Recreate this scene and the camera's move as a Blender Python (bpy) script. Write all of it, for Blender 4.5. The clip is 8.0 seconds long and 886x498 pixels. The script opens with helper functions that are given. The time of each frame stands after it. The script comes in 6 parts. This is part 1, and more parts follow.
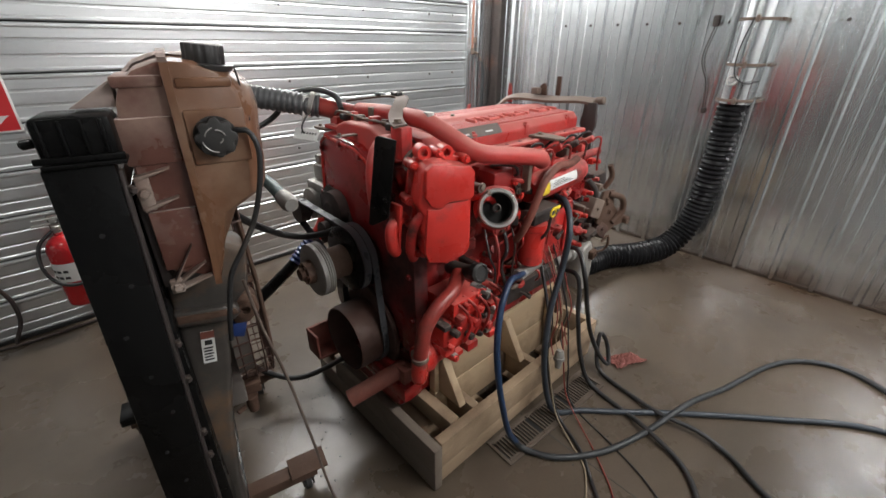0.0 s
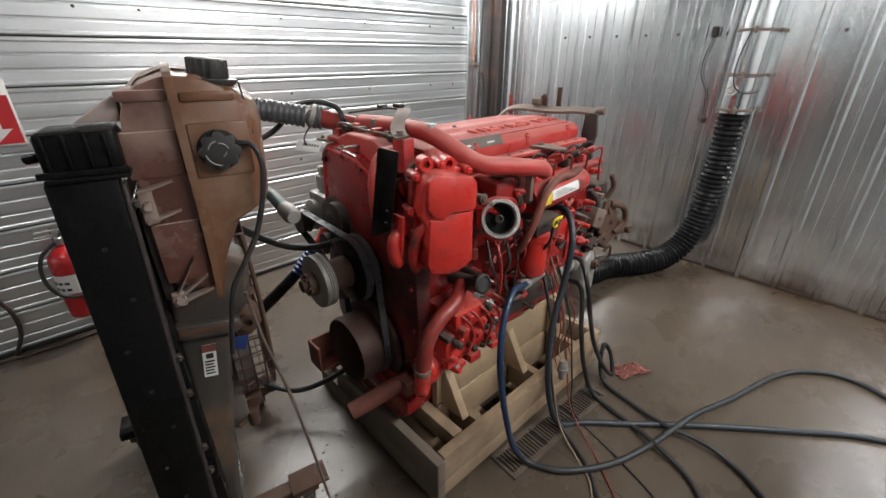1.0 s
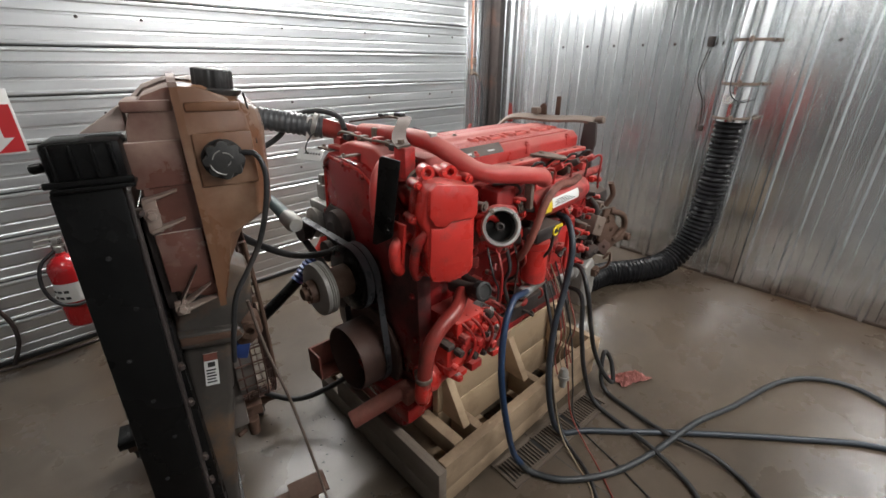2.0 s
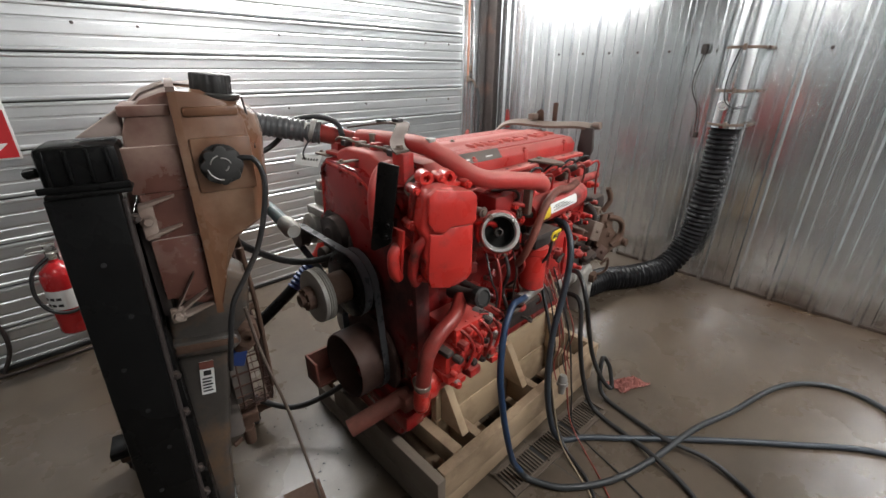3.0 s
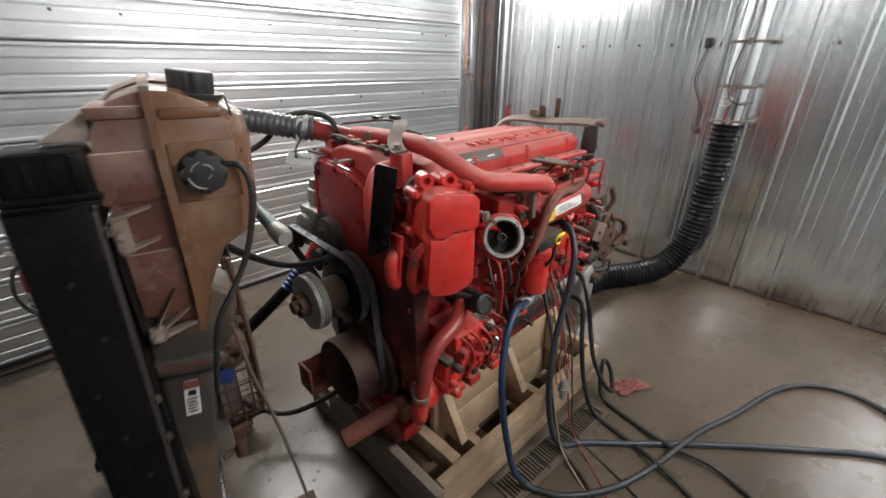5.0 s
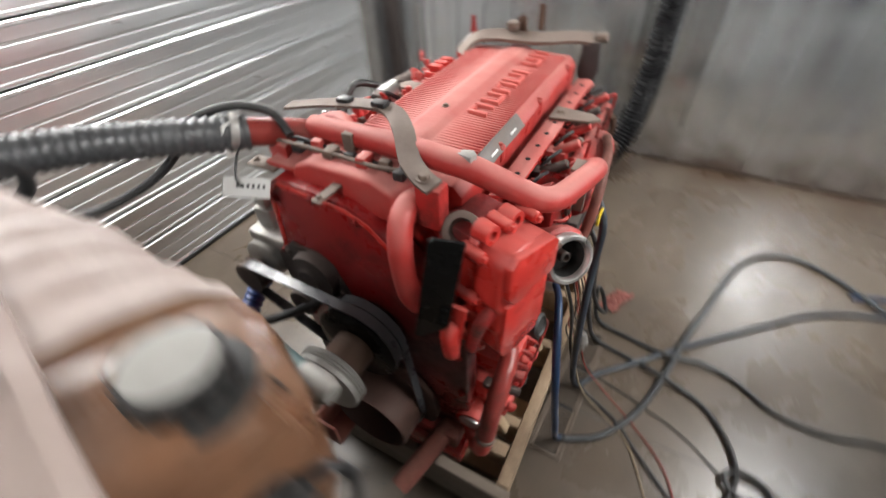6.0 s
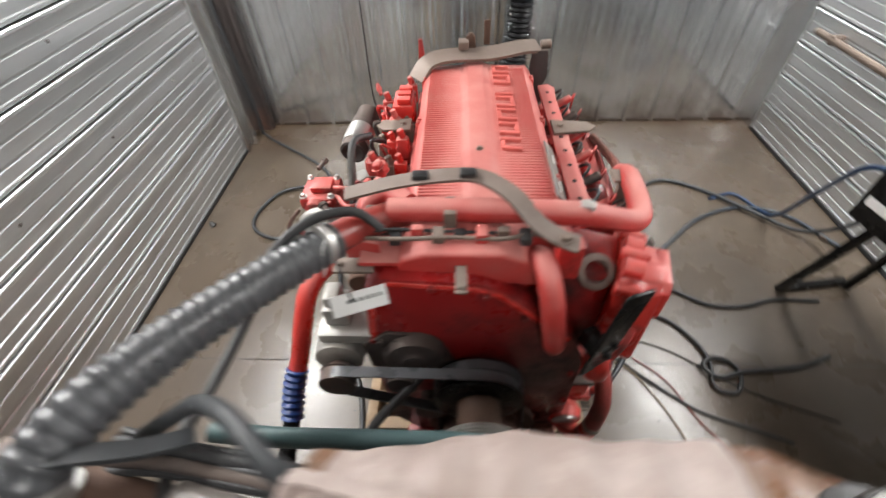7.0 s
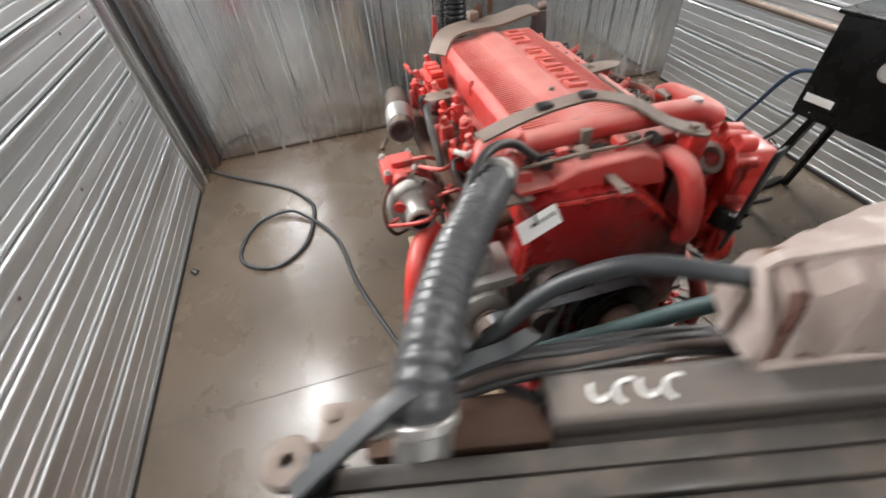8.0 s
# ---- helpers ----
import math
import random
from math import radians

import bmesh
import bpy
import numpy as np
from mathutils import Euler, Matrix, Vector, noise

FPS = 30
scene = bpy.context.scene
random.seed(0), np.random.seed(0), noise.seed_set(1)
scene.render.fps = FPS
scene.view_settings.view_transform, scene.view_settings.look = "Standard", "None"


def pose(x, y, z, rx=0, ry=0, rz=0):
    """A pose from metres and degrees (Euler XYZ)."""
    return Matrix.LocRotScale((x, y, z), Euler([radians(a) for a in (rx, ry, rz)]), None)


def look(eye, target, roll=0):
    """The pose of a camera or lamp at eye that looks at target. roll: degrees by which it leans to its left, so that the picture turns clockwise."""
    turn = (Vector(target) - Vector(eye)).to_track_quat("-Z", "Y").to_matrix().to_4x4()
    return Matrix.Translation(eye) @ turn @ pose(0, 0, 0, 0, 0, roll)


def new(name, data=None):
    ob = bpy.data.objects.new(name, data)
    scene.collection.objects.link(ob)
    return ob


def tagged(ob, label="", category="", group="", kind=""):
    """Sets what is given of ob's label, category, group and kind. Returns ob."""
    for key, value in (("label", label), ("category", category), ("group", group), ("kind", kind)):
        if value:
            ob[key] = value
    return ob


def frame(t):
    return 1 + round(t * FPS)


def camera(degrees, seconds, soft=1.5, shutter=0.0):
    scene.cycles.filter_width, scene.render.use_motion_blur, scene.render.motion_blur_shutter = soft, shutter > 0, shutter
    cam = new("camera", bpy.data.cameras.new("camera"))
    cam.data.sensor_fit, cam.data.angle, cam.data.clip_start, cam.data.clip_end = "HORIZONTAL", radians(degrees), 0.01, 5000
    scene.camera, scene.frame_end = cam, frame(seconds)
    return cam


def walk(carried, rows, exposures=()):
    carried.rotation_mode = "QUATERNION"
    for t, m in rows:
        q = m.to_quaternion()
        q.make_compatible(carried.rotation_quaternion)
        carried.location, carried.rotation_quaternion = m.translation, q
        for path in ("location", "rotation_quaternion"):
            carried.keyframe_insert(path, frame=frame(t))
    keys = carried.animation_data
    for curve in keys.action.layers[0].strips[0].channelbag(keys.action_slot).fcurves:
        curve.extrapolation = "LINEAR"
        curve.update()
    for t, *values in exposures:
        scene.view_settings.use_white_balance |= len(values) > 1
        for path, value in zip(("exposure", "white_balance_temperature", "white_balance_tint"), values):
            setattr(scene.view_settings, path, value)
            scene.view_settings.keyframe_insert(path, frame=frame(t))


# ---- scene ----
cam = camera(93.7, 8.0, shutter=0.85)
PATH = [
    (0, (0.148, 0.227, 1.646), (1.376, 1.532, 0.756), 0.4),
    (0.5, (0.148, 0.232, 1.649), (1.38, 1.55, 0.784), 0.2),
    (1, (0.149, 0.235, 1.649), (1.386, 1.557, 0.8), 0.1),
    (1.5, (0.145, 0.235, 1.653), (1.387, 1.562, 0.818), 0.1),
    (3, (0.139, 0.249, 1.649), (1.413, 1.573, 0.858), 0.2),
    (3.5, (0.139, 0.25, 1.647), (1.418, 1.569, 0.857), 0.3),
    (4, (0.144, 0.251, 1.65), (1.428, 1.567, 0.861), 0.3),
    (4.5, (0.143, 0.256, 1.656), (1.429, 1.567, 0.863), 0.5),
    (4.7, (0.145, 0.259, 1.654), (1.43, 1.571, 0.863), 0.4),
    (5.8, (0.357, 0.793, 1.812), (1.651, 1.721, 0.601), 0.5),
    (6, (0.37, 0.941, 1.883), (1.648, 1.682, 0.534), -2.7),
    (6.5, (0.362, 1.234, 1.986), (1.718, 1.588, 0.56), -2.6),
    (7, (0.343, 1.566, 2.063), (1.715, 1.644, 0.61), -2.3),
    (7.5, (0.234, 1.87, 2.026), (1.596, 1.713, 0.57), -3.9),
    (8, (0.245, 2.15, 1.974), (1.628, 1.86, 0.559), -5.7),
]
walk(cam, [(t, look(eye, target, roll)) for t, eye, target, roll in PATH], exposures=[(0, 0.04), (4.7, 0.04), (5.8, 0.46), (8.0, 0.46)])


# ---------------------------------------------------------------- light
ROOM_X0, ROOM_X1, ROOM_Y0, ROOM_Y1, ROOM_H = -2.6, 3.967, -1.067, 3.465, 2.80
world = bpy.data.worlds.new("world")
scene.world = world
world.use_nodes = True
world.node_tree.nodes["Background"].inputs["Color"].default_value = (0.6, 0.65, 0.7, 1)
world.node_tree.nodes["Background"].inputs["Strength"].default_value = 0.03
scene.view_settings.exposure = 0.0


def strip_lamp_light(x, y, length, watts):
    d = bpy.data.lights.new("strip_light", "AREA")
    d.shape, d.size, d.size_y, d.energy, d.color = "RECTANGLE", length, 0.14, watts, (1.0, 0.985, 0.965)
    o = new("strip_light", d)
    o.matrix_world = pose(x, y, ROOM_H - 0.09, 0, 0, 0)
    return o


LAMPS = [(2.1, 3.25, 2.4), (2.1, -0.76, 2.4), (-0.7, 1.4, 1.2)]
for lx, ly, ll in LAMPS:
    strip_lamp_light(lx, ly, ll, (33 if ly > 2 else 30 if ly < 0 else 10) * ll)

# ---------------------------------------------------------------- materials


def material(name, color, rough=0.5, metal=0.0, var=0.15, scale=8.0, bump=0.1, fine=60.0, dirt=None, dirt_amount=0.0, stretch=(1, 1, 1), coat=0.0, dirt_scale=3.0, rough_var=0.15, dirt_rough=0.85):
    """Two scales of variation, a dirt colour in patches, and fine relief."""
    m = bpy.data.materials.new(name)
    m.use_nodes = True
    nt = m.node_tree
    n, l = nt.nodes, nt.links
    bs = n["Principled BSDF"]
    bs.inputs["Metallic"].default_value = metal
    bs.inputs["Coat Weight"].default_value = coat
    tc = n.new("ShaderNodeTexCoord")
    mp = n.new("ShaderNodeMapping")
    mp.inputs["Scale"].default_value = stretch
    l.new(tc.outputs["Object"], mp.inputs["Vector"])
    big = n.new("ShaderNodeTexNoise")
    big.inputs["Scale"].default_value, big.inputs["Detail"].default_value = scale, 6
    l.new(mp.outputs[0], big.inputs["Vector"])
    small = n.new("ShaderNodeTexNoise")
    small.inputs["Scale"].default_value, small.inputs["Detail"].default_value = fine, 4
    l.new(mp.outputs[0], small.inputs["Vector"])
    ramp = n.new("ShaderNodeMix")
    ramp.data_type = "RGBA"
    ramp.inputs["A"].default_value = (*[c * (1 - var) for c in color], 1)
    ramp.inputs["B"].default_value = (*[min(1, c * (1 + var)) for c in color], 1)
    add = n.new("ShaderNodeMath")
    add.operation = "MULTIPLY_ADD"
    add.inputs[1].default_value, add.inputs[2].default_value = 0.5, 0.0
    l.new(small.outputs["Fac"], add.inputs[0])
    add2 = n.new("ShaderNodeMath")
    add2.operation = "MULTIPLY_ADD"
    add2.inputs[1].default_value = 0.5
    l.new(big.outputs["Fac"], add2.inputs[0])
    l.new(add.outputs[0], add2.inputs[2])
    l.new(add2.outputs[0], ramp.inputs["Factor"])
    out = ramp.outputs["Result"]
    rmap = n.new("ShaderNodeMapRange")
    rmap.inputs["From Min"].default_value, rmap.inputs["From Max"].default_value = 0.3, 0.7
    rmap.inputs["To Min"].default_value, rmap.inputs["To Max"].default_value = max(0.03, rough - rough_var), min(1, rough + rough_var)
    l.new(big.outputs["Fac"], rmap.inputs["Value"])
    rout = rmap.outputs["Result"]
    if dirt is not None:
        dn = n.new("ShaderNodeTexNoise")
        dn.inputs["Scale"].default_value, dn.inputs["Detail"].default_value, dn.inputs["Roughness"].default_value = dirt_scale, 9, 0.65
        l.new(tc.outputs["Object"], dn.inputs["Vector"])
        dr = n.new("ShaderNodeMapRange")
        dr.inputs["From Min"].default_value, dr.inputs["From Max"].default_value = 0.62 - 0.3 * dirt_amount, 0.78 - 0.2 * dirt_amount
        l.new(dn.outputs["Fac"], dr.inputs["Value"])
        dm = n.new("ShaderNodeMix")
        dm.data_type = "RGBA"
        dm.inputs["B"].default_value = (*dirt, 1)
        l.new(dr.outputs["Result"], dm.inputs["Factor"])
        l.new(out, dm.inputs["A"])
        out = dm.outputs["Result"]
        rm = n.new("ShaderNodeMix")
        rm.inputs["B"].default_value = dirt_rough
        l.new(dr.outputs["Result"], rm.inputs["Factor"])
        l.new(rout, rm.inputs["A"])
        rout = rm.outputs["Result"]
        if metal > 0:
            mm = n.new("ShaderNodeMix")
            mm.inputs["A"].default_value, mm.inputs["B"].default_value = metal, 0.0
            l.new(dr.outputs["Result"], mm.inputs["Factor"])
            l.new(mm.outputs["Result"], bs.inputs["Metallic"])
    l.new(out, bs.inputs["Base Color"])
    l.new(rout, bs.inputs["Roughness"])
    if bump > 0:
        bp = n.new("ShaderNodeBump")
        bp.inputs["Strength"].default_value, bp.inputs["Distance"].default_value = bump, 0.004
        l.new(small.outputs["Fac"], bp.inputs["Height"])
        l.new(bp.outputs["Normal"], bs.inputs["Normal"])
    return m


def glow(name, color, strength):
    m = bpy.data.materials.new(name)
    m.use_nodes = True
    bs = m.node_tree.nodes["Principled BSDF"]
    bs.inputs["Base Color"].default_value = (*color, 1)
    bs.inputs["Emission Color"].default_value = (*color, 1)
    bs.inputs["Emission Strength"].default_value = strength
    return m


M = {
    "galv": material("galvanised_sheet", (0.74, 0.76, 0.77), 0.17, 0.93, 0.13, 9, 0.02, 60, None, 0.0, (1, 1, 0.05), rough_var=0.06),
    "galv_h": material("galvanised_door", (0.66, 0.68, 0.69), 0.38, 0.86, 0.14, 9, 0.03, 60, None, 0.0, (0.05, 1, 1), rough_var=0.10),
    "concrete": material("sealed_concrete", (0.091, 0.070, 0.051), 0.27, 0.0, 0.22, 2.2, 0.05, 90, (0.060, 0.046, 0.033), 0.42, (1, 1, 1), 0.0, 1.6, 0.08, 0.42),
    "joint": material("joint_filler", (0.06, 0.055, 0.05), 0.8, 0.0, 0.2, 9, 0.1, 60),
    "stain": material("wall_foot_rust", (0.035, 0.022, 0.014), 0.8, 0.0, 0.4, 9, 0.2, 60),
    "white_sheet": material("white_ceiling_sheet", (0.55, 0.55, 0.54), 0.45, 0.0, 0.05),
    "red": material("engine_red", (0.45, 0.022, 0.019), 0.40, 0.0, 0.30, 11, 0.16, 70, (0.060, 0.028, 0.022), 0.56, coat=0.15, dirt_scale=9),
    "red_clean": material("red_paint_clean", (0.54, 0.032, 0.024), 0.30, 0.0, 0.15, 12, 0.14, 60, (0.22, 0.030, 0.024), 0.20, coat=0.2, dirt_scale=7),
    "red_dusty": material("dusty_red", (0.45, 0.040, 0.034), 0.40, 0.0, 0.22, 9, 0.16, 80, (0.42, 0.085, 0.072), 0.42, dirt_scale=6),
    "red_gear": material("deep_red_cover", (0.27, 0.010, 0.010), 0.30, 0.0, 0.22, 5, 0.06, 60, (0.030, 0.008, 0.007), 0.46, coat=0.3, dirt_scale=3.5),
    "red_dark": material("dark_red", (0.24, 0.012, 0.011), 0.30, 0.0, 0.25, 5, 0.08, 60, (0.035, 0.012, 0.011), 0.40, coat=0.2),
    "rust_red": material("rusty_primer", (0.20, 0.062, 0.044), 0.6, 0.0, 0.3, 9, 0.25, 80, (0.075, 0.035, 0.025), 0.45),
    "red_worn": material("worn_red_pipe", (0.27, 0.036, 0.028), 0.42, 0.0, 0.3, 8, 0.12, 70, (0.10, 0.040, 0.030), 0.42, dirt_scale=8),
    "cable_blue": material("blue_grey_cable", (0.028, 0.036, 0.047), 0.48, 0.0, 0.25, 18, 0.05, 80),
    "rust_dark": material("dark_rust", (0.075, 0.036, 0.026), 0.62, 0.1, 0.3, 10, 0.2, 70, (0.035, 0.022, 0.018), 0.4),
    "red_pale": material("pale_dusty_red", (0.55, 0.12, 0.10), 0.55, 0.0, 0.12, 9, 0.1, 80),
    "rust": material("rust_brown", (0.085, 0.045, 0.029), 0.8, 0.0, 0.35, 12, 0.35, 90, (0.07, 0.04, 0.025), 0.4),
    "dustmetal": material("dusty_bracket", (0.175, 0.130, 0.104), 0.6, 0.2, 0.25, 10, 0.2, 80, (0.11, 0.075, 0.058), 0.38),
    "iron": material("dirty_cast_iron", (0.05, 0.040, 0.037), 0.62, 0.2, 0.3, 14, 0.3, 70, (0.12, 0.06, 0.04), 0.3),
    "black": material("black_paint", (0.006, 0.006, 0.006), 0.27, 0.0, 0.3, 8, 0.06, 60, (0.03, 0.026, 0.022), 0.12),
    "rubber": material("black_rubber", (0.022, 0.022, 0.023), 0.48, 0.0, 0.3, 14, 0.15, 80, (0.08, 0.07, 0.06), 0.15),
    "flex": material("black_flexible_hose", (0.009, 0.009, 0.010), 0.34, 0.0, 0.3, 14, 0.1, 80),
    "strap": material("brown_dusty_steel", (0.115, 0.085, 0.068), 0.75, 0.0, 0.25, 12, 0.2, 80, (0.06, 0.042, 0.034), 0.35),
    "sidetank": material("dusty_side_tank", (0.052, 0.046, 0.041), 0.42, 0.0, 0.3, 6, 0.15, 60, (0.15, 0.088, 0.048), 0.44, dirt_scale=6),
    "rubber_shiny": material("shiny_rubber", (0.070, 0.072, 0.076), 0.36, 0.0, 0.3, 14, 0.1, 60, (0.10, 0.09, 0.08), 0.1),
    "cable": material("grey_cable", (0.028, 0.031, 0.034), 0.5, 0.0, 0.2, 18, 0.05, 80),
    "blue": material("blue_hose", (0.014, 0.036, 0.085), 0.42, 0.0, 0.2, 12, 0.05, 80),
    "silver": material("machined_aluminium", (0.55, 0.54, 0.52), 0.38, 0.85, 0.12, 14, 0.1, 70, (0.25, 0.22, 0.2), 0.2),
    "alu": material("cast_aluminium", (0.34, 0.33, 0.31), 0.55, 0.55, 0.15, 16, 0.2, 90, (0.2, 0.17, 0.14), 0.25),
    "tank": material("stained_tank_plastic", (0.170, 0.082, 0.044), 0.30, 0.0, 0.5, 7, 0.10, 40, (0.25, 0.155, 0.10), 0.46, (1, 1, 0.6), 0.1, 7),
    "tank_top": material("dusty_tank_plastic", (0.37, 0.295, 0.265), 0.5, 0.0, 0.2, 6, 0.12, 60, (0.55, 0.48, 0.445), 0.4, dirt_scale=6),
    "tank_front": material("maroon_tank_plastic", (0.140, 0.060, 0.046), 0.27, 0.0, 0.4, 5, 0.08, 50, (0.25, 0.165, 0.13), 0.46, dirt_scale=6),
    "tank_foot": material("scuffed_tank_plastic", (0.24, 0.175, 0.145), 0.45, 0.0, 0.25, 9, 0.1, 60, (0.36, 0.30, 0.26), 0.4, dirt_scale=12),
    "cap": material("cap_plastic", (0.03, 0.029, 0.028), 0.5, 0.0, 0.2, 20, 0.1, 80, (0.12, 0.10, 0.09), 0.2),
    "rail": material("dusty_rail", (0.055, 0.049, 0.044), 0.5, 0.0, 0.3, 6, 0.12, 60, (0.11, 0.09, 0.075), 0.4, dirt_scale=11),
    "shroud": material("shroud_plastic", (0.145, 0.128, 0.116), 0.42, 0.0, 0.25, 6, 0.1, 60, (0.19, 0.155, 0.13), 0.4, dirt_scale=8),
    "wood": material("pine_board", (0.34, 0.245, 0.158), 0.7, 0.0, 0.25, 5, 0.2, 50, (0.17, 0.115, 0.072), 0.38, (0.25, 3, 3)),
    "wood_pale": material("pale_plywood", (0.43, 0.315, 0.20), 0.65, 0.0, 0.18, 5, 0.15, 60, (0.25, 0.17, 0.105), 0.36, (0.25, 3, 3)),
    "wood_grey": material("weathered_board", (0.155, 0.125, 0.098), 0.75, 0.0, 0.2, 5, 0.2, 50, (0.10, 0.085, 0.07), 0.35, (3, 0.25, 3)),
    "white": material("white_label", (0.72, 0.72, 0.70), 0.5, 0.0, 0.05, 10, 0.0),
    "yellow": material("yellow_plastic", (0.75, 0.55, 0.03), 0.4, 0.0, 0.08, 10, 0.0),
    "ink": material("black_ink", (0.02, 0.02, 0.02), 0.5, 0.0, 0.1, 10, 0.0),
    "sign_red": material("sign_red", (0.55, 0.025, 0.03), 0.4, 0.0, 0.06, 10, 0.0),
    "ext_red": material("gloss_red", (0.42, 0.012, 0.015), 0.22, 0.0, 0.08, 6, 0.03, coat=0.4),
    "teal": material("teal_hose", (0.05, 0.092, 0.094), 0.5, 0.0, 0.2, 10, 0.05),
    "belt": material("ribbed_belt", (0.075, 0.078, 0.085), 0.34, 0.0, 0.3, 20, 0.1),
    "copper": material("copper_pipe", (0.45, 0.22, 0.15), 0.45, 0.6, 0.2, 14, 0.1),
    "drain": material("drain_iron", (0.11, 0.085, 0.065), 0.7, 0.3, 0.3, 14, 0.3, 80),
    "dark": material("dark_gap", (0.012, 0.011, 0.010), 0.8, 0.0, 0.2, 10, 0.0),
    "rag": material("rag_cloth", (0.25, 0.09, 0.075), 0.9, 0.0, 0.25, 20, 0.3, 120),
    "wire_red": material("red_wire", (0.22, 0.035, 0.025), 0.5, 0.0, 0.1),
    "wire_tan": material("tan_wire", (0.28, 0.22, 0.15), 0.5, 0.0, 0.2),
    "bluepaint": material("blue_paint", (0.015, 0.04, 0.16), 0.4, 0.0, 0.2, 12, 0.1),
    "lamp": glow("lamp_diffuser", (1.0, 0.985, 0.965), 14.0),
}

for k in ("black", "flex"):
    M[k].node_tree.nodes["Principled BSDF"].inputs["Specular IOR Level"].default_value = 0.16


def graded_tint(m, axis, lo, hi, color, amount):
    """Uneven tint graded along an axis: rusty staining at the back wall's foot, near-black low on the gear cover."""
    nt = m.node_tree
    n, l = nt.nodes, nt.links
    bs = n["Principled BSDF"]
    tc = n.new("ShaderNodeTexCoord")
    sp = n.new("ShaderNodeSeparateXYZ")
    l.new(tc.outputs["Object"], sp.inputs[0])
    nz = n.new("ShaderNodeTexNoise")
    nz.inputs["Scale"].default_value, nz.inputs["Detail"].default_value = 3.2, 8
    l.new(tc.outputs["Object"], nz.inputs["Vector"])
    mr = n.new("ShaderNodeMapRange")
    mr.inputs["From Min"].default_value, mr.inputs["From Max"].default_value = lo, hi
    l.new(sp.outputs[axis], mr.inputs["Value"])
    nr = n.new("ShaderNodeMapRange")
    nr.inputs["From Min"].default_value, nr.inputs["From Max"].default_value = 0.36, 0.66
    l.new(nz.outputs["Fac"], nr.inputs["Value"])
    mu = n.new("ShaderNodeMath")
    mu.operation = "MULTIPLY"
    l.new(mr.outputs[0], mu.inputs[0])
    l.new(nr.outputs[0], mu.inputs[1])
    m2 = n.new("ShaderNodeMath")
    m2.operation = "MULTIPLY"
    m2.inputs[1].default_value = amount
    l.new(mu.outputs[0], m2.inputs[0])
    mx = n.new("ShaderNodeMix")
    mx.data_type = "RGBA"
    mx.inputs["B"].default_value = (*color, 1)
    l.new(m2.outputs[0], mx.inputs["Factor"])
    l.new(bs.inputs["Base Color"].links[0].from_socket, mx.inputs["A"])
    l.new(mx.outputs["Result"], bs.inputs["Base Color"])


def settled_dust(m, color, amount, scale=9.0):
    """Pale dust lying on the faces that look up, thinner where it was wiped."""
    nt = m.node_tree
    n, l = nt.nodes, nt.links
    bs = n["Principled BSDF"]
    ge = n.new("ShaderNodeNewGeometry")
    sp = n.new("ShaderNodeSeparateXYZ")
    l.new(ge.outputs["Normal"], sp.inputs[0])
    up_face = n.new("ShaderNodeMapRange")
    up_face.inputs["From Min"].default_value, up_face.inputs["From Max"].default_value = 0.35, 0.9
    l.new(sp.outputs["Z"], up_face.inputs["Value"])
    tc = n.new("ShaderNodeTexCoord")
    nz = n.new("ShaderNodeTexNoise")
    nz.inputs["Scale"].default_value, nz.inputs["Detail"].default_value = scale, 8
    l.new(tc.outputs["Object"], nz.inputs["Vector"])
    wiped = n.new("ShaderNodeMapRange")
    wiped.inputs["From Min"].default_value, wiped.inputs["From Max"].default_value = 0.30, 0.62
    wiped.inputs["To Min"].default_value, wiped.inputs["To Max"].default_value = 0.45 * amount, amount
    l.new(nz.outputs["Fac"], wiped.inputs["Value"])
    mu = n.new("ShaderNodeMath")
    mu.operation = "MULTIPLY"
    l.new(up_face.outputs[0], mu.inputs[0])
    l.new(wiped.outputs[0], mu.inputs[1])
    for socket, value in (("Base Color", (*color, 1)), ("Roughness", 0.75)):
        mx = n.new("ShaderNodeMix")
        if socket == "Base Color":
            mx.data_type = "RGBA"
        mx.inputs["B"].default_value = value
        l.new(mu.outputs[0], mx.inputs["Factor"])
        l.new(bs.inputs[socket].links[0].from_socket, mx.inputs["A"])
        l.new(mx.outputs["Result"], bs.inputs[socket])


settled_dust(M["red_dusty"], (0.54, 0.23, 0.20), 0.85)
settled_dust(M["red_clean"], (0.50, 0.17, 0.145), 0.5)
settled_dust(M["red"], (0.44, 0.14, 0.12), 0.6)
settled_dust(M["iron"], (0.16, 0.12, 0.10), 0.55)
settled_dust(M["strap"], (0.27, 0.22, 0.19), 0.6)
settled_dust(M["dustmetal"], (0.27, 0.225, 0.195), 0.45)
settled_dust(M["tank_front"], (0.50, 0.42, 0.38), 0.8)
# gear cover: patchy near-black, stronger towards the bottom
graded_tint(M["red_gear"], "Z", 1.04, 0.66, (0.020, 0.008, 0.007), 1.0)
graded_tint(M["concrete"], "X", 3.30, 3.92, (0.060, 0.036, 0.021), 1.0)
graded_tint(M["galv"], "Z", 0.32, 0.0, (0.20, 0.13, 0.085), 0.9)

# ---------------------------------------------------------------- mesh helpers


def merge(bm, src, m=None):
    me = bpy.data.meshes.new("tmp")
    src.to_mesh(me)
    src.free()
    if m is not None:
        me.transform(m)
    bm.from_mesh(me)
    bpy.data.meshes.remove(me)
    return bm


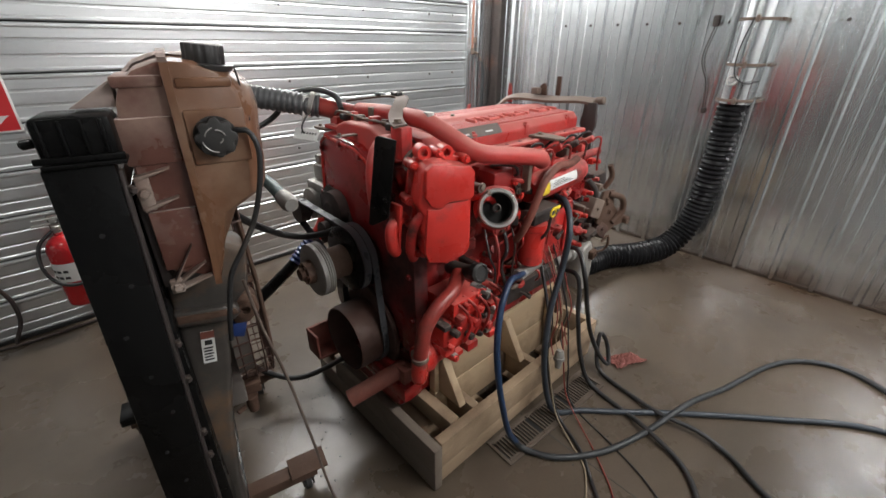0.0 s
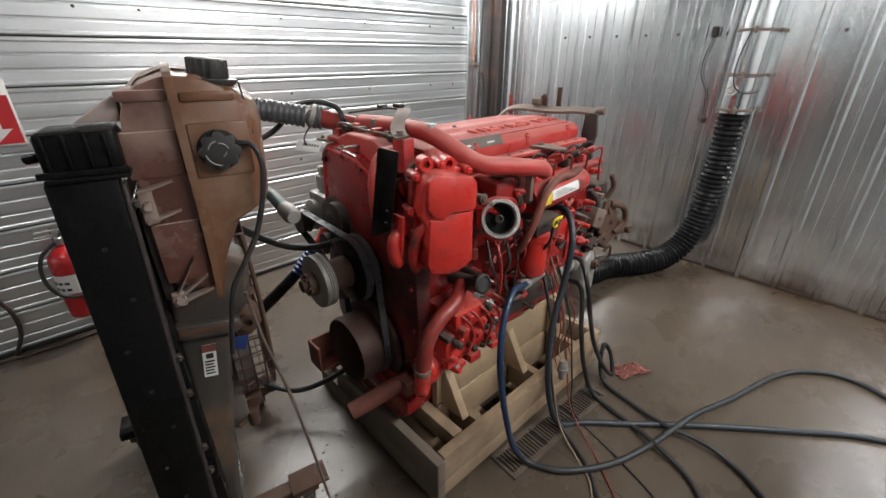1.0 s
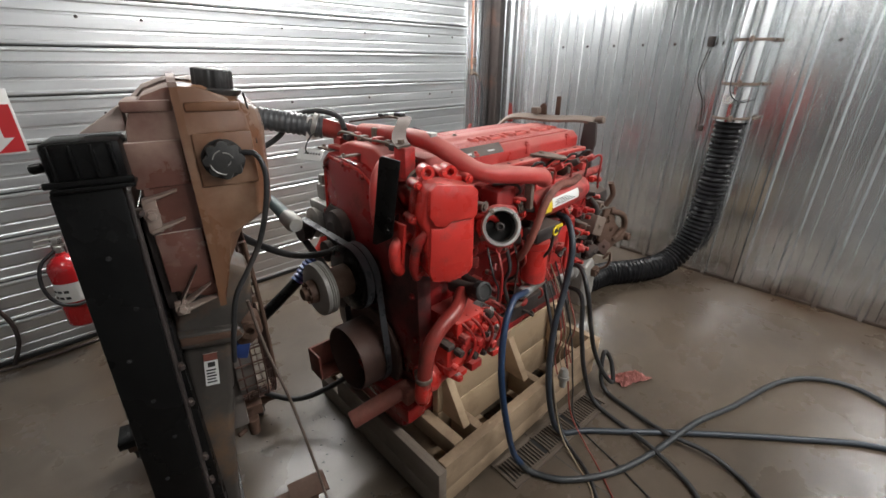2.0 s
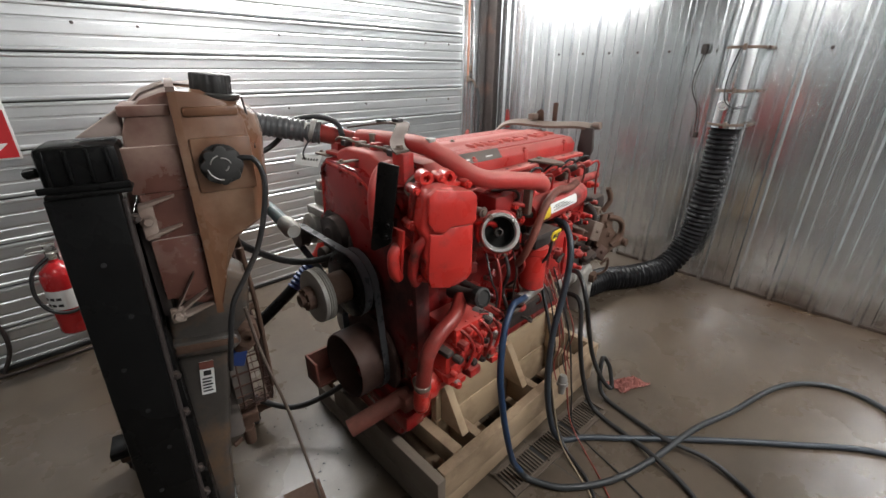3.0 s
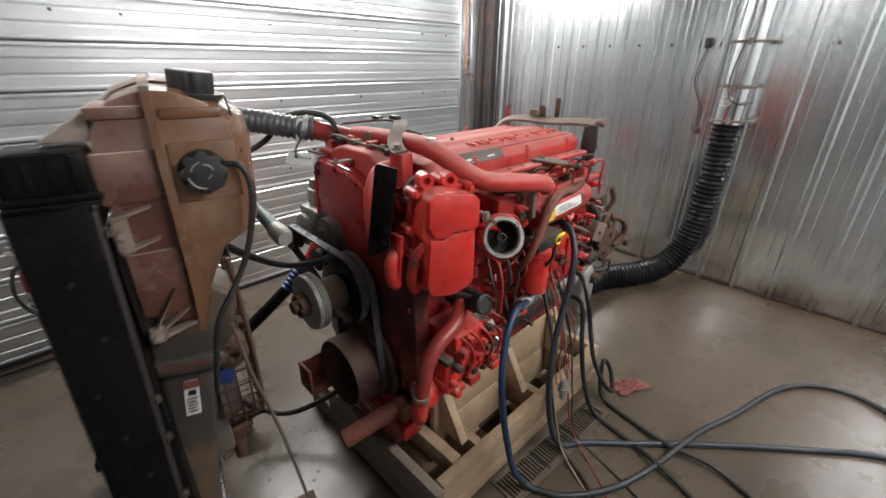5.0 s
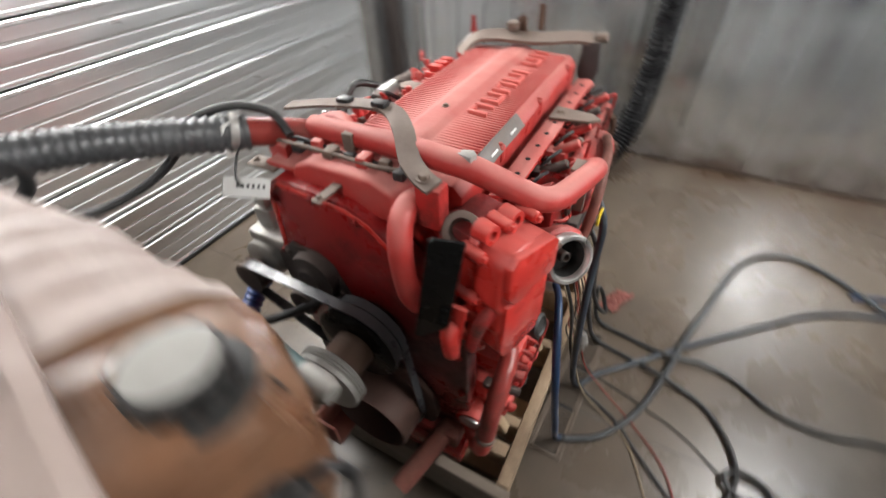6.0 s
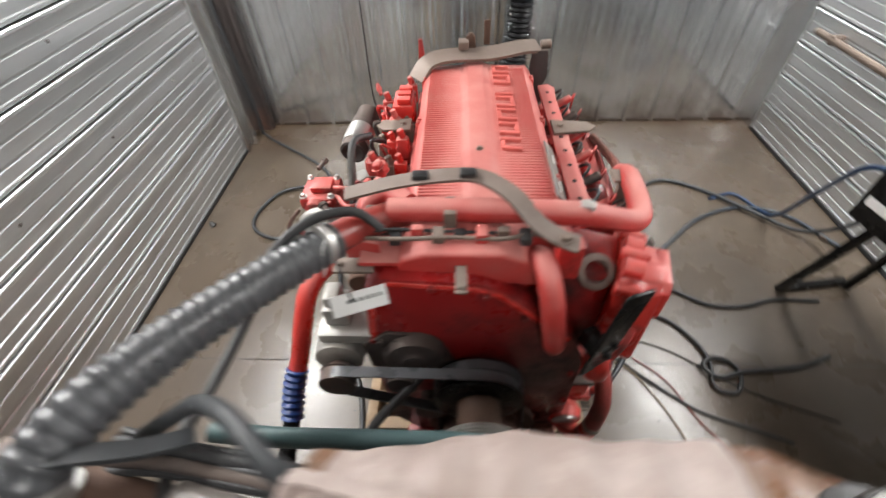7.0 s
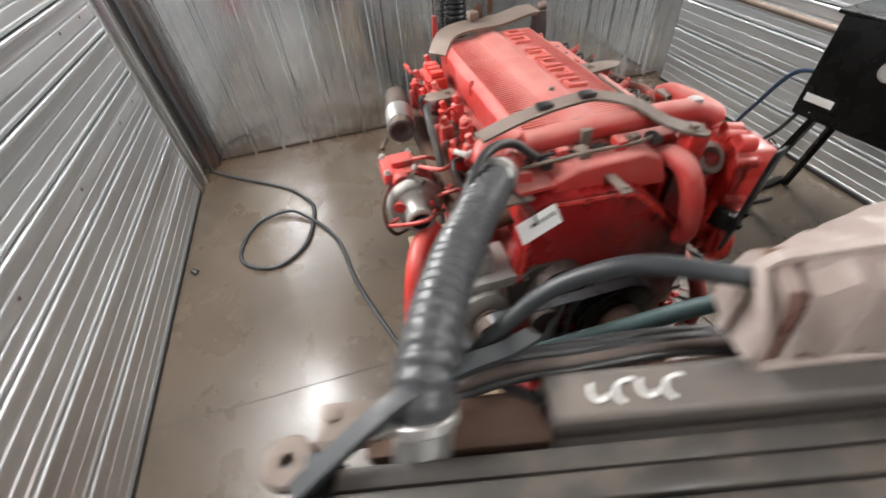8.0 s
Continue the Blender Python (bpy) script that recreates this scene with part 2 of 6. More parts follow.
def box(bm, lo, hi, bevel=0.004, m=None, seg=2):
    t = bmesh.new()
    bmesh.ops.create_cube(t, size=1)
    c = [(a + b) / 2 for a, b in zip(lo, hi)]
    s = [abs(b - a) for a, b in zip(lo, hi)]
    for v in t.verts:
        v.co = Vector((c[0] + v.co.x * s[0], c[1] + v.co.y * s[1], c[2] + v.co.z * s[2]))
    if bevel > 0:
        bmesh.ops.bevel(t, geom=t.edges[:], offset=min(bevel, min(s) * 0.45), segments=seg, affect="EDGES", profile=0.5)
    return merge(bm, t, m)


def axis_frame(p0, p1):
    d = (Vector(p1) - Vector(p0))
    return Matrix.Translation(p0) @ d.to_track_quat("Z", "Y").to_matrix().to_4x4(), d.length


def lathe(bm, p0, p1, prof, seg=28, m=None):
    """Turns the profile [(along, radius)] round the line from p0; along is in metres towards p1."""
    f, _ = axis_frame(p0, p1)
    t = bmesh.new()
    rings = []
    for h, r in prof:
        if r < 1e-5:
            rings.append([t.verts.new((0, 0, h))])
        else:
            rings.append([t.verts.new((r * math.cos(2 * math.pi * i / seg), r * math.sin(2 * math.pi * i / seg), h)) for i in range(seg)])
    for a, b in zip(rings, rings[1:]):
        for i in range(seg):
            j = (i + 1) % seg
            q = [a[i % len(a)], a[j % len(a)], b[j % len(b)], b[i % len(b)]]
            u = []
            for v in q:
                if v not in u:
                    u.append(v)
            if len(u) > 2:
                try:
                    t.faces.new(u)
                except ValueError:
                    pass
    bmesh.ops.recalc_face_normals(t, faces=t.faces[:])
    return merge(bm, t, f if m is None else m @ f)


def cyl(bm, p0, p1, r, r1=None, seg=24, bev=0.003, m=None):
    L = (Vector(p1) - Vector(p0)).length
    r1 = r if r1 is None else r1
    b = min(bev, r * 0.4, L * 0.4)
    return lathe(bm, p0, p1, [(0, 0), (0, r - b), (b, r), (L - b, r1), (L, r1 - b), (L, 0)], seg, m)


def smooth_path(pts, step=0.02):
    """A rounded line through the points."""
    P = [Vector(p) for p in pts]
    P = [P[0] * 2 - P[1]] + P + [P[-1] * 2 - P[-2]]
    out = []
    for i in range(1, len(P) - 2):
        a, b, c, d = P[i - 1:i + 3]
        n = max(2, int((c - b).length / step))
        for k in range(n):
            t = k / n
            out.append(0.5 * ((2 * b) + (c - a) * t + (2 * a - 5 * b + 4 * c - d) * t * t + (3 * b - a - 3 * c + d) * t ** 3))
    out.append(P[-2])
    return out


def sweep(bm, path, radius, seg=12, flat=None, m=None):
    """A tube along the path; radius is a number or a function of the metres along it. flat=(w, h): a flat strip instead."""
    t = bmesh.new()
    up = Vector((0, 0, 1))
    rings, s = [], 0.0
    prev = None
    for i, p in enumerate(path):
        d = (path[min(i + 1, len(path) - 1)] - path[max(i - 1, 0)]).normalized()
        if prev is None:
            side = d.cross(up)
            if side.length < 0.1:
                side = d.cross(Vector((1, 0, 0)))
        else:
            side = prev - d * prev.dot(d)
        side.normalize()
        prev = side
        nrm = side.cross(d)
        if i:
            s += (p - path[i - 1]).length
        if flat:
            w, h = flat
            rings.append([t.verts.new(p + side * a * w / 2 + nrm * b * h / 2) for a, b in ((1, -1), (1, 1), (-1, 1), (-1, -1))])
        else:
            r = radius(s) if callable(radius) else radius
            rings.append([t.verts.new(p + (side * math.cos(2 * math.pi * k / seg) + nrm * math.sin(2 * math.pi * k / seg)) * r) for k in range(seg)])
    for a, b in zip(rings, rings[1:]):
        for k in range(len(a)):
            t.faces.new((a[k], a[(k + 1) % len(a)], b[(k + 1) % len(a)], b[k]))
    t.faces.new(rings[0][::-1])
    t.faces.new(rings[-1])
    bmesh.ops.recalc_face_normals(t, faces=t.faces[:])
    return merge(bm, t, m)


def tube(bm, pts, r, seg=14, step=0.012, m=None):
    return sweep(bm, smooth_path(pts, step), r, seg, None, m)


def ribbed(bm, pts, r, pitch, depth, seg=22, m=None):
    return sweep(bm, smooth_path(pts, pitch / 6), lambda s: r + depth * math.sin(2 * math.pi * s / pitch), seg, None, m)


def prism(bm, outline, axis, a, b, bevel=0.003, m=None, seg=2):
    """Pushes a flat outline from a to b along the axis. Outline: the two other coordinates, in x, y, z order."""
    t = bmesh.new()
    i = "xyz".index(axis)

    def put(p, h):
        c = list(p)
        c.insert(i, h)
        return t.verts.new(c)
    lo = [put(p, a) for p in outline]
    hi = [put(p, b) for p in outline]
    n = len(outline)
    t.faces.new(lo)
    t.faces.new(hi)
    for k in range(n):
        t.faces.new((lo[k], lo[(k + 1) % n], hi[(k + 1) % n], hi[k]))
    bmesh.ops.recalc_face_normals(t, faces=t.faces[:])
    if bevel > 0:
        bmesh.ops.bevel(t, geom=t.edges[:], offset=bevel, segments=seg, affect="EDGES", profile=0.5)
    return merge(bm, t, m)


def bolt(bm, p, d, r=0.008, h=0.008, m=None):
    """A hexagon head with a washer at p, pointing along d."""
    p, d = Vector(p), Vector(d).normalized()
    lathe(bm, p, p + d, [(0, 0), (0, r * 1.5), (0.002, r * 1.5), (0.002, r)], 14, m)
    lathe(bm, p, p + d, [(0.001, 0), (0.001, r), (h * 0.85, r), (h, r * 0.8), (h, 0)], 6, m)


def finish(bm, name, mat, angle=0.6):
    """Soft where faces bend gently, sharp past the angle."""
    for f in bm.faces:
        f.smooth = True
    for e in bm.edges:
        e.smooth = len(e.link_faces) == 2 and e.calc_face_angle(0) < angle
    me = bpy.data.meshes.new(name)
    bm.to_mesh(me)
    bm.free()
    me.materials.append(mat if not isinstance(mat, str) else M[mat])
    return me


def root_of(ob):
    while ob.parent:
        ob = ob.parent
    return ob


def thing(name, at, label, category, group="", kind=""):
    ob = new(name)
    ob.empty_display_size = 0.05
    ob.location = at
    return tagged(ob, label, category, group, kind)


def part(name, bm, mat, parent, label="", m=None, angle=0.6):
    """One mesh under a thing or a part. The bmesh is in the room's metres, or in the frame m."""
    if m is not None:
        bmesh.ops.transform(bm, matrix=m, verts=bm.verts[:])
    bmesh.ops.translate(bm, vec=-Vector(root_of(parent).location), verts=bm.verts[:])
    ob = new(name, finish(bm, name, mat, angle))
    ob.parent = parent
    return tagged(ob, label)


def solo(name, bm, mat, label, category, group="", kind="", origin=None):
    """A thing that is one mesh."""
    if origin is None:
        xs = [v.co for v in bm.verts]
        lo = [min(c[i] for c in xs) for i in range(3)]
        hi = [max(c[i] for c in xs) for i in range(3)]
        origin = Vector(((lo[0] + hi[0]) / 2, (lo[1] + hi[1]) / 2, lo[2]))
    bmesh.ops.translate(bm, vec=-Vector(origin), verts=bm.verts[:])
    ob = new(name, finish(bm, name, mat))
    ob.location = origin
    return tagged(ob, label, category, group, kind)


def N():
    return bmesh.new()


# ---------------------------------------------------------------- the room


def structure(name, bm, mat, label, category="wall"):
    return solo(name, bm, mat, label, category, kind="structure", origin=(0, 0, 0))


def ribbed_profile(length, pitch, rib, high, shift=0.0):
    """Points along a trapezoid-ribbed sheet: a main rib at every pitch and two low ribs between, at the thirds."""
    pts, u = [(0.0, 0.0)], shift - pitch
    c = rib / 2
    while u < length - 1e-6:
        for du, h in ((-c, 0), (-c * 0.45, high), (c * 0.45, high), (c, 0),
                      (pitch / 3 - 0.011, 0), (pitch / 3 - 0.005, high * 0.3), (pitch / 3 + 0.005, high * 0.3), (pitch / 3 + 0.011, 0),
                      (2 * pitch / 3 - 0.011, 0), (2 * pitch / 3 - 0.005, high * 0.3), (2 * pitch / 3 + 0.005, high * 0.3), (2 * pitch / 3 + 0.011, 0)):
            if 0 < u + du < length:
                pts.append((u + du, h))
        u += pitch
    pts.append((length, 0.0))
    return pts


def sheet(bm, prof, place, top):
    """A sheet with the given cross profile; place(u, h, w) gives a corner, w runs 0..1 along the ribs."""
    a = [bm.verts.new(place(u, h, 0)) for u, h in prof]
    b = [bm.verts.new(place(u, h, top)) for u, h in prof]
    for i in range(len(prof) - 1):
        bm.faces.new((a[i], a[i + 1], b[i + 1], b[i]))


bm = N()
box(bm, (ROOM_X0 - 0.2, ROOM_Y0 - 0.2, -0.15), (ROOM_X1 + 0.2, ROOM_Y1 + 0.2, 0), 0)
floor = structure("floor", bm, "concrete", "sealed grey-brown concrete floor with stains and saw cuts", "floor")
bm = N()
for x in (1.45,):
    box(bm, (x - 0.0025, ROOM_Y0, 0.0), (x + 0.0025, ROOM_Y1, 0.0012), 0)
structure("floor_joint", bm, "joint", "thin dark saw-cut joint in the concrete", "joint")

bm = N()
box(bm, (ROOM_X1 + 0.03, ROOM_Y0 - 0.2, 0), (ROOM_X1 + 0.18, ROOM_Y1 + 0.2, ROOM_H), 0)
prof = ribbed_profile(ROOM_Y1 - ROOM_Y0 + 0.027, 0.2505, 0.058, 0.027, 0.1155)
sheet(bm, prof, lambda u, h, w: (ROOM_X1 - h, ROOM_Y0 - 0.027 + u, 0.004 + w), ROOM_H - 0.004)
structure("wall_back", bm, "galv", "vertically ribbed galvanised steel wall, stained at its foot")
bm = N()
box(bm, (ROOM_X0 - 0.18, ROOM_Y0 - 0.2, 0), (ROOM_X0 - 0.03, ROOM_Y1 + 0.2, ROOM_H), 0)
sheet(bm, prof, lambda u, h, w: (ROOM_X0 + h, ROOM_Y0 - 0.027 + u, 0.004 + w), ROOM_H - 0.004)
structure("wall_front", bm, "galv", "vertically ribbed galvanised steel wall")
bm = N()
box(bm, (ROOM_X0 - 0.2, ROOM_Y0 - 0.2, ROOM_H), (ROOM_X1 + 0.2, ROOM_Y1 + 0.2, ROOM_H + 0.1), 0)
structure("ceiling", bm, "white_sheet", "white sheet ceiling", "ceiling")


def door_section(z0, z1, y, side, x0, x1):
    """One steel section of a sectional door, with horizontal ribs; side is +1 when the room lies towards -y."""
    bm = N()
    h = z1 - z0
    prof = [(0, -0.010), (0.004, 0.0), (0.010, 0.004), (0.020, 0.004), (0.027, 0.0)]
    for c in (h / 3 + 0.003, 2 * h / 3 - 0.001):
        prof += [(c - 0.009, 0.0), (c - 0.004, -0.0032), (c + 0.004, -0.0032), (c + 0.009, 0.0)]
    prof += [(h - 0.026, 0.0), (h - 0.019, 0.007), (h - 0.008, 0.007), (h - 0.002, 0.0), (h, -0.010)]
    sheet(bm, prof, lambda u, d, w: (x0 + w, y - side * d, z0 + u), x1 - x0)
    bmesh.ops.recalc_face_normals(bm, faces=bm.faces[:])
    return bm


def sectional_door(name, y, side, x0, x1, label, heights):
    d = tagged(new(name), label, "garage door", kind="structure")
    bm = N()
    box(bm, (x0, y + side * 0.03, 0.0), (x1, y + side * 0.045, ROOM_H), 0)
    part("backing", bm, "dark", d)
    for a, b in zip(heights, heights[1:]):
        sec = part("section", door_section(a + 0.002, b - 0.002, y, side, x0, x1), "galv_h", d, "", None, 0.1)
    bm = N()
    box(bm, (x0, y - side * 0.012, 0.001), (x1, y + side * 0.02, 0.03), 0.006)
    part("bottom_seal", bm, "rubber", d, "black rubber bottom seal")
    return d


HEIGHTS = [0.017 + 0.245 * k for k in range(12)]
door_left = sectional_door("door_1", ROOM_Y1, 1, ROOM_X0, 3.5, "closed galvanised steel sectional door with horizontal ribs", HEIGHTS)
door_right = sectional_door("door_2", ROOM_Y0, -1, ROOM_X0, 3.80, "closed galvanised steel sectional door with horizontal ribs", HEIGHTS)
for side, y, x0, name in ((1, ROOM_Y1, 3.5, "wall_left"), (-1, ROOM_Y0, 3.80, "wall_right")):
    bm = N()
    lo, hi = sorted((y + side * 0.05, y + side * 0.2))
    box(bm, (ROOM_X0 - 0.2, lo, 0), (ROOM_X1 + 0.2, hi, ROOM_H), 0)
    lo, hi = sorted((y - side * 0.0, y + side * 0.05))
    box(bm, (x0 + 0.005, lo, 0), (ROOM_X1 + 0.05, hi, ROOM_H), 0)
    structure(name, bm, "galv", "plain galvanised steel return beside the door")
bm = N()
box(bm, (3.475, ROOM_Y1 - 0.03, 0), (3.515, ROOM_Y1 + 0.0, ROOM_H), 0.006)
box(bm, (3.60, ROOM_Y1 - 0.05, 0), (3.66, ROOM_Y1 + 0.0, ROOM_H), 0.006)
structure("trim", bm, "galv", "galvanised door jamb angle", "trim")
bm = N()
box(bm, (3.86, ROOM_Y1 - 0.12, 0), (3.94, ROOM_Y1 - 0.0, ROOM_H), 0.004)
structure("trim", bm, "iron", "dark steel corner post", "post")
bm = N()
box(bm, (ROOM_X1 - 0.016, ROOM_Y0 + 0.01, 0), (ROOM_X1 + 0.02, ROOM_Y1 - 0.13, 0.024), 0.003)
structure("baseboard", bm, "stain", "rusty dirty wall foot", "baseboard")

# ceiling lamps
for lx, ly, ll in LAMPS:
    lamp = thing("ceiling_lamp", (lx, ly, ROOM_H), "white strip lamp fixed to the ceiling", "lamp", "ceiling strip lamps")
    bm = N()
    box(bm, (lx - ll / 2 - 0.03, ly - 0.08, ROOM_H - 0.05), (lx + ll / 2 + 0.03, ly + 0.08, ROOM_H - 0.001), 0.006)
    part("housing", bm, "white_sheet", lamp)
    bm = N()
    box(bm, (lx - ll / 2, ly - 0.06, ROOM_H - 0.08), (lx + ll / 2, ly + 0.06, ROOM_H - 0.052), 0.008)
    part("diffuser", bm, "lamp", lamp, "glowing diffuser")

# ---------------------------------------------------------------- the wooden skid
PX0, PX1, PY0, PY1 = 0.86, 2.10, 1.03, 1.97
skid = thing("wooden_skid", ((PX0 + PX1) / 2, 1.5, 0), "pale wooden shipping skid with grey weathered front board", "skid")


def board(lo, hi, mat="wood", label="", name="board", bevel=0.003):
    bm = N()
    box(bm, lo, hi, bevel)
    return part(name, bm, mat, skid, label)


for y in (PY0, PY1 - 0.045):
    board((PX0 + 0.045, y, 0.115), (PX1, y + 0.045, 0.25))
    board((PX0 + 0.02, y + 0.006, 0.022), (PX1 - 0.02, y + 0.05, 0.108))
board((PX0, PY0 - 0.01, 0.12), (PX0 + 0.04, PY1 - 0.2, 0.25), "wood_grey", "grey weathered front board")
board((PX0 + 0.01, PY0, 0.0), (PX0 + 0.05, PY1, 0.112), "wood_grey", "dark lower front board")
board((PX1 - 0.04, PY0 + 0.05, 0.10), (PX1, PY1 - 0.05, 0.25))
for x in (1.0, 1.28, 1.58, 1.88):
    board((x, PY0 + 0.05, 0.0), (x + 0.09, PY1 - 0.05, 0.02))
for x in (1.13, 1.545, 1.88):
    board((x, PY0 + 0.047, 0.10), (x + 0.04, 1.235, 0.245))
    board((x, 1.765, 0.10), (x + 0.04, PY1 - 0.047, 0.245))
for y0, y1, s in ((1.24, 1.28, -1), (1.72, 1.76, 1)):
    board((1.06, y0, 0.06), (2.06, y1, 0.25), "wood_pale")
    board((1.06, y0 + 0.003, 0.253), (2.06, y1 - 0.003, 0.46), "wood_pale", "pale plywood cradle side")
    for x in (1.085, 1.50):
        bm = N()
        e = y0 if s < 0 else y1
        prism(bm, [(e, 0.25), (e, 0.44), (e + s * 0.02, 0.44), (e + s * 0.13, 0.25)], "x", x, x + 0.038, 0.002)
        part("gusset", bm, "wood_pale", skid)
board((1.0, 1.08, 0.16), (1.05, 1.92, 0.25))
for y in (1.19, 1.77):
    board((1.86, y, 0.25), (1.90, y + 0.04, 0.47), "wood_pale", "", "post")

# ---------------------------------------------------------------- the engine
engine = thing("diesel_engine", (1.5, 1.5, 0.16), "large dusty red six-cylinder diesel engine standing on a wooden skid", "engine")
rng = random.Random(4)
rng2 = random.Random(9)


def E(name, mat, make, label="", parent=None):
    bm = N()
    make(bm)
    return part(name, bm, mat, parent or engine, label)


# castings
# block in a darker red: the shade between parts is put into its colour
E("block", "red_dark", lambda b: box(b, (1.0, 1.285, 0.50), (2.05, 1.715, 1.11), 0.015))
E("oil_pan", "red_dark", lambda b: (box(b, (0.98, 1.33, 0.165), (1.90, 1.67, 0.50), 0.03), box(b, (0.885, 1.275, 0.258), (1.08, 1.66, 0.475), 0.028), box(b, (0.96, 1.29, 0.47), (2.04, 1.71, 0.50), 0.004)), "dark red oil pan sunk between the beams")
E("rocker_housing", "red", lambda b: box(b, (1.03, 1.255, 1.11), (2.04, 1.735, 1.245), 0.012))
cover_top = E("valve_cover", "red_dusty", lambda b: prism(b, [(1.288, 1.235), (1.284, 1.330), (1.308, 1.357), (1.455, 1.362), (1.478, 1.374), (1.535, 1.374), (1.556, 1.362), (1.685, 1.357), (1.707, 1.332), (1.705, 1.235)], "x", 1.06, 2.02, 0.006), "dusty pinkish red ribbed valve cover")


def cooling_ribs(b):
    x = 1.135
    while x < 1.98:
        box(b, (x, 1.562, 1.356), (x + 0.006, 1.678, 1.3625), 0.0018, None, 1)
        box(b, (x, 1.318, 1.356), (x + 0.006, 1.468, 1.3625), 0.0018, None, 1)
        x += 0.0135


ribs = tagged(E("cooling_ribs", "red_dusty", cooling_ribs, "", cover_top), kind="stuff")
for k in range(7):
    x, w = 1.400 + k * 0.086, (0.062, 0.066, 0.070, 0.070, 0.026, 0.064, 0.060)[k]
    y0, y1, lean = 1.378, 1.440, 0.008
    E("raised_mark", "red_pale", lambda b: [prism(b, [(x + p, y0), (x + p + 0.013, y0), (x + p + 0.013 + lean, y1), (x + p + lean, y1)], "z", 1.357, 1.3725, 0.003) for p in ((0.0,) if k == 4 else (0.0, w - 0.013))] + ([] if k == 4 else [prism(b, [(x + 0.010, q), (x + w - 0.010, q), (x + w - 0.010, q + 0.013), (x + 0.010, q + 0.013)], "z", 1.357, 1.3722, 0.003) for q in ((y0,) if k % 2 else (y1 - 0.013,))]), "", cover_top)
for y in (1.292, 1.700):
    for x in (1.30, 1.62, 1.93):
        E("cover_lug", "red_dusty", lambda b: (box(b, (x - 0.014, y - 0.012, 1.30), (x + 0.014, y + 0.012, 1.345), 0.006), bolt(b, (x, y, 1.345), (0, 0, 1), 0.007)), "", cover_top)
E("bolt", "dustmetal", lambda b: bolt(b, (1.40, 1.506, 1.374), (0, 0, 1), 0.007), "", cover_top)
plate_m = Matrix.Translation((1.325, 1.296, 1.349)) @ Matrix.Rotation(radians(48), 4, "X")
E("name_plate", "shroud", lambda b: box(b, (-0.13, -0.022, -0.002), (0.13, 0.022, 0.003), 0.001, plate_m), "dark grey data plate", cover_top)
for k in range(2):
    E("print_bar", "white", lambda b: box(b, (-0.09 + k * 0.13, -0.010, 0.003), (-0.05 + k * 0.13, -0.004, 0.0042), 0, plate_m), "", cover_top)


def rail(b):
    prism(b, [(1.14, 1.255), (1.96, 1.255), (1.97, 1.215), (1.94, 1.192), (1.86, 1.20), (1.16, 1.20)], "z", 1.288, 1.300, 0.002)


rail_part = E("perforated_rail", "red_dusty", rail)
for k in range(10):
    x = 1.18 + k * 0.08
    E("rail_hole", "dark", lambda b: lathe(b, (x, 1.226, 1.2985), (x, 1.226, 1.4), [(0, 0), (0, 0.0075), (0.0022, 0.0075), (0.0022, 0)], 12), "", rail_part)
E("lifting_eye", "dustmetal", lambda b: (prism(b, [(1.585, 1.25), (1.675, 1.25), (1.66, 1.13), (1.63, 1.10), (1.60, 1.13)], "z", 1.302, 1.312, 0.003), bolt(b, (1.63, 1.225, 1.312), (0, 0, 1), 0.010)), "grey-brown dusty bracket")
E("lifting_eye", "dustmetal", lambda b: (prism(b, [(1.66, 1.74), (1.74, 1.74), (1.73, 1.84), (1.70, 1.87), (1.66, 1.84)], "z", 1.275, 1.287, 0.003), bolt(b, (1.70, 1.77, 1.287), (0, 0, 1), 0.010)), "grey-brown dusty bracket")

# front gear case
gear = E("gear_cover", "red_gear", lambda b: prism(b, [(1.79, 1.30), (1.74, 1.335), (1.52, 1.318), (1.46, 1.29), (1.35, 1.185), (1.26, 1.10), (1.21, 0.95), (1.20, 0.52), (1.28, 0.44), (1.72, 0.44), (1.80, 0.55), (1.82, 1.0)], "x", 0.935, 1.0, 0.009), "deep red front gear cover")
E("cover_lip", "red_clean", lambda b: sweep(b, [Vector(p) for p in ((0.94, 1.80, 1.02), (0.94, 1.775, 1.29), (0.94, 1.735, 1.318), (0.94, 1.53, 1.300), (0.94, 1.47, 1.275), (0.94, 1.36, 1.168), (0.94, 1.275, 1.085))], 0.010, 8), "", gear)
for y, z in ((1.765, 1.27), (1.63, 1.305), (1.50, 1.28), (1.40, 1.19), (1.30, 1.10), (1.235, 0.9), (1.225, 0.72), (1.78, 0.8), (1.80, 1.08)):
    E("bolt", "red_dark", lambda b: bolt(b, (0.933, y, z), (-1, 0, 0), 0.009, 0.010), "", gear)
E("breather_dome", "red_dusty", lambda b: (prism(b, [(1.73, 1.30), (1.70, 1.365), (1.64, 1.385), (1.47, 1.385), (1.41, 1.36), (1.37, 1.27)], "x", 0.965, 1.085, 0.014, None, 3)), "dusty red housing over the gear case")
E("flat_tab", "dustmetal", lambda b: (box(b, (0.885, 1.548, 1.345), (0.995, 1.575, 1.351), 0.002), bolt(b, (0.90, 1.5615, 1.351), (0, 0, 1), 0.007)), "bare metal tab")
E("flat_tab", "dustmetal", lambda b: (box(b, (0.955, 1.765, 1.33), (1.0, 1.86, 1.338), 0.002), bolt(b, (0.978, 1.845, 1.338), (0, 0, 1), 0.007)), "bare metal tab")
E("heat_shield", "red_dusty", lambda b: box(b, (0.97, 1.69, 1.338), (1.09, 1.80, 1.352), 0.004))
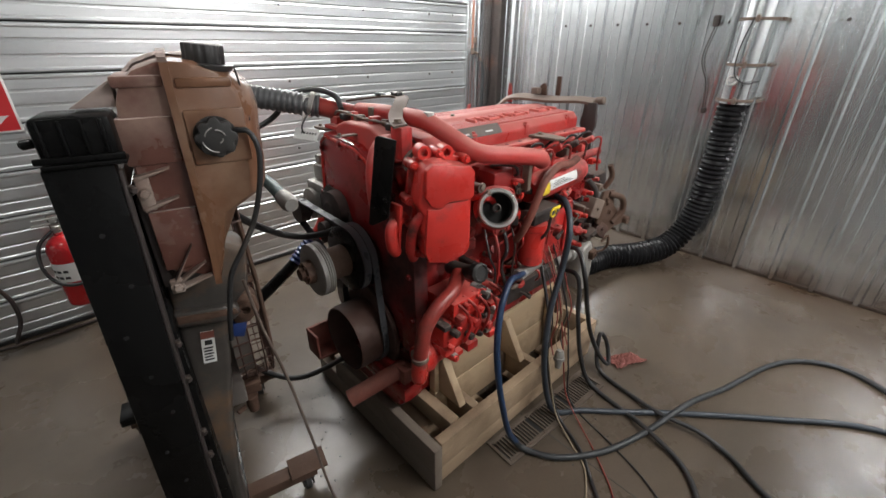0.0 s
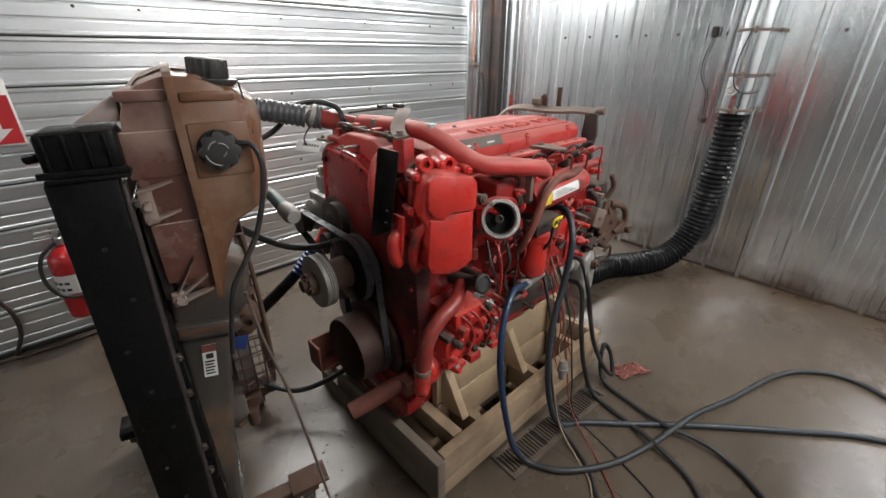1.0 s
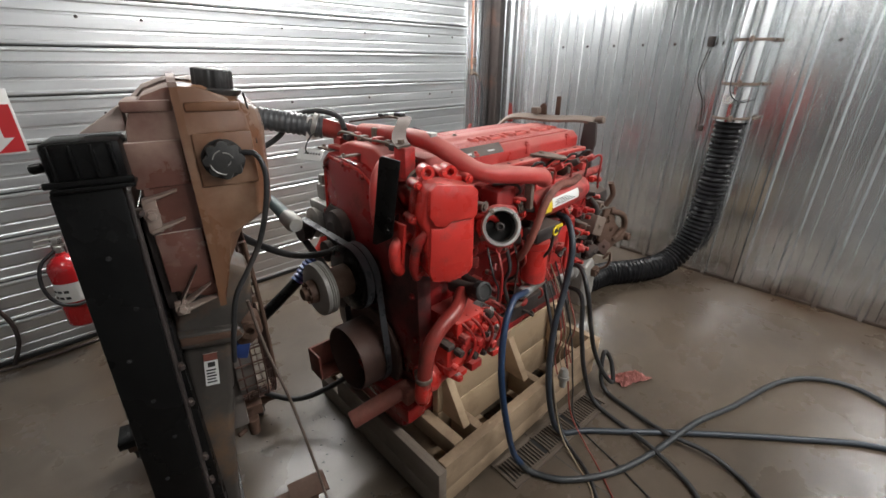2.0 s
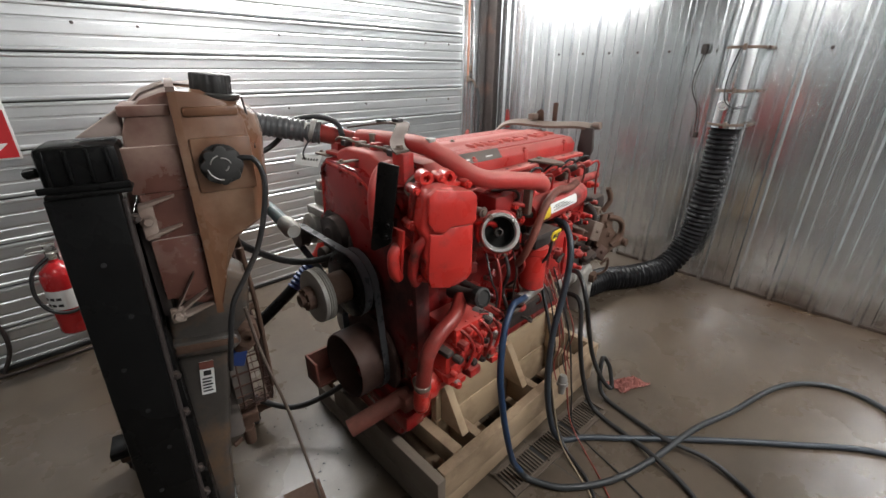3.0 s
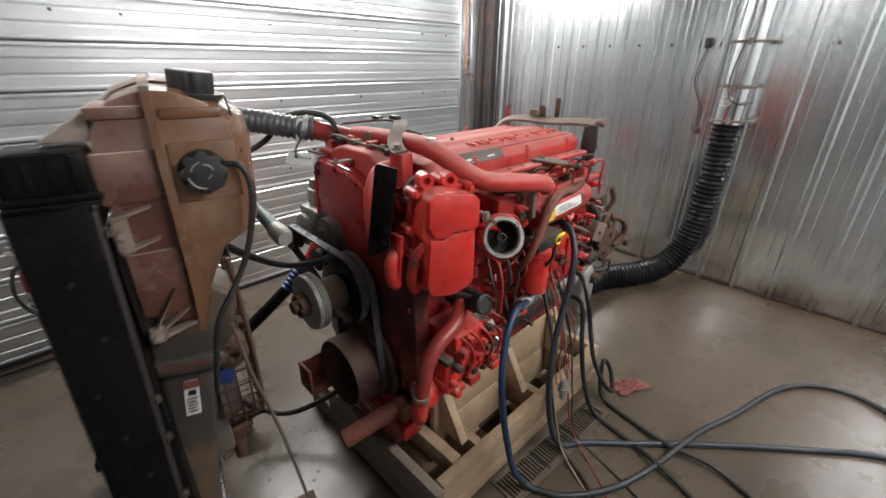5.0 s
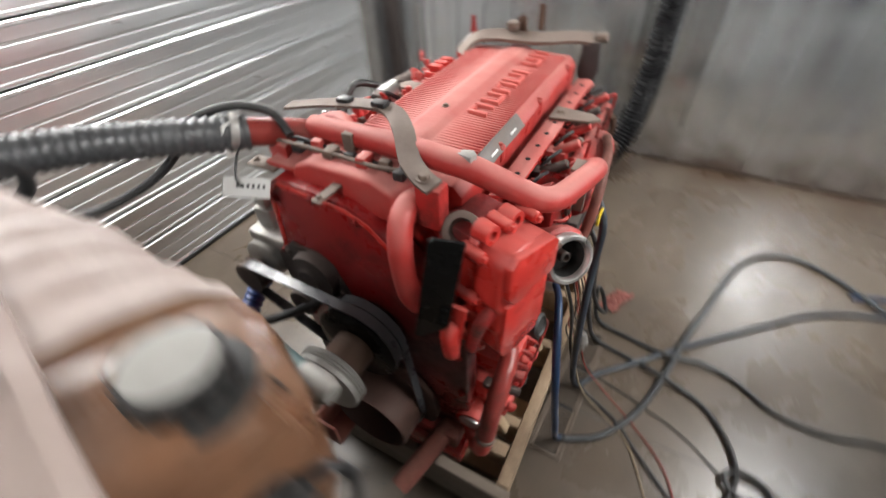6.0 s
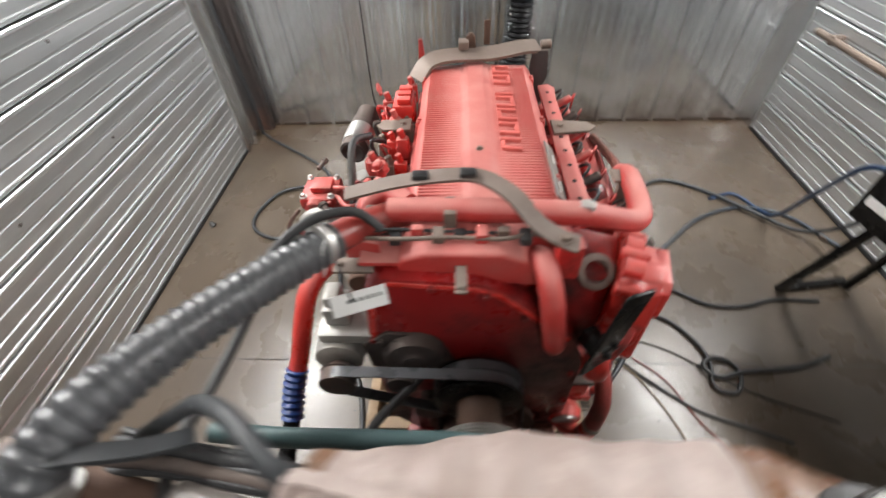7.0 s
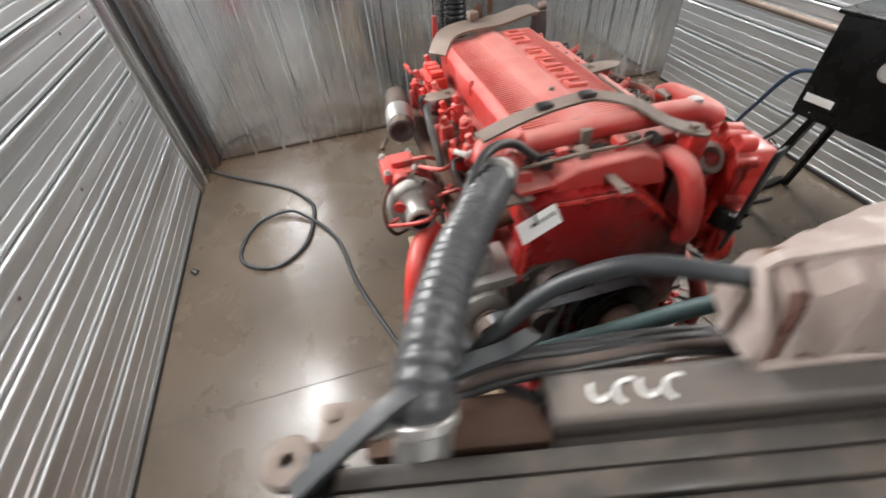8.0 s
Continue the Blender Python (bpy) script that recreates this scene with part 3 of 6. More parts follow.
for k in range(7):
    y = 1.40 + 0.05 * k
    E("harness_clip", ("rubber", "dustmetal", "red_dusty")[k % 3], lambda b: box(b, (1.0 + 0.02 * (k % 2), y, 1.375), (1.04, y + 0.028, 1.398 + 0.006 * (k % 3)), 0.004))
E("wire_harness", "dustmetal", lambda b: tube(b, [(1.02, 1.80, 1.385), (0.99, 1.70, 1.41), (1.01, 1.58, 1.395), (1.0, 1.47, 1.40), (1.03, 1.40, 1.385), (1.06, 1.34, 1.34)], 0.0052), "dusty wire harness")
E("wire_harness", "rubber", lambda b: tube(b, [(1.05, 1.84, 1.35), (1.03, 1.74, 1.40), (1.04, 1.6, 1.385), (1.03, 1.48, 1.39)], 0.0042))

# crossover pipe, strap, outlet
E("intake_pipe", "red_dusty", lambda b: tube(b, [(1.10, 1.735, 1.400), (1.088, 1.60, 1.410), (1.072, 1.40, 1.418), (1.066, 1.31, 1.417), (1.072, 1.265, 1.408), (1.112, 1.150, 1.350), (1.130, 1.120, 1.335), (1.165, 1.095, 1.325), (1.25, 1.075, 1.312), (1.38, 1.055, 1.288), (1.425, 1.065, 1.265)], 0.0295, 20), "thick dusty red crossover pipe")
E("pipe_scrape", "silver", lambda b: prism(b, [(1.052, 1.262), (1.07, 1.255), (1.085, 1.268), (1.08, 1.292), (1.058, 1.296)], "z", 1.42, 1.4455, 0.002), "worn bare patch")
E("pipe_band", "dustmetal", lambda b: (cyl(b, (1.089, 1.575, 1.405), (1.091, 1.60, 1.405), 0.034), box(b, (1.05, 1.572, 1.36), (1.07, 1.602, 1.43), 0.003)), "grey clamp band")
E("coolant_elbow", "red_dusty", lambda b: tube(b, [(1.18, 1.70, 1.35), (1.22, 1.76, 1.355), (1.20, 1.81, 1.335), (1.16, 1.81, 1.29)], 0.03, 18))


def strap(b):
    sweep(b, smooth_path([(1.128, 1.845, 1.425), (1.150, 1.72, 1.445), (1.152, 1.60, 1.462), (1.143, 1.515, 1.465), (1.085, 1.445, 1.458), (1.02, 1.39, 1.428), (0.985, 1.335, 1.412), (0.975, 1.305, 1.408)], 0.012), 0, 4, (0.048, 0.007))


st = E("lifting_strap", "strap", strap, "dusty grey-brown flat lifting bracket")
for p in ((1.152, 1.66, 1.456), (1.145, 1.545, 1.468)):
    E("bolt", "rubber", lambda b: (box(b, (p[0] - 0.014, p[1] - 0.020, p[2]), (p[0] + 0.014, p[1] + 0.020, p[2] + 0.014), 0.004)), "black cap", st)
E("bolt", "dustmetal", lambda b: bolt(b, (0.985, 1.335, 1.415), (0, 0, 1), 0.012, 0.012), "", st)
E("bracket_foot", "red", lambda b: box(b, (0.965, 1.29, 1.30), (1.01, 1.35, 1.405), 0.006))
E("coolant_outlet", "red_worn", lambda b: tube(b, [(1.14, 1.70, 1.36), (1.08, 1.765, 1.385), (1.02, 1.82, 1.403), (0.965, 1.86, 1.418)], 0.036, 18), "dusty dark red coolant outlet pipe")
E("outlet_flange", "iron", lambda b: box(b, (1.06, 1.72, 1.30), (1.16, 1.81, 1.37), 0.01))
E("corner_boss", "red_dusty", lambda b: prism(b, [(1.0, 1.75), (1.06, 1.78), (1.02, 1.84)], "z", 1.30, 1.38, 0.004))
# red elbow hose beside the plate
E("front_elbow", "red_dusty", lambda b: tube(b, [(1.03, 1.375, 1.31), (0.985, 1.372, 1.345), (0.93, 1.365, 1.335), (0.895, 1.352, 1.27), (0.885, 1.335, 1.17), (0.90, 1.325, 1.12)], 0.028, 18), "smooth red elbow pipe")
E("filler_ring", "strap", lambda b: lathe(b, (1.02, 1.250, 1.275), (0.965, 1.246, 1.325), [(0, 0.030), (0.040, 0.034), (0.046, 0.044), (0.058, 0.044), (0.060, 0.041), (0.060, 0.028), (0.02, 0.022), (0.02, 0)], 28), "rusty ring")
plate = Matrix.Translation((0.838, 1.226, 1.280)) @ Matrix.Rotation(radians(24), 4, "Z") @ Matrix.Rotation(radians(9), 4, "X")
E("guard_plate", "black", lambda b: (prism(b, [(-0.034, -0.115), (-0.026, -0.126), (0.020, -0.162), (0.034, -0.160), (0.034, 0.118), (0.026, 0.126), (-0.034, 0.126)], "x", -0.004, 0.004, 0.002, plate), bolt(b, (-0.004, -0.02, -0.06), (-1, 0, 0), 0.008, 0.008, plate), bolt(b, (-0.004, -0.02, -0.10), (-1, 0, 0), 0.008, 0.008, plate), box(b, (0.0, -0.02, -0.11), (0.06, 0.02, -0.06), 0.002, plate)), "black steel guard plate")

# accessory cover on the side
OUT = [(0.868, 1.315), (0.895, 1.342), (0.955, 1.345), (0.985, 1.332), (1.052, 1.318), (1.060, 1.30), (1.062, 1.03), (1.045, 1.005), (0.985, 0.985), (0.90, 0.998), (0.872, 1.03), (0.878, 1.08), (0.866, 1.12), (0.876, 1.17), (0.850, 1.21), (0.858, 1.26)]
OUT = [(0.874 + (x - 0.85) * 0.93, z) for x, z in OUT]
TURN = Matrix.Translation((1.066, 1.066, 0)) @ Matrix.Rotation(radians(-18), 4, "Z") @ Matrix.Translation((-1.066, -1.066, 0))
mx = sum(p[0] for p in OUT) / len(OUT)
mz = sum(p[1] for p in OUT) / len(OUT)
side = E("accessory_cover", "red_clean", lambda b: prism(b, [(mx + (x - mx) * 0.93, mz + (z - mz) * 0.95) for x, z in OUT], "y", 1.066, 1.14, 0.010, TURN, 3), "bright red bolted accessory cover")
E("lower_panel", "red_clean", lambda b: prism(b, [(0.908, 1.196), (0.950, 1.190), (0.974, 1.208), (1.050, 1.208), (1.052, 1.06), (1.032, 1.022), (0.970, 1.004), (0.910, 1.016), (0.900, 1.05), (0.905, 1.15)], "y", 1.0575, 1.08, 0.004, TURN, 2), "", side)
E("cover_flange", "red_clean", lambda b: prism(b, [(mx + (x - mx) * 1.04, mz + (z - mz) * 1.03) for x, z in OUT], "y", 1.138, 1.165, 0.005, TURN), "", side)
E("raised_panel", "red_clean", lambda b: prism(b, [(0.902, 1.316), (0.924, 1.334), (1.044, 1.318), (1.062, 1.300), (1.062, 1.222), (1.048, 1.212), (0.975, 1.212), (0.952, 1.196), (0.918, 1.206), (0.900, 1.235)], "y", 1.051, 1.08, 0.005, TURN, 2), "", side)
for x, z in OUT[::2]:
    x, z = mx + (x - mx) * 1.02, mz + (z - mz) * 1.02
    E("bolt", "red_clean", lambda b: (cyl(b, (x, 1.17, z), (x, 1.115, z), 0.017, 0.014, 16, 0.003, TURN), bolt(b, (x, 1.115, z), (0, -1, 0), 0.009, 0.010, TURN)), "", side)
E("cover_back", "red_dark", lambda b: box(b, (0.925, 1.165, 0.99), (1.075, 1.29, 1.31), 0.015, TURN))
E("cover_ear", "red_clean", lambda b: (lathe(b, (0.925, 1.16, 1.352), (0.925, 1.0, 1.352), [(0, 0), (0, 0.024), (0.04, 0.022), (0.04, 0.012), (0.02, 0.011), (0.02, 0)], 20, TURN), lathe(b, (1.0, 1.16, 1.347), (1.0, 1.0, 1.347), [(0, 0), (0, 0.024), (0.04, 0.022), (0.04, 0.012), (0.02, 0.011), (0.02, 0)], 20, TURN)))
E("side_pipe", "red", lambda b: tube(b, [(0.925, 1.14, 1.17), (0.900, 1.16, 1.13), (0.90, 1.18, 1.05), (0.92, 1.19, 1.0)], 0.017, 14))
E("stub_pipe", "red_clean", lambda b: tube(b, [(0.91, 1.22, 1.15), (0.855, 1.215, 1.12), (0.85, 1.21, 1.06), (0.87, 1.22, 1.03)], 0.020, 14))
E("angle_tab", "red_clean", lambda b: prism(b, [(1.18, 1.20), (1.24, 1.20), (1.25, 1.06), (1.20, 1.04)], "x", 0.865, 0.877, 0.003))

# intake throat on the side
thr = Vector((1.156, 1.035, 1.161))
tn = Vector((-0.60, -0.72, 0.33)).normalized()
throat = E("throttle_body", "red", lambda b: lathe(b, thr - tn * 0.004, thr - tn, [(0, 0.062), (0.03, 0.064), (0.035, 0.076), (0.055, 0.076), (0.06, 0.060), (0.12, 0.062), (0.13, 0.0)], 28))
E("bore", "dark", lambda b: lathe(b, thr - tn * 0.004, thr - tn, [(0.0, 0.052), (0.05, 0.048), (0.05, 0.0)], 28), "dark open bore", throat)
E("rim", "silver", lambda b: lathe(b, thr - tn * 0.012, thr + tn, [(0.0, 0.050), (0.012, 0.052), (0.016, 0.055), (0.016, 0.063), (0.012, 0.066), (-0.015, 0.066)], 32), "bare machined metal rim", throat)
E("spindle", "iron", lambda b: lathe(b, thr - tn * 0.05, thr + tn, [(0, 0.016), (0.03, 0.015), (0.032, 0.010), (0.02, 0.008), (0.02, 0)], 18), "", throat)
for a in (0.5, 2.1, 3.6, 5.2):
    f = Vector((0.95, -0.3, 0)).normalized() * math.cos(a) * 0.068 + Vector((0, 0, 1)) * math.sin(a) * 0.068
    E("bolt", "dustmetal", lambda b: bolt(b, thr - tn * 0.036 + f, tn, 0.008, 0.010), "", throat)

# canister with label, filter, hose
can = E("fuel_canister", "red", lambda b: lathe(b, (1.40, 1.105, 1.15), (1.80, 1.105, 1.17), [(0, 0), (0, 0.045), (0.02, 0.056), (0.33, 0.056), (0.37, 0.045), (0.38, 0.0)], 24), "red canister")


def wrap(b, x0, x1, a0, a1, r):
    n = 8
    rows = [[b.verts.new((x, 1.105 - r * math.cos(a0 + (a1 - a0) * k / n), 1.15 + (x - 1.4) * 0.05 + r * math.sin(a0 + (a1 - a0) * k / n))) for k in range(n + 1)] for x in (x0, x1)]
    for k in range(n):
        b.faces.new((rows[0][k], rows[1][k], rows[1][k + 1], rows[0][k + 1]))


E("label", "white", lambda b: wrap(b, 1.475, 1.66, -0.1, 0.55, 0.0585), "white printed label", can)
E("label", "yellow", lambda b: wrap(b, 1.425, 1.474, -0.3, 0.45, 0.0585), "yellow warning label", can)
for k in range(4):
    E("print_bar", "ink", lambda b: wrap(b, 1.49 + 0.012 * (k % 2), 1.63 - 0.02 * k, 0.05 + 0.10 * k, 0.09 + 0.10 * k, 0.0597), "", can)
E("fuel_filter", "red_clean", lambda b: lathe(b, (1.50, 1.12, 0.80), (1.50, 1.12, 1.0), [(0, 0), (0, 0.040), (0.012, 0.052), (0.16, 0.052), (0.165, 0.056), (0.19, 0.056), (0.2, 0.03), (0.2, 0)], 26), "glossy red spin-on filter")
E("filter_head", "iron", lambda b: (box(b, (1.43, 1.07, 1.0), (1.60, 1.28, 1.06), 0.012), cyl(b, (1.46, 1.12, 1.05), (1.46, 1.12, 1.11), 0.02)))
E("filter_base", "silver", lambda b: cyl(b, (1.42, 1.12, 0.765), (1.58, 1.13, 0.775), 0.026), "bare metal fitting")
E("return_hose", "rust_red", lambda b: tube(b, [(1.70, 1.08, 1.225), (1.60, 1.055, 1.225), (1.50, 1.045, 1.235), (1.41, 1.035, 1.195), (1.365, 1.04, 1.10), (1.345, 1.06, 1.02), (1.36, 1.10, 0.96)], 0.0145, 14), "rusty brown hose")
E("dipstick_ring", "yellow", lambda b: (tube(b, [Vector((1.472, 1.02, 1.066)) + Vector((0.016 * math.cos(a), 0, 0.016 * math.sin(a))) for a in [k * math.pi / 6 for k in range(12)]], 0.004, 8, 0.004), box(b, (1.468, 1.016, 1.075), (1.515, 1.024, 1.088), 0.003)), "yellow plastic dipstick handle")
E("dipstick_tube", "iron", lambda b: tube(b, [(1.48, 1.03, 1.05), (1.49, 1.06, 0.95), (1.50, 1.2, 0.80), (1.50, 1.28, 0.72)], 0.006))
cap = E("oil_cap", "cap", lambda b: lathe(b, (1.13, 1.10, 0.905), (1.125, 1.05, 0.918), [(0, 0), (0, 0.036), (0.03, 0.038), (0.036, 0.030), (0.030, 0.026), (0.030, 0)], 10), "black oil filler cap")
E("filler_neck", "iron", lambda b: tube(b, [(1.13, 1.105, 0.90), (1.14, 1.16, 0.88), (1.15, 1.25, 0.86)], 0.028))

# lower front right
E("water_pipe", "red_worn", lambda b: tube(b, [(1.12, 1.17, 0.875), (1.04, 1.125, 0.85), (0.96, 1.115, 0.82), (0.905, 1.115, 0.765), (0.888, 1.118, 0.69), (0.882, 1.125, 0.60), (0.885, 1.14, 0.555)], 0.027, 18), "dull red coolant pipe")
E("pipe_clamp", "dustmetal", lambda b: cyl(b, (0.883, 1.122, 0.625), (0.882, 1.123, 0.645), 0.031))
E("lower_elbow", "red_clean", lambda b: tube(b, [(0.882, 1.125, 0.62), (0.885, 1.135, 0.54), (0.92, 1.17, 0.50), (0.98, 1.22, 0.49)], 0.029, 18))
comp = E("air_compressor", "red_clean", lambda b: (box(b, (0.99, 1.115, 0.60), (1.22, 1.29, 0.72), 0.016), cyl(b, (1.01, 1.17, 0.62), (1.20, 1.17, 0.62), 0.062), box(b, (1.03, 1.105, 0.72), (1.20, 1.27, 0.80), 0.012)), "glossy red accessory pump")
for k in range(9):
    x = 1.0 + 0.026 * k
    E("pump_fitting", ("red_clean", "iron", "red")[k % 3], lambda b: (cyl(b, (x, 1.10 + 0.01 * (k % 3), 0.64 + 0.05 * (k % 4)), (x + 0.004, 1.075, 0.635 + 0.05 * (k % 4)), 0.012 + 0.003 * (k % 3), None, 10)), "", comp)
E("pump_plate", "silver", lambda b: cyl(b, (0.925, 1.19, 0.555), (0.955, 1.19, 0.56), 0.045), "bare metal end plate", comp)
E("pump_body", "red_clean", lambda b: lathe(b, (0.93, 1.19, 0.555), (1.2, 1.19, 0.575), [(0, 0), (0, 0.055), (0.03, 0.062), (0.06, 0.05), (0.20, 0.05), (0.22, 0.0)], 24), "", comp)
E("side_rail", "iron", lambda b: box(b, (1.18, 1.215, 0.53), (2.04, 1.29, 0.615), 0.008), "oily dark lower rail")
E("pan_rail", "red_dark", lambda b: box(b, (1.0, 1.225, 0.49), (2.04, 1.30, 0.525), 0.004))

# front supports
E("front_support", "red_dark", lambda b: (box(b, (0.865, 1.20, 0.36), (0.955, 1.76, 0.435), 0.010), box(b, (0.87, 1.42, 0.43), (0.94, 1.56, 0.47), 0.01)), "dark red front mounting beam")
E("mount_tube", "rust_red", lambda b: (lathe(b, (0.700, 1.338, 0.402), (0.94, 1.262, 0.482), [(0.012, 0.0), (0.012, 0.027), (0, 0.028), (0, 0.034), (0.25, 0.034), (0.25, 0.0)], 20), box(b, (0.88, 1.22, 0.43), (0.96, 1.29, 0.50), 0.006)), "rusty red mounting tube")
E("mount_plate", "rust_red", lambda b: (box(b, (0.705, 1.575, 0.44), (0.715, 1.665, 0.555), 0.002), box(b, (0.705, 1.655, 0.44), (0.88, 1.667, 0.555), 0.002), box(b, (0.715, 1.575, 0.435), (0.88, 1.66, 0.446), 0.002)), "rusty red mounting channel")
for lo, hi in (((0.905, 1.285, 0.255), (0.945, 1.33, 0.37)), ((0.875, 1.66, 0.255), (0.945, 1.72, 0.37)), ((1.98, 1.22, 0.253), (2.05, 1.30, 0.54)), ((1.98, 1.70, 0.253), (2.05, 1.78, 0.54))):
    E("mount_leg", "iron", lambda b: box(b, lo, hi, 0.004))

for k in range(26):
    x, z = 0.985 + 0.30 * rng.random(), 0.54 + 0.27 * rng.random()
    y, r = 1.115 + 0.05 * (z - 0.54), 0.009 + 0.013 * rng.random()
    mk = ("red_clean", "red_clean", "iron", "red", "silver", "red_clean", "dustmetal")[k % 7]
    E("pump_boss", mk, lambda b: (cyl(b, (x, y + 0.04, z), (x + 0.004, y - 0.012 - r, z + 0.004), r * 1.25, r, 12), bolt(b, (x + 0.004, y - 0.012 - r, z + 0.004), (0, -1, 0.1), r * 0.6, 0.007)) if k % 2 else box(b, (x - r, y - 0.02, z - r * 0.8), (x + r * 1.8, y + 0.06, z + r), 0.006), "", comp)
for k in range(5):
    x = 1.05 + 0.05 * k
    E("pump_line", "red", lambda b: tube(b, [(x, 1.13, 0.80), (x + 0.02, 1.085, 0.77), (x + 0.05, 1.08, 0.70), (x + 0.03, 1.09, 0.63), (x + 0.05, 1.13, 0.58)], 0.006, 8), "", comp)

# fan drive, crank pulley, belts
hub_c = (0.655, 1.51, 0.90)
hub = E("fan_hub", "rust", lambda b: lathe(b, hub_c, (1, 1.51, 0.90), [(0, 0), (0, 0.022), (0.015, 0.026), (0.018, 0.040), (0.05, 0.045), (0.05, 0.06), (0.20, 0.062), (0.20, 0.0)], 24), "rusty fan hub")
E("pulley", "alu", lambda b: lathe(b, (0.700, 1.51, 0.90), (1, 1.51, 0.90), [(0, 0.04), (0, 0.080), (0.006, 0.098), (0.018, 0.100)] + [(0.018 + 0.004 * k, 0.100 - 0.004 * (k % 2)) for k in range(1, 6)] + [(0.045, 0.100), (0.05, 0.09), (0.05, 0.05)], 40), "dull grey pulley", hub)
for a in range(6):
    E("bolt", "rust", lambda b: bolt(b, (0.674, 1.51 + 0.033 * math.cos(a * 1.047), 0.90 + 0.033 * math.sin(a * 1.047)), (-1, 0, 0), 0.006), "", hub)
E("drive_pulley", "black", lambda b: lathe(b, (0.835, 1.51, 0.90), (1, 1.51, 0.90), [(0, 0.06), (0, 0.118), (0.006, 0.130), (0.012, 0.124), (0.060, 0.124), (0.066, 0.130), (0.075, 0.128), (0.1, 0.07), (0.1, 0)], 40), "black belt pulley")
crank = E("crank_damper", "rust_dark", lambda b: lathe(b, (0.785, 1.488, 0.56), (1, 1.488, 0.56), [(0.11, 0.0), (0.11, 0.05), (0.105, 0.120), (0.0, 0.129), (0.0, 0.134), (0.012, 0.138), (0.085, 0.138), (0.122, 0.138), (0.124, 0.180), (0.128, 0.185), (0.142, 0.185), (0.146, 0.180), (0.15, 0.08), (0.15, 0.0)], 44), "rusty cup-shaped crankshaft damper")
for a in range(6):
    E("bolt", "iron", lambda b: bolt(b, (0.895, 1.488 + 0.032 * math.cos(a * 1.047), 0.56 + 0.032 * math.sin(a * 1.047)), (-1, 0, 0), 0.007), "", crank)


def belt(b, circles, x0, x1, th=0.005):
    """A flat belt round the pulleys (y, z, r): the hull of the circles."""
    pts = []
    for y, z, r in circles:
        pts += [(y + r * math.cos(a), z + r * math.sin(a)) for a in [k * math.pi / 24 for k in range(48)]]
    pts = sorted(set((round(p[0], 5), round(p[1], 5)) for p in pts))

    def half(ps):
        h = []
        for p in ps:
            while len(h) > 1 and (h[-1][0] - h[-2][0]) * (p[1] - h[-2][1]) - (h[-1][1] - h[-2][1]) * (p[0] - h[-2][0]) <= 0:
                h.pop()
            h.append(p)
        return h[:-1]
    hull = half(pts) + half(pts[::-1])
    cy, cz = sum(p[0] for p in hull) / len(hull), sum(p[1] for p in hull) / len(hull)
    n = len(hull)
    loops = []
    for x, o in ((x0, 0), (x0, th), (x1, th), (x1, 0)):
        ring = []
        for i, p in enumerate(hull):
            t = Vector((hull[(i + 1) % n][0] - hull[i - 1][0], hull[(i + 1) % n][1] - hull[i - 1][1])).normalized()
            ring.append(b.verts.new((x, p[0] + t.y * o, p[1] - t.x * o)))
        loops.append(ring)
    for k in range(4):
        A, B = loops[k], loops[(k + 1) % 4]
        for i in range(n):
            b.faces.new((A[i], A[(i + 1) % n], B[(i + 1) % n], B[i]))
    bmesh.ops.recalc_face_normals(b, faces=b.faces[:])


E("drive_belt", "belt", lambda b: belt(b, [(1.51, 0.90, 0.125), (1.885, 0.985, 0.050)], 0.845, 0.875), "worn flat drive belt")
E("drive_belt", "belt", lambda b: belt(b, [(1.51, 0.90, 0.126), (1.488, 0.56, 0.140)], 0.878, 0.905), "worn flat drive belt")
alt = E("alternator", "alu", lambda b: lathe(b, (0.905, 1.905, 1.0), (1.15, 1.905, 1.0), [(0, 0), (0, 0.05), (0.01, 0.068), (0.05, 0.072), (0.055, 0.066), (0.07, 0.066), (0.075, 0.072), (0.15, 0.072), (0.165, 0.055), (0.165, 0)], 26), "dusty cast aluminium alternator")
E("rotor_pulley", "iron", lambda b: lathe(b, (0.838, 1.90, 0.985), (1, 1.90, 0.985), [(0, 0), (0, 0.02), (0.004, 0.052), (0.008, 0.05), (0.04, 0.05), (0.044, 0.055), (0.048, 0.05), (0.07, 0.03), (0.07, 0)], 30), "", alt)
E("alternator_bracket", "alu", lambda b: (box(b, (0.93, 1.80, 1.06), (1.08, 1.95, 1.10), 0.008), box(b, (0.96, 1.86, 1.10), (1.04, 1.93, 1.17), 0.01), box(b, (0.97, 1.88, 1.17), (1.03, 1.92, 1.21), 0.006)), "white dusty bracket", alt)
E("tensioner", "iron", lambda b: (lathe(b, (0.865, 1.73, 0.93), (1, 1.73, 0.93), [(0, 0), (0, 0.03), (0.004, 0.045), (0.03, 0.045), (0.04, 0.03), (0.07, 0.03), (0.07, 0)], 24), tube(b, [(0.92, 1.73, 0.93), (0.925, 1.76, 1.02), (0.93, 1.72, 1.09)], 0.02)), "oily black belt tensioner")
E("tensioner", "iron", lambda b: lathe(b, (0.87, 1.66, 0.74), (1, 1.66, 0.74), [(0, 0), (0, 0.03), (0.004, 0.05), (0.03, 0.05), (0.04, 0.03), (0.07, 0.03), (0.07, 0)], 24), "oily black idler pulley")
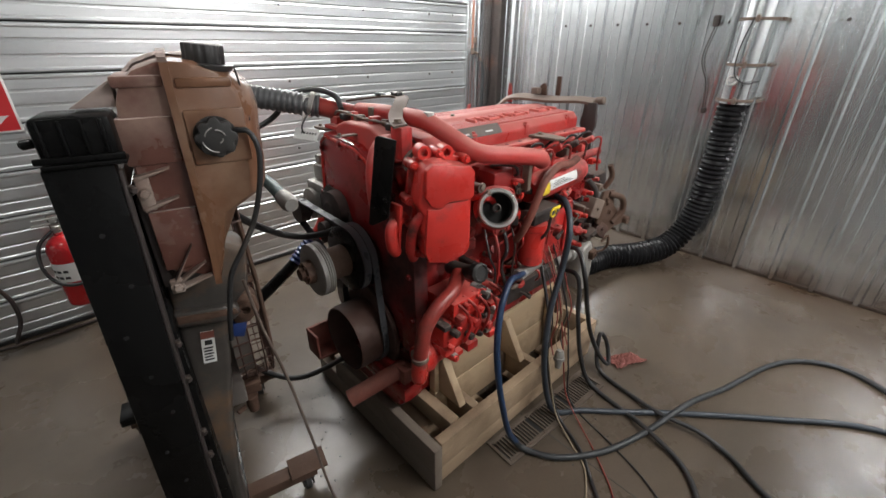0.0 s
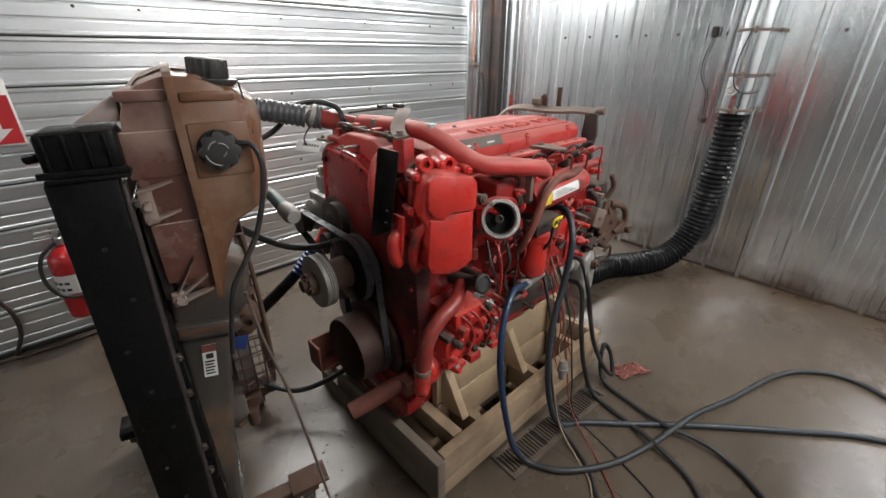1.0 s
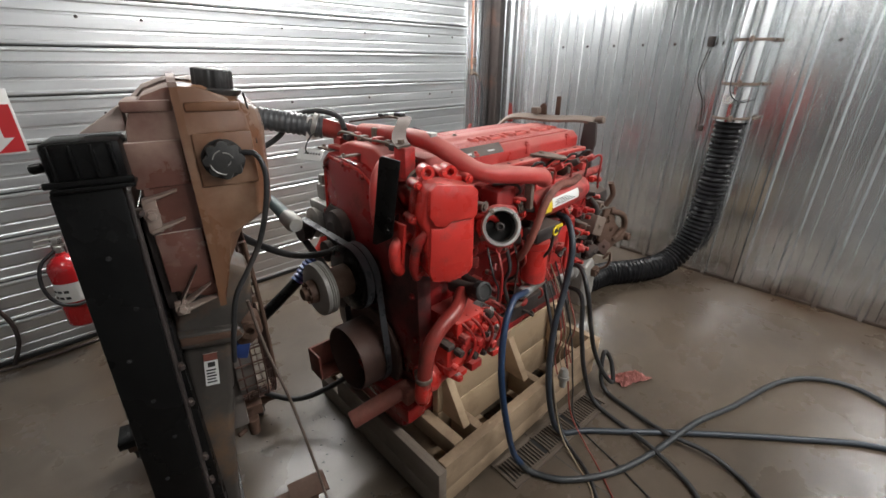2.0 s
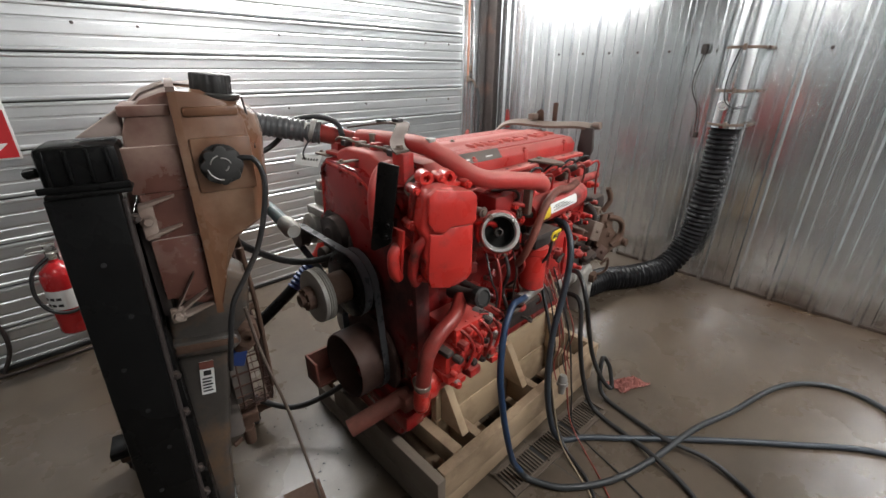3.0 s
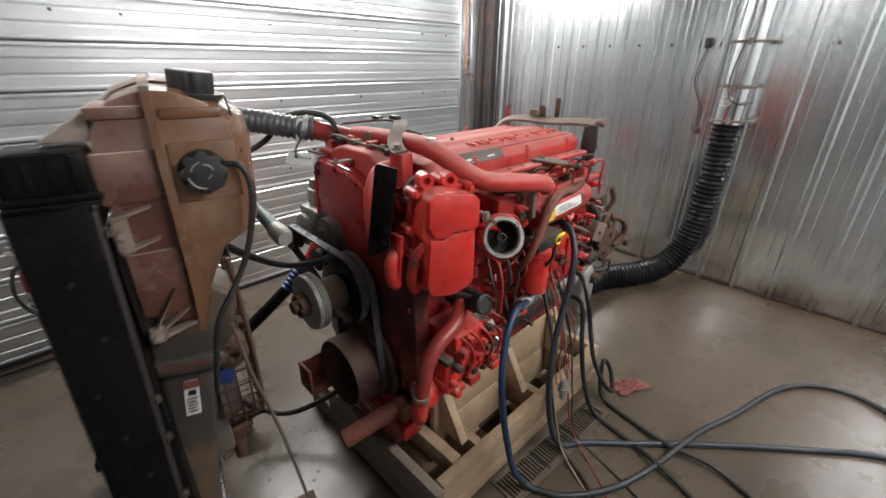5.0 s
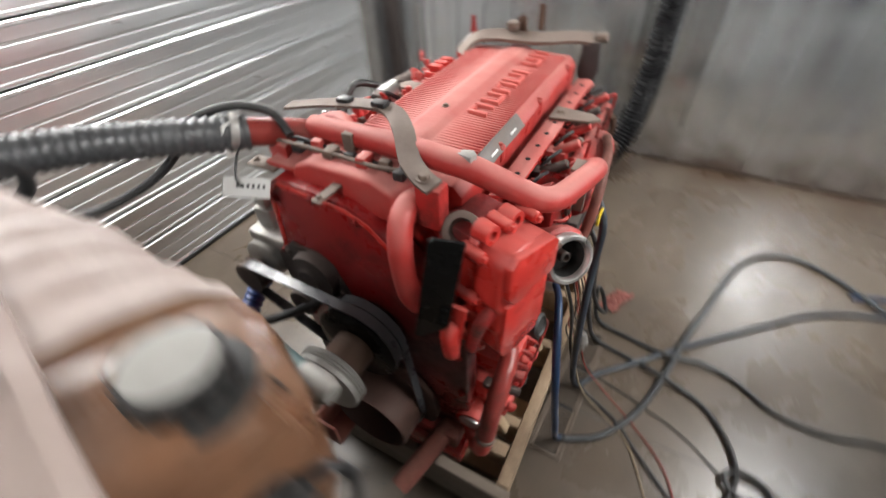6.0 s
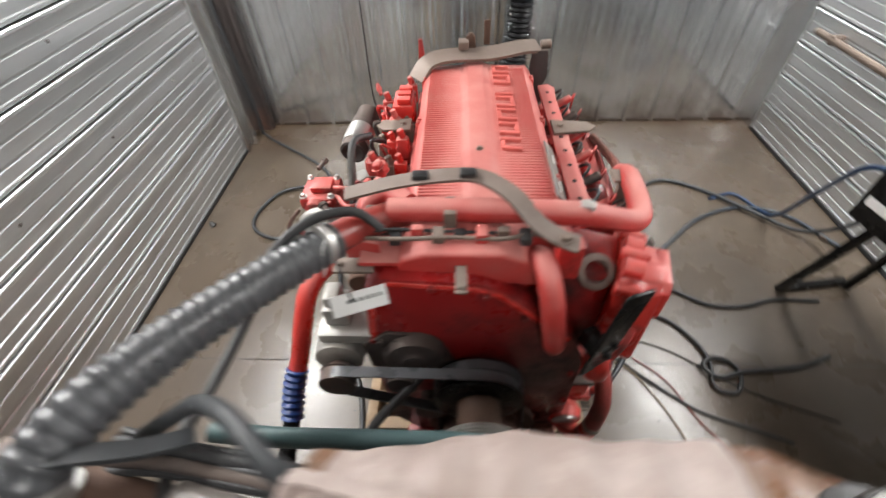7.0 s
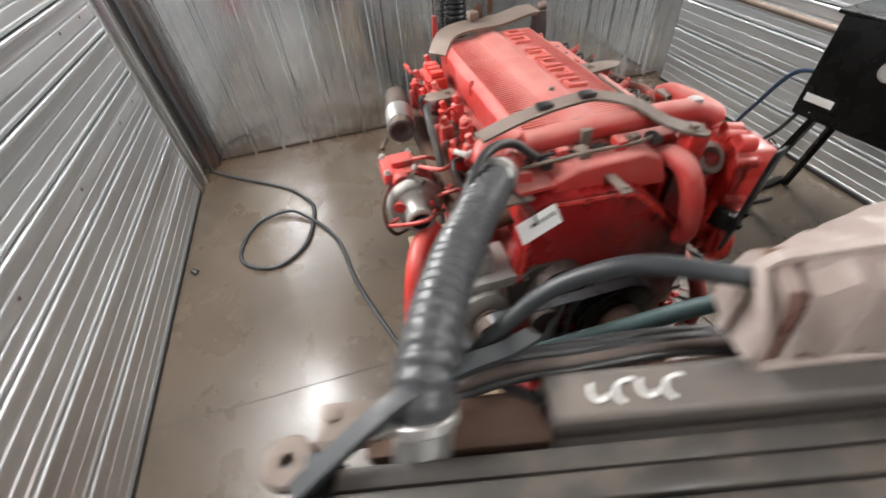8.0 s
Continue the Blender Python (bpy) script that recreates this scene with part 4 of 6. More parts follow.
E("water_pump", "iron", lambda b: (lathe(b, (0.885, 1.685, 1.035), (1, 1.685, 1.035), [(0, 0), (0, 0.035), (0.008, 0.045), (0.012, 0.075), (0.06, 0.082), (0.06, 0)], 28), prism(b, [(1.56, 0.93), (1.60, 1.04), (1.66, 1.11), (1.76, 1.12), (1.83, 1.06), (1.82, 0.94)], "x", 0.925, 0.95, 0.005), bolt(b, (0.925, 1.60, 0.99), (-1, 0, 0), 0.009), bolt(b, (0.925, 1.78, 1.08), (-1, 0, 0), 0.009)), "oily black water pump housing")

# injector row and fuel lines on the side
for k in range(6):
    x = 1.27 + 0.125 * k
    inj = E("injector_connector", ("red", "iron", "red_dusty")[k % 3], lambda b: (cyl(b, (x, 1.215, 1.22), (x + 0.01, 1.13, 1.275), 0.018, 0.014, 12), box(b, (x - 0.02, 1.16, 1.20), (x + 0.025, 1.25, 1.245), 0.008), bolt(b, (x + 0.045, 1.20, 1.245), (0, -0.3, 1), 0.010, 0.014)))
    E("fuel_line", "red", lambda b: tube(b, [(x + 0.01, 1.13, 1.265), (x + 0.02, 1.115, 1.28), (x + 0.045, 1.11, 1.265), (x + 0.05, 1.115, 1.19), (x + 0.07, 1.12, 1.12)], 0.0045, 8), "", inj)
    E("wire", "rubber", lambda b: tube(b, [(x - 0.01, 1.20, 1.26), (x + 0.01, 1.17, 1.295), (x + 0.05, 1.165, 1.285), (x + 0.08, 1.19, 1.25)], 0.005, 8), "", inj)
E("fuel_rail", "red", lambda b: cyl(b, (1.25, 1.135, 1.205), (1.98, 1.135, 1.205), 0.018), "red fuel rail")
# manifold darkened likewise, so that the gaps before it read as shaded
E("manifold", "red_dark", lambda b: (box(b, (1.10, 1.185, 0.98), (2.02, 1.29, 1.17), 0.02), box(b, (1.22, 1.11, 1.10), (1.40, 1.2, 1.25), 0.014)), "red intake manifold casting")
for k in range(16):
    x, z, y = 1.10 + 0.30 * rng2.random(), 1.13 + 0.14 * rng2.random(), 1.115
    mk, s = ("red", "red_clean", "iron", "strap")[k % 4], 0.009 + 0.009 * rng2.random()
    if k % 2:
        E("boss", mk, lambda b: (cyl(b, (x, 1.20, z), (x, y - 0.02, z + 0.01), s, s * 0.85, 12), bolt(b, (x, y - 0.02, z + 0.01), (0, -1, 0), s * 0.7, 0.008)))
    else:
        E("pipe_run", mk, lambda b: tube(b, [(x, 1.16, z), (x + 0.01, y - 0.02, z + 0.015), (x + 0.05, y - 0.03, z), (x + 0.075, y - 0.015, z - 0.035), (x + 0.08, 1.17, z - 0.05)], 0.005 + 0.003 * (k % 3), 10))
E("vertical_bracket", "dustmetal", lambda b: (box(b, (1.345, 1.06, 1.17), (1.365, 1.09, 1.30), 0.003), box(b, (1.34, 1.06, 1.29), (1.40, 1.11, 1.30), 0.003)))
E("control_unit", "red", lambda b: (box(b, (1.62, 1.18, 0.68), (1.92, 1.24, 0.96), 0.010), box(b, (1.65, 1.165, 0.72), (1.70, 1.185, 0.92), 0.004), box(b, (1.84, 1.165, 0.72), (1.89, 1.185, 0.92), 0.004)), "red engine control unit")
mats = ["red", "red_dusty", "iron", "red_clean", "dustmetal", "red_dark"]
for k in range(46):
    x, z = 1.12 + rng.random() * 0.86, 0.62 + rng.random() * 0.46
    if 1.40 < x < 1.60 and z > 0.78:
        z -= 0.25
    mk, s = mats[rng.randrange(6)], 0.012 + 0.016 * rng.random()
    y = 1.285 if z < 0.98 else 1.19
    d = 0.02 + 0.06 * rng.random()
    if k % 3 == 0:
        E("fitting", mk, lambda b: (cyl(b, (x, y + 0.02, z), (x, y - d, z), s, s * 0.8, 12), bolt(b, (x, y - d, z), (0, -1, 0), s * 0.6, 0.010)))
    elif k % 3 == 1:
        E("boss", mk, lambda b: (box(b, (x - s, y - d, z - s), (x + s * 1.6, y + 0.02, z + s), 0.006), bolt(b, (x, y - d, z), (0, -1, 0), 0.007, 0.008)))
    else:
        x2, z2 = x + 0.18 * (rng.random() - 0.4), z + 0.22 * (rng.random() - 0.5)
        E("pipe_run", mk, lambda b: tube(b, [(x, y, z), (x + 0.01, y - d - 0.02, z + 0.02), ((x + x2) / 2, y - d - 0.035, (z + z2) / 2), (x2, y - d, z2), (x2, y + 0.02, z2 - 0.02)], 0.007 + 0.005 * rng.random(), 10))
for k in range(5):
    x = 1.24 + 0.05 * k
    E("wire_loom", ("rubber", "red", "rubber", "iron", "red")[k], lambda b: tube(b, [(x, 1.16, 1.02), (x - 0.02, 1.11, 0.93), (x + 0.03 - 0.02 * (k % 3), 1.12 + 0.01 * k, 0.84 - 0.03 * (k % 2)), (x + 0.05 - 0.03 * (k % 2), 1.15, 0.70), (x + 0.06, 1.19, 0.60 + 0.02 * k)], 0.004 + 0.002 * (k % 3), 10))

# rear
E("rear_lifting_bracket", "dustmetal", lambda b: (sweep(b, smooth_path([(1.95, 1.735, 1.335), (1.985, 1.69, 1.385), (2.01, 1.61, 1.40), (2.03, 1.45, 1.398), (2.07, 1.32, 1.405), (2.09, 1.25, 1.40)], 0.015), 0, 4, (0.085, 0.012)), cyl(b, (2.09, 1.24, 1.405), (2.09, 1.20, 1.41), 0.018), box(b, (2.02, 1.53, 1.415), (2.07, 1.57, 1.445), 0.004)), "dusty grey-brown rear lifting bracket")
E("lifting_hook", "rust", lambda b: (prism(b, [(1.50, 1.41), (1.545, 1.41), (1.54, 1.455), (1.52, 1.468), (1.505, 1.455)], "x", 2.055, 2.068, 0.003), box(b, (2.09, 1.445, 1.41), (2.10, 1.47, 1.50), 0.003)), "rusty upright hook")
E("rear_hanger", "iron", lambda b: (prism(b, [(1.215, 1.40), (1.275, 1.40), (1.285, 1.30), (1.262, 1.235), (1.235, 1.175), (1.212, 1.19), (1.222, 1.25), (1.205, 1.30)], "x", 2.045, 2.062, 0.003)))
E("rear_horn", "red", lambda b: prism(b, [(1.70, 1.36), (1.73, 1.36), (1.725, 1.455), (1.71, 1.455)], "x", 2.03, 2.045, 0.003))
E("flywheel_housing", "alu", lambda b: lathe(b, (2.05, 1.5, 0.66), (2.3, 1.5, 0.66), [(0, 0), (0, 0.27), (0.03, 0.29), (0.09, 0.29), (0.10, 0.27), (0.10, 0.05), (0.12, 0.05), (0.12, 0)], 40), "bare metal flywheel housing")
E("starter", "alu", lambda b: lathe(b, (1.88, 1.24, 0.63), (2.2, 1.24, 0.63), [(0, 0), (0, 0.04), (0.02, 0.048), (0.12, 0.048), (0.13, 0.06), (0.19, 0.055), (0.19, 0)], 22), "dirty bare metal starter")
E("rear_bracket", "rust", lambda b: (prism(b, [(2.08, 0.82), (2.10, 0.98), (2.22, 0.97), (2.24, 0.88), (2.34, 0.80), (2.43, 0.77), (2.43, 0.73), (2.30, 0.74), (2.20, 0.72)], "y", 1.125, 1.14, 0.003), cyl(b, (2.41, 1.10, 0.75), (2.41, 1.165, 0.75), 0.022), bolt(b, (2.14, 1.125, 0.93), (0, -1, 0), 0.012, 0.012), bolt(b, (2.2, 1.125, 0.85), (0, -1, 0), 0.012, 0.012)), "rusty iron rear bracket")
E("rear_pipe", "iron", lambda b: tube(b, [(2.02, 1.18, 1.05), (2.06, 1.15, 0.98), (2.07, 1.16, 0.85), (2.06, 1.2, 0.75)], 0.014))
for k in range(10):
    x, z = 1.96 + 0.017 * ((k * 7) % 5), 0.70 + 0.045 * k + 0.02 * (k % 2)
    E("rear_fitting", mats[k % 6], lambda b: (box(b, (x, 1.17, z), (x + 0.035, 1.24, z + 0.03), 0.006), cyl(b, (x + 0.015, 1.18, z + 0.015), (x + 0.02, 1.14, z + 0.02), 0.011, None, 10)))

# turbo side
turbo = E("turbocharger", "alu", lambda b: (lathe(b, (1.225, 2.005, 1.112), (1.6, 1.99, 1.12), [(0, 0.031), (0, 0.040), (0.006, 0.047), (0.016, 0.047), (0.020, 0.038), (0.040, 0.040), (0.065, 0.056), (0.075, 0.074), (0.10, 0.078)], 30), sweep(b, smooth_path([Vector((1.322, 2.005 + 0.070 * math.cos(q), 1.118 + 0.070 * math.sin(q))) for q in [-0.6 + k * math.pi / 8 for k in range(14)]], 0.008), lambda d: 0.018 + 0.040 * d, 14)), "bare cast aluminium turbocharger")
E("turbine_housing", "red", lambda b: lathe(b, (1.35, 2.0, 1.12), (1.6, 1.99, 1.12), [(0, 0), (0, 0.05), (0.02, 0.080), (0.09, 0.080), (0.11, 0.045), (0.15, 0.045), (0.15, 0)], 26), "", turbo)
E("turbo_bore", "dark", lambda b: lathe(b, (1.226, 2.005, 1.112), (1.6, 1.99, 1.12), [(0.001, 0.031), (0.03, 0.022), (0.03, 0)], 20), "dark inlet bore", turbo)
for q in (0.4, 1.9, 3.4, 4.9):
    E("bolt", "silver", lambda b: bolt(b, (1.302, 2.005 + 0.066 * math.cos(q), 1.115 + 0.066 * math.sin(q)), (-1, 0, 0), 0.006, 0.010), "", turbo)
E("oil_line", "rust_dark", lambda b: tube(b, [(1.33, 2.075, 1.20), (1.29, 2.105, 1.17), (1.27, 2.11, 1.10), (1.29, 2.085, 1.03), (1.34, 2.03, 1.0)], 0.0065, 10), "rusty oil line", turbo)
act = E("turbo_actuator", "red", lambda b: (box(b, (1.36, 1.965, 1.165), (1.49, 2.085, 1.215), 0.014), box(b, (1.39, 1.98, 1.215), (1.45, 2.05, 1.238), 0.008), cyl(b, (1.365, 2.03, 1.19), (1.335, 2.03, 1.19), 0.03)), "red actuator box")
for x, y in ((1.375, 1.98), (1.475, 1.98), (1.375, 2.07), (1.475, 2.07)):
    E("bolt", "silver", lambda b: bolt(b, (x, y, 1.215), (0, 0, 1), 0.008, 0.012), "shiny bolt", act)
for k in range(16):
    p = Vector((1.26 + 0.30 * rng.random(), 1.90 + 0.17 * rng.random(), 1.06 + 0.16 * rng.random()))
    r = 0.008 + 0.012 * rng.random()
    d = Vector((rng.uniform(-1, 1), rng.uniform(-0.5, 1), rng.uniform(-0.2, 1))).normalized()
    E("turbo_fitting", ("red", "dustmetal", "red_dusty", "iron", "alu", "red")[k % 6], lambda b: (cyl(b, p - d * 0.02, p + d * 0.03, r, None, 12), lathe(b, p + d * 0.02, p + d * 0.05, [(0, 0), (0, r * 1.4), (0.012, r * 1.4), (0.012, 0)], 6)) if k % 2 else tube(b, [p, p + d * 0.04, p + Vector((rng.uniform(-0.1, 0.1), -0.08, 0.03)), p + Vector((0.05, -0.14, -0.02))], 0.007, 10))
E("exhaust_pipe", "iron", lambda b: lathe(b, (1.66, 1.965, 1.19), (1.95, 1.93, 1.22), [(0.012, 0), (0.006, 0.030), (0, 0.040), (0.004, 0.048), (0.03, 0.050), (0.18, 0.050), (0.19, 0.045), (0.25, 0.045), (0.25, 0)], 26), "dark metal exhaust outlet with silver heat wrap")
E("heat_wrap", "silver", lambda b: lathe(b, (1.70, 1.96, 1.194), (1.95, 1.93, 1.22), [(0, 0.051), (0.002, 0.053), (0.09, 0.053), (0.092, 0.051)], 26))
E("exhaust_manifold", "rust", lambda b: (cyl(b, (1.12, 1.86, 1.08), (1.98, 1.86, 1.08), 0.042), [cyl(b, (x, 1.72, 1.10), (x, 1.86, 1.085), 0.034) for x in (1.18, 1.33, 1.48, 1.63, 1.78, 1.93)]), "rusty exhaust manifold")
E("bypass_hose", "rubber", lambda b: tube(b, [(1.55, 1.86, 1.33), (1.47, 1.90, 1.35), (1.38, 1.90, 1.27), (1.33, 1.90, 1.21)], 0.012), "black hose")
E("bypass_hose", "white", lambda b: tube(b, [(1.32, 1.86, 1.28), (1.30, 1.82, 1.27), (1.36, 1.78, 1.27), (1.42, 1.78, 1.25)], 0.009), "pale braided hose")
for k in range(22):
    x, y = 1.28 + 0.034 * k, 1.74 + 0.04 * (k % 3)
    z = 1.18 + 0.03 * ((k * 7) % 4)
    mk = ("red", "red_dusty", "red_clean", "dustmetal")[k % 4]
    E("left_fitting", mk, lambda b: (box(b, (x, y, z - 0.06), (x + 0.03, y + 0.045, z + 0.02), 0.008), cyl(b, (x + 0.015, y + 0.02, z + 0.02), (x + 0.018, y + 0.03, z + 0.05), 0.012, None, 10)))
E("solenoid_block", "red_clean", lambda b: (box(b, (1.80, 1.74, 1.24), (1.94, 1.82, 1.30), 0.008), [box(b, (1.805 + 0.045 * k, 1.75, 1.30), (1.84 + 0.045 * k, 1.80, 1.325), 0.005) for k in range(3)]), "bright red valve block")
for k in range(6):
    E("hose_run", ("rubber", "iron", "red")[k % 3], lambda b: tube(b, [(1.2 + 0.13 * k, 1.76, 1.12), (1.24 + 0.12 * k, 1.85, 1.19), (1.30 + 0.10 * k, 1.87, 1.25 + 0.01 * k), (1.36 + 0.1 * k, 1.80, 1.22)], 0.008, 10))
E("left_side_block", "red", lambda b: box(b, (1.05, 1.71, 0.60), (2.0, 1.80, 1.02), 0.02))
E("charge_pipe", "red_clean", lambda b: tube(b, [(1.26, 1.96, 1.06), (1.20, 2.02, 1.04), (1.145, 2.055, 1.00), (1.10, 2.085, 0.90), (1.05, 2.115, 0.78), (1.00, 2.14, 0.70)], 0.032, 18), "glossy red charge air pipe")
E("pipe_coupler", "bluepaint", lambda b: ribbed(b, [(1.02, 2.13, 0.735), (0.965, 2.145, 0.675), (0.90, 2.15, 0.61)], 0.036, 0.024, 0.004, 18), "ribbed blue silicone coupler")
E("lower_pipe", "black", lambda b: tube(b, [(0.91, 2.15, 0.62), (0.80, 2.16, 0.54), (0.66, 2.17, 0.45)], 0.030, 16), "black cold-side pipe")

# small pieces that crowd the sides of the engine
for k in range(60):
    side_right = k < 34
    x = (1.10 + 0.9 * rng.random()) if side_right else (1.25 + 0.75 * rng.random())
    z = (0.72 + 0.50 * rng.random()) if side_right else (1.05 + 0.28 * rng.random())
    y = 1.19 - 0.10 * rng.random() if side_right else 1.74 + 0.13 * rng.random()
    if side_right and abs(x - 1.16) < 0.11 and z > 1.02:
        x += 0.22
    r = 0.007 + 0.010 * rng.random()
    d = Vector((rng.uniform(-1, 1), rng.uniform(-1, 0.2) if side_right else rng.uniform(-0.3, 1), rng.uniform(-0.4, 1))).normalized()
    p = Vector((x, y, z))
    mk = ("red", "red_dusty", "iron", "red", "dustmetal", "red_dark", "red")[k % 7]
    if k % 4 == 0:
        E("union", mk, lambda b: (cyl(b, p, p + d * 0.05, r, None, 10), lathe(b, p + d * 0.02, p + d * 0.05, [(0, 0), (0, r * 1.5), (0.014, r * 1.5), (0.014, 0)], 6)))
    elif k % 4 == 1:
        q = p + Vector((rng.uniform(-0.12, 0.12), rng.uniform(-0.02, 0.04), rng.uniform(-0.12, 0.05)))
        E("small_line", mk, lambda b: tube(b, [p, p + d * 0.035, (p + q) / 2 + d * 0.03, q], 0.0045, 8))
    elif k % 4 == 2:
        E("clamp_block", mk, lambda b: (box(b, (-r * 1.6, -r, -r * 1.3), (r * 1.6, r, r * 1.3), 0.003, Matrix.Translation(p) @ Matrix.Rotation(k * 0.7, 4, "Z")), bolt(b, p + Vector((0, 0, r * 1.3)), (0, 0, 1), 0.006, 0.007)))
    else:
        E("sensor", mk, lambda b: (cyl(b, p, p + d * 0.028, r * 1.2, r, 12), cyl(b, p + d * 0.028, p + d * 0.05, r * 0.7, None, 10)))
rng3 = random.Random(31)
for k in range(14):
    p = Vector((rng3.uniform(2.04, 2.18), rng3.uniform(1.12, 1.20), rng3.uniform(0.60, 1.02)))
    w, h, tilt = rng3.uniform(0.015, 0.045), rng3.uniform(0.012, 0.05), rng3.uniform(-0.7, 0.7)
    rm = Matrix.Translation(p) @ Matrix.Rotation(tilt, 4, "Y") @ Matrix.Rotation(rng3.uniform(-0.5, 0.5), 4, "Z")
    mk = ("iron", "rust", "iron", "dustmetal", "rust_dark")[k % 5]
    if k % 3 == 2:
        E("rear_line", mk, lambda b: tube(b, [p, p + Vector((0.03, -0.02, 0.03)), p + Vector((0.05, -0.01, -0.05)), p + Vector((0.01, 0.05, -0.10))], 0.007, 10))
    else:
        E("rear_casting", mk, lambda b: (box(b, (-w, -0.012, -h), (w, 0.09, h), 0.007, rm), bolt(b, (0, -0.012, 0), (0, -1, 0), 0.008, 0.009, rm)))
E("bell_housing", "alu", lambda b: prism(b, [(2.04, 0.42), (2.04, 0.66), (2.12, 0.70), (2.17, 0.62), (2.17, 0.46), (2.12, 0.38)], "y", 1.15, 1.26, 0.018, None, 3), "bare cast aluminium housing")
E("rear_fork", "rust", lambda b: (tube(b, [(2.16, 1.13, 0.96), (2.26, 1.10, 0.92), (2.30, 1.10, 0.84), (2.24, 1.12, 0.78)], 0.016), tube(b, [(2.10, 1.13, 1.0), (2.12, 1.11, 1.06), (2.10, 1.12, 1.12)], 0.013)), "rusty forked linkage")

# paper tag wired to the outlet
tag = thing("paper_tag", (0.885, 1.785, 1.325), "white printed paper tag wired to the engine", "tag")
tm = Matrix.Translation((0.882, 1.785, 1.325)) @ Matrix.Rotation(radians(20), 4, "Z") @ Matrix.Rotation(radians(38), 4, "Y")
bm = N()
box(bm, (-0.0012, -0.062, -0.024), (0.0012, 0.062, 0.024), 0, tm)
part("card", bm, "white", tag)
for k in range(6):
    bm = N()
    box(bm, (-0.0024, -0.05 + 0.014 * k, 0.0), (-0.0013, -0.044 + 0.014 * k, 0.009), 0, tm)
    part("print_bar", bm, "ink", tag)
bm = N()
tube(bm, [(0.882, 1.80, 1.32), (0.875, 1.80, 1.35), (0.91, 1.82, 1.385), (0.96, 1.85, 1.40)], 0.003, 6)
part("tie", bm, "rubber", tag)
bm = N()
prism(bm, [(-0.02, 0), (0.02, 0), (0.012, 0.09), (-0.012, 0.09)], "z", 0, 0.001, 0, Matrix.Translation((0.93, 1.86, 1.37)) @ Matrix.Rotation(radians(100), 4, "X"))
part("flap", bm, "white", tag, "curled white flap")

# ---------------------------------------------------------------- radiator on its wheeled stand
RAD = pose(0.185, 1.15, 0, 0, 0, -12.1)
radiator = thing("radiator", (0.30, 1.70, 0.0), "tall black truck radiator with fan shroud on a wheeled steel stand", "radiator")


def R(name, mat, make, label="", parent=None):
    bm = N()
    make(bm)
    return part(name, bm, mat, parent or radiator, label, RAD)


LEAN_M = Matrix(((1, 0, 0.034, -0.0496), (0, 1, 0, 0), (0, 0, 1, 0), (0, 0, 0, 1)))
column = R("side_column", "black", lambda b: (box(b, (-0.064, -0.012, 0.115), (0.036, 0.03, 1.455), 0.004, LEAN_M), box(b, (-0.060, -0.018, 1.455), (0.056, 0.034, 1.462), 0.002)), "black painted side channel")
for k in range(9):
    R("rivet", "rubber", lambda b: bolt(b, (-0.03 + 0.035 * ((k * 5) % 3) / 2, -0.012, 0.45 + 0.11 * k), (0, -1, 0), 0.003, 0.002, LEAN_M), "", column)
R("column_edge", "iron", lambda b: (box(b, (0.036, 0.0, 0.12), (0.043, 0.028, 1.44), 0.002, LEAN_M), [bolt(b, (0.045, 0.01, z), (0.6, -0.8, 0), 0.007, 0.012, LEAN_M) for z in (0.35, 0.47, 0.70, 0.78, 0.95, 1.05, 1.40)]), "worn rusty channel edge", column)
R("side_column", "black", lambda b: box(b, (-0.056, 1.15, 0.115), (0.052, 1.19, 1.43), 0.004), "black painted side channel")
header = R("header_tank", "black", lambda b: (box(b, (-0.060, -0.005, 1.462), (0.050, 0.10, 1.535), 0.010)), "black plastic header end")
for x in (-0.05, -0.022, 0.006, 0.032):
    R("header_rib", "black", lambda b: box(b, (x, -0.010, 1.475), (x + 0.006, 0.0, 1.53), 0.002), "", header)
R("header_lip", "black", lambda b: box(b, (-0.068, -0.012, 1.463), (0.056, -0.004, 1.474), 0.002), "", header)
R("drain_tap", "black", lambda b: cyl(b, (-0.062, 0.02, 1.495), (-0.082, 0.02, 1.492), 0.008), "", header)
R("deflector", "tank_top", lambda b: prism(b, [(-0.01, 1.540), (0.06, 1.540), (0.06, 1.583), (0.055, 1.583)], "y", 0.05, 0.11, 0.003), "pale dusty plastic deflector")
R("core", "black", lambda b: box(b, (-0.036, 0.03, 0.15), (0.036, 1.15, 1.385), 0.003), "black finned radiator core")


def fins(b):
    for k in range(44):
        y = 0.04 + k * 0.0253
        box(b, (-0.040, y, 0.17), (-0.036, y + 0.006, 1.37), 0)


R("core_fins", "black", fins)
for x, w, z, mk in ((-0.062, 0.030, 1.424, "rail"), (-0.029, 0.031, 1.428, "rail"), (0.005, 0.028, 1.422, "rail")):
    R("top_rail", mk, lambda b: (box(b, (x, 0.10, z - 0.045), (x + w, 1.17, z), 0.006)), "dark dusty top rail")
shroud = R("fan_shroud", "shroud", lambda b: (prism(b, [(0.062, 1.412), (0.070, 1.420), (0.128, 1.415), (0.142, 1.400), (0.142, 1.36), (0.062, 1.36)], "y", 0.12, 0.868, 0.004), box(b, (0.038, 0.30, 0.56), (0.13, 1.12, 1.36), 0.008)), "grey-brown dusty plastic fan shroud")
R("shroud_end", "rust", lambda b: prism(b, [(0.050, 1.392), (0.10, 1.398), (0.13, 1.380), (0.13, 1.35), (0.050, 1.35)], "y", 0.870, 1.12, 0.004), "rust-brown shroud end", shroud)
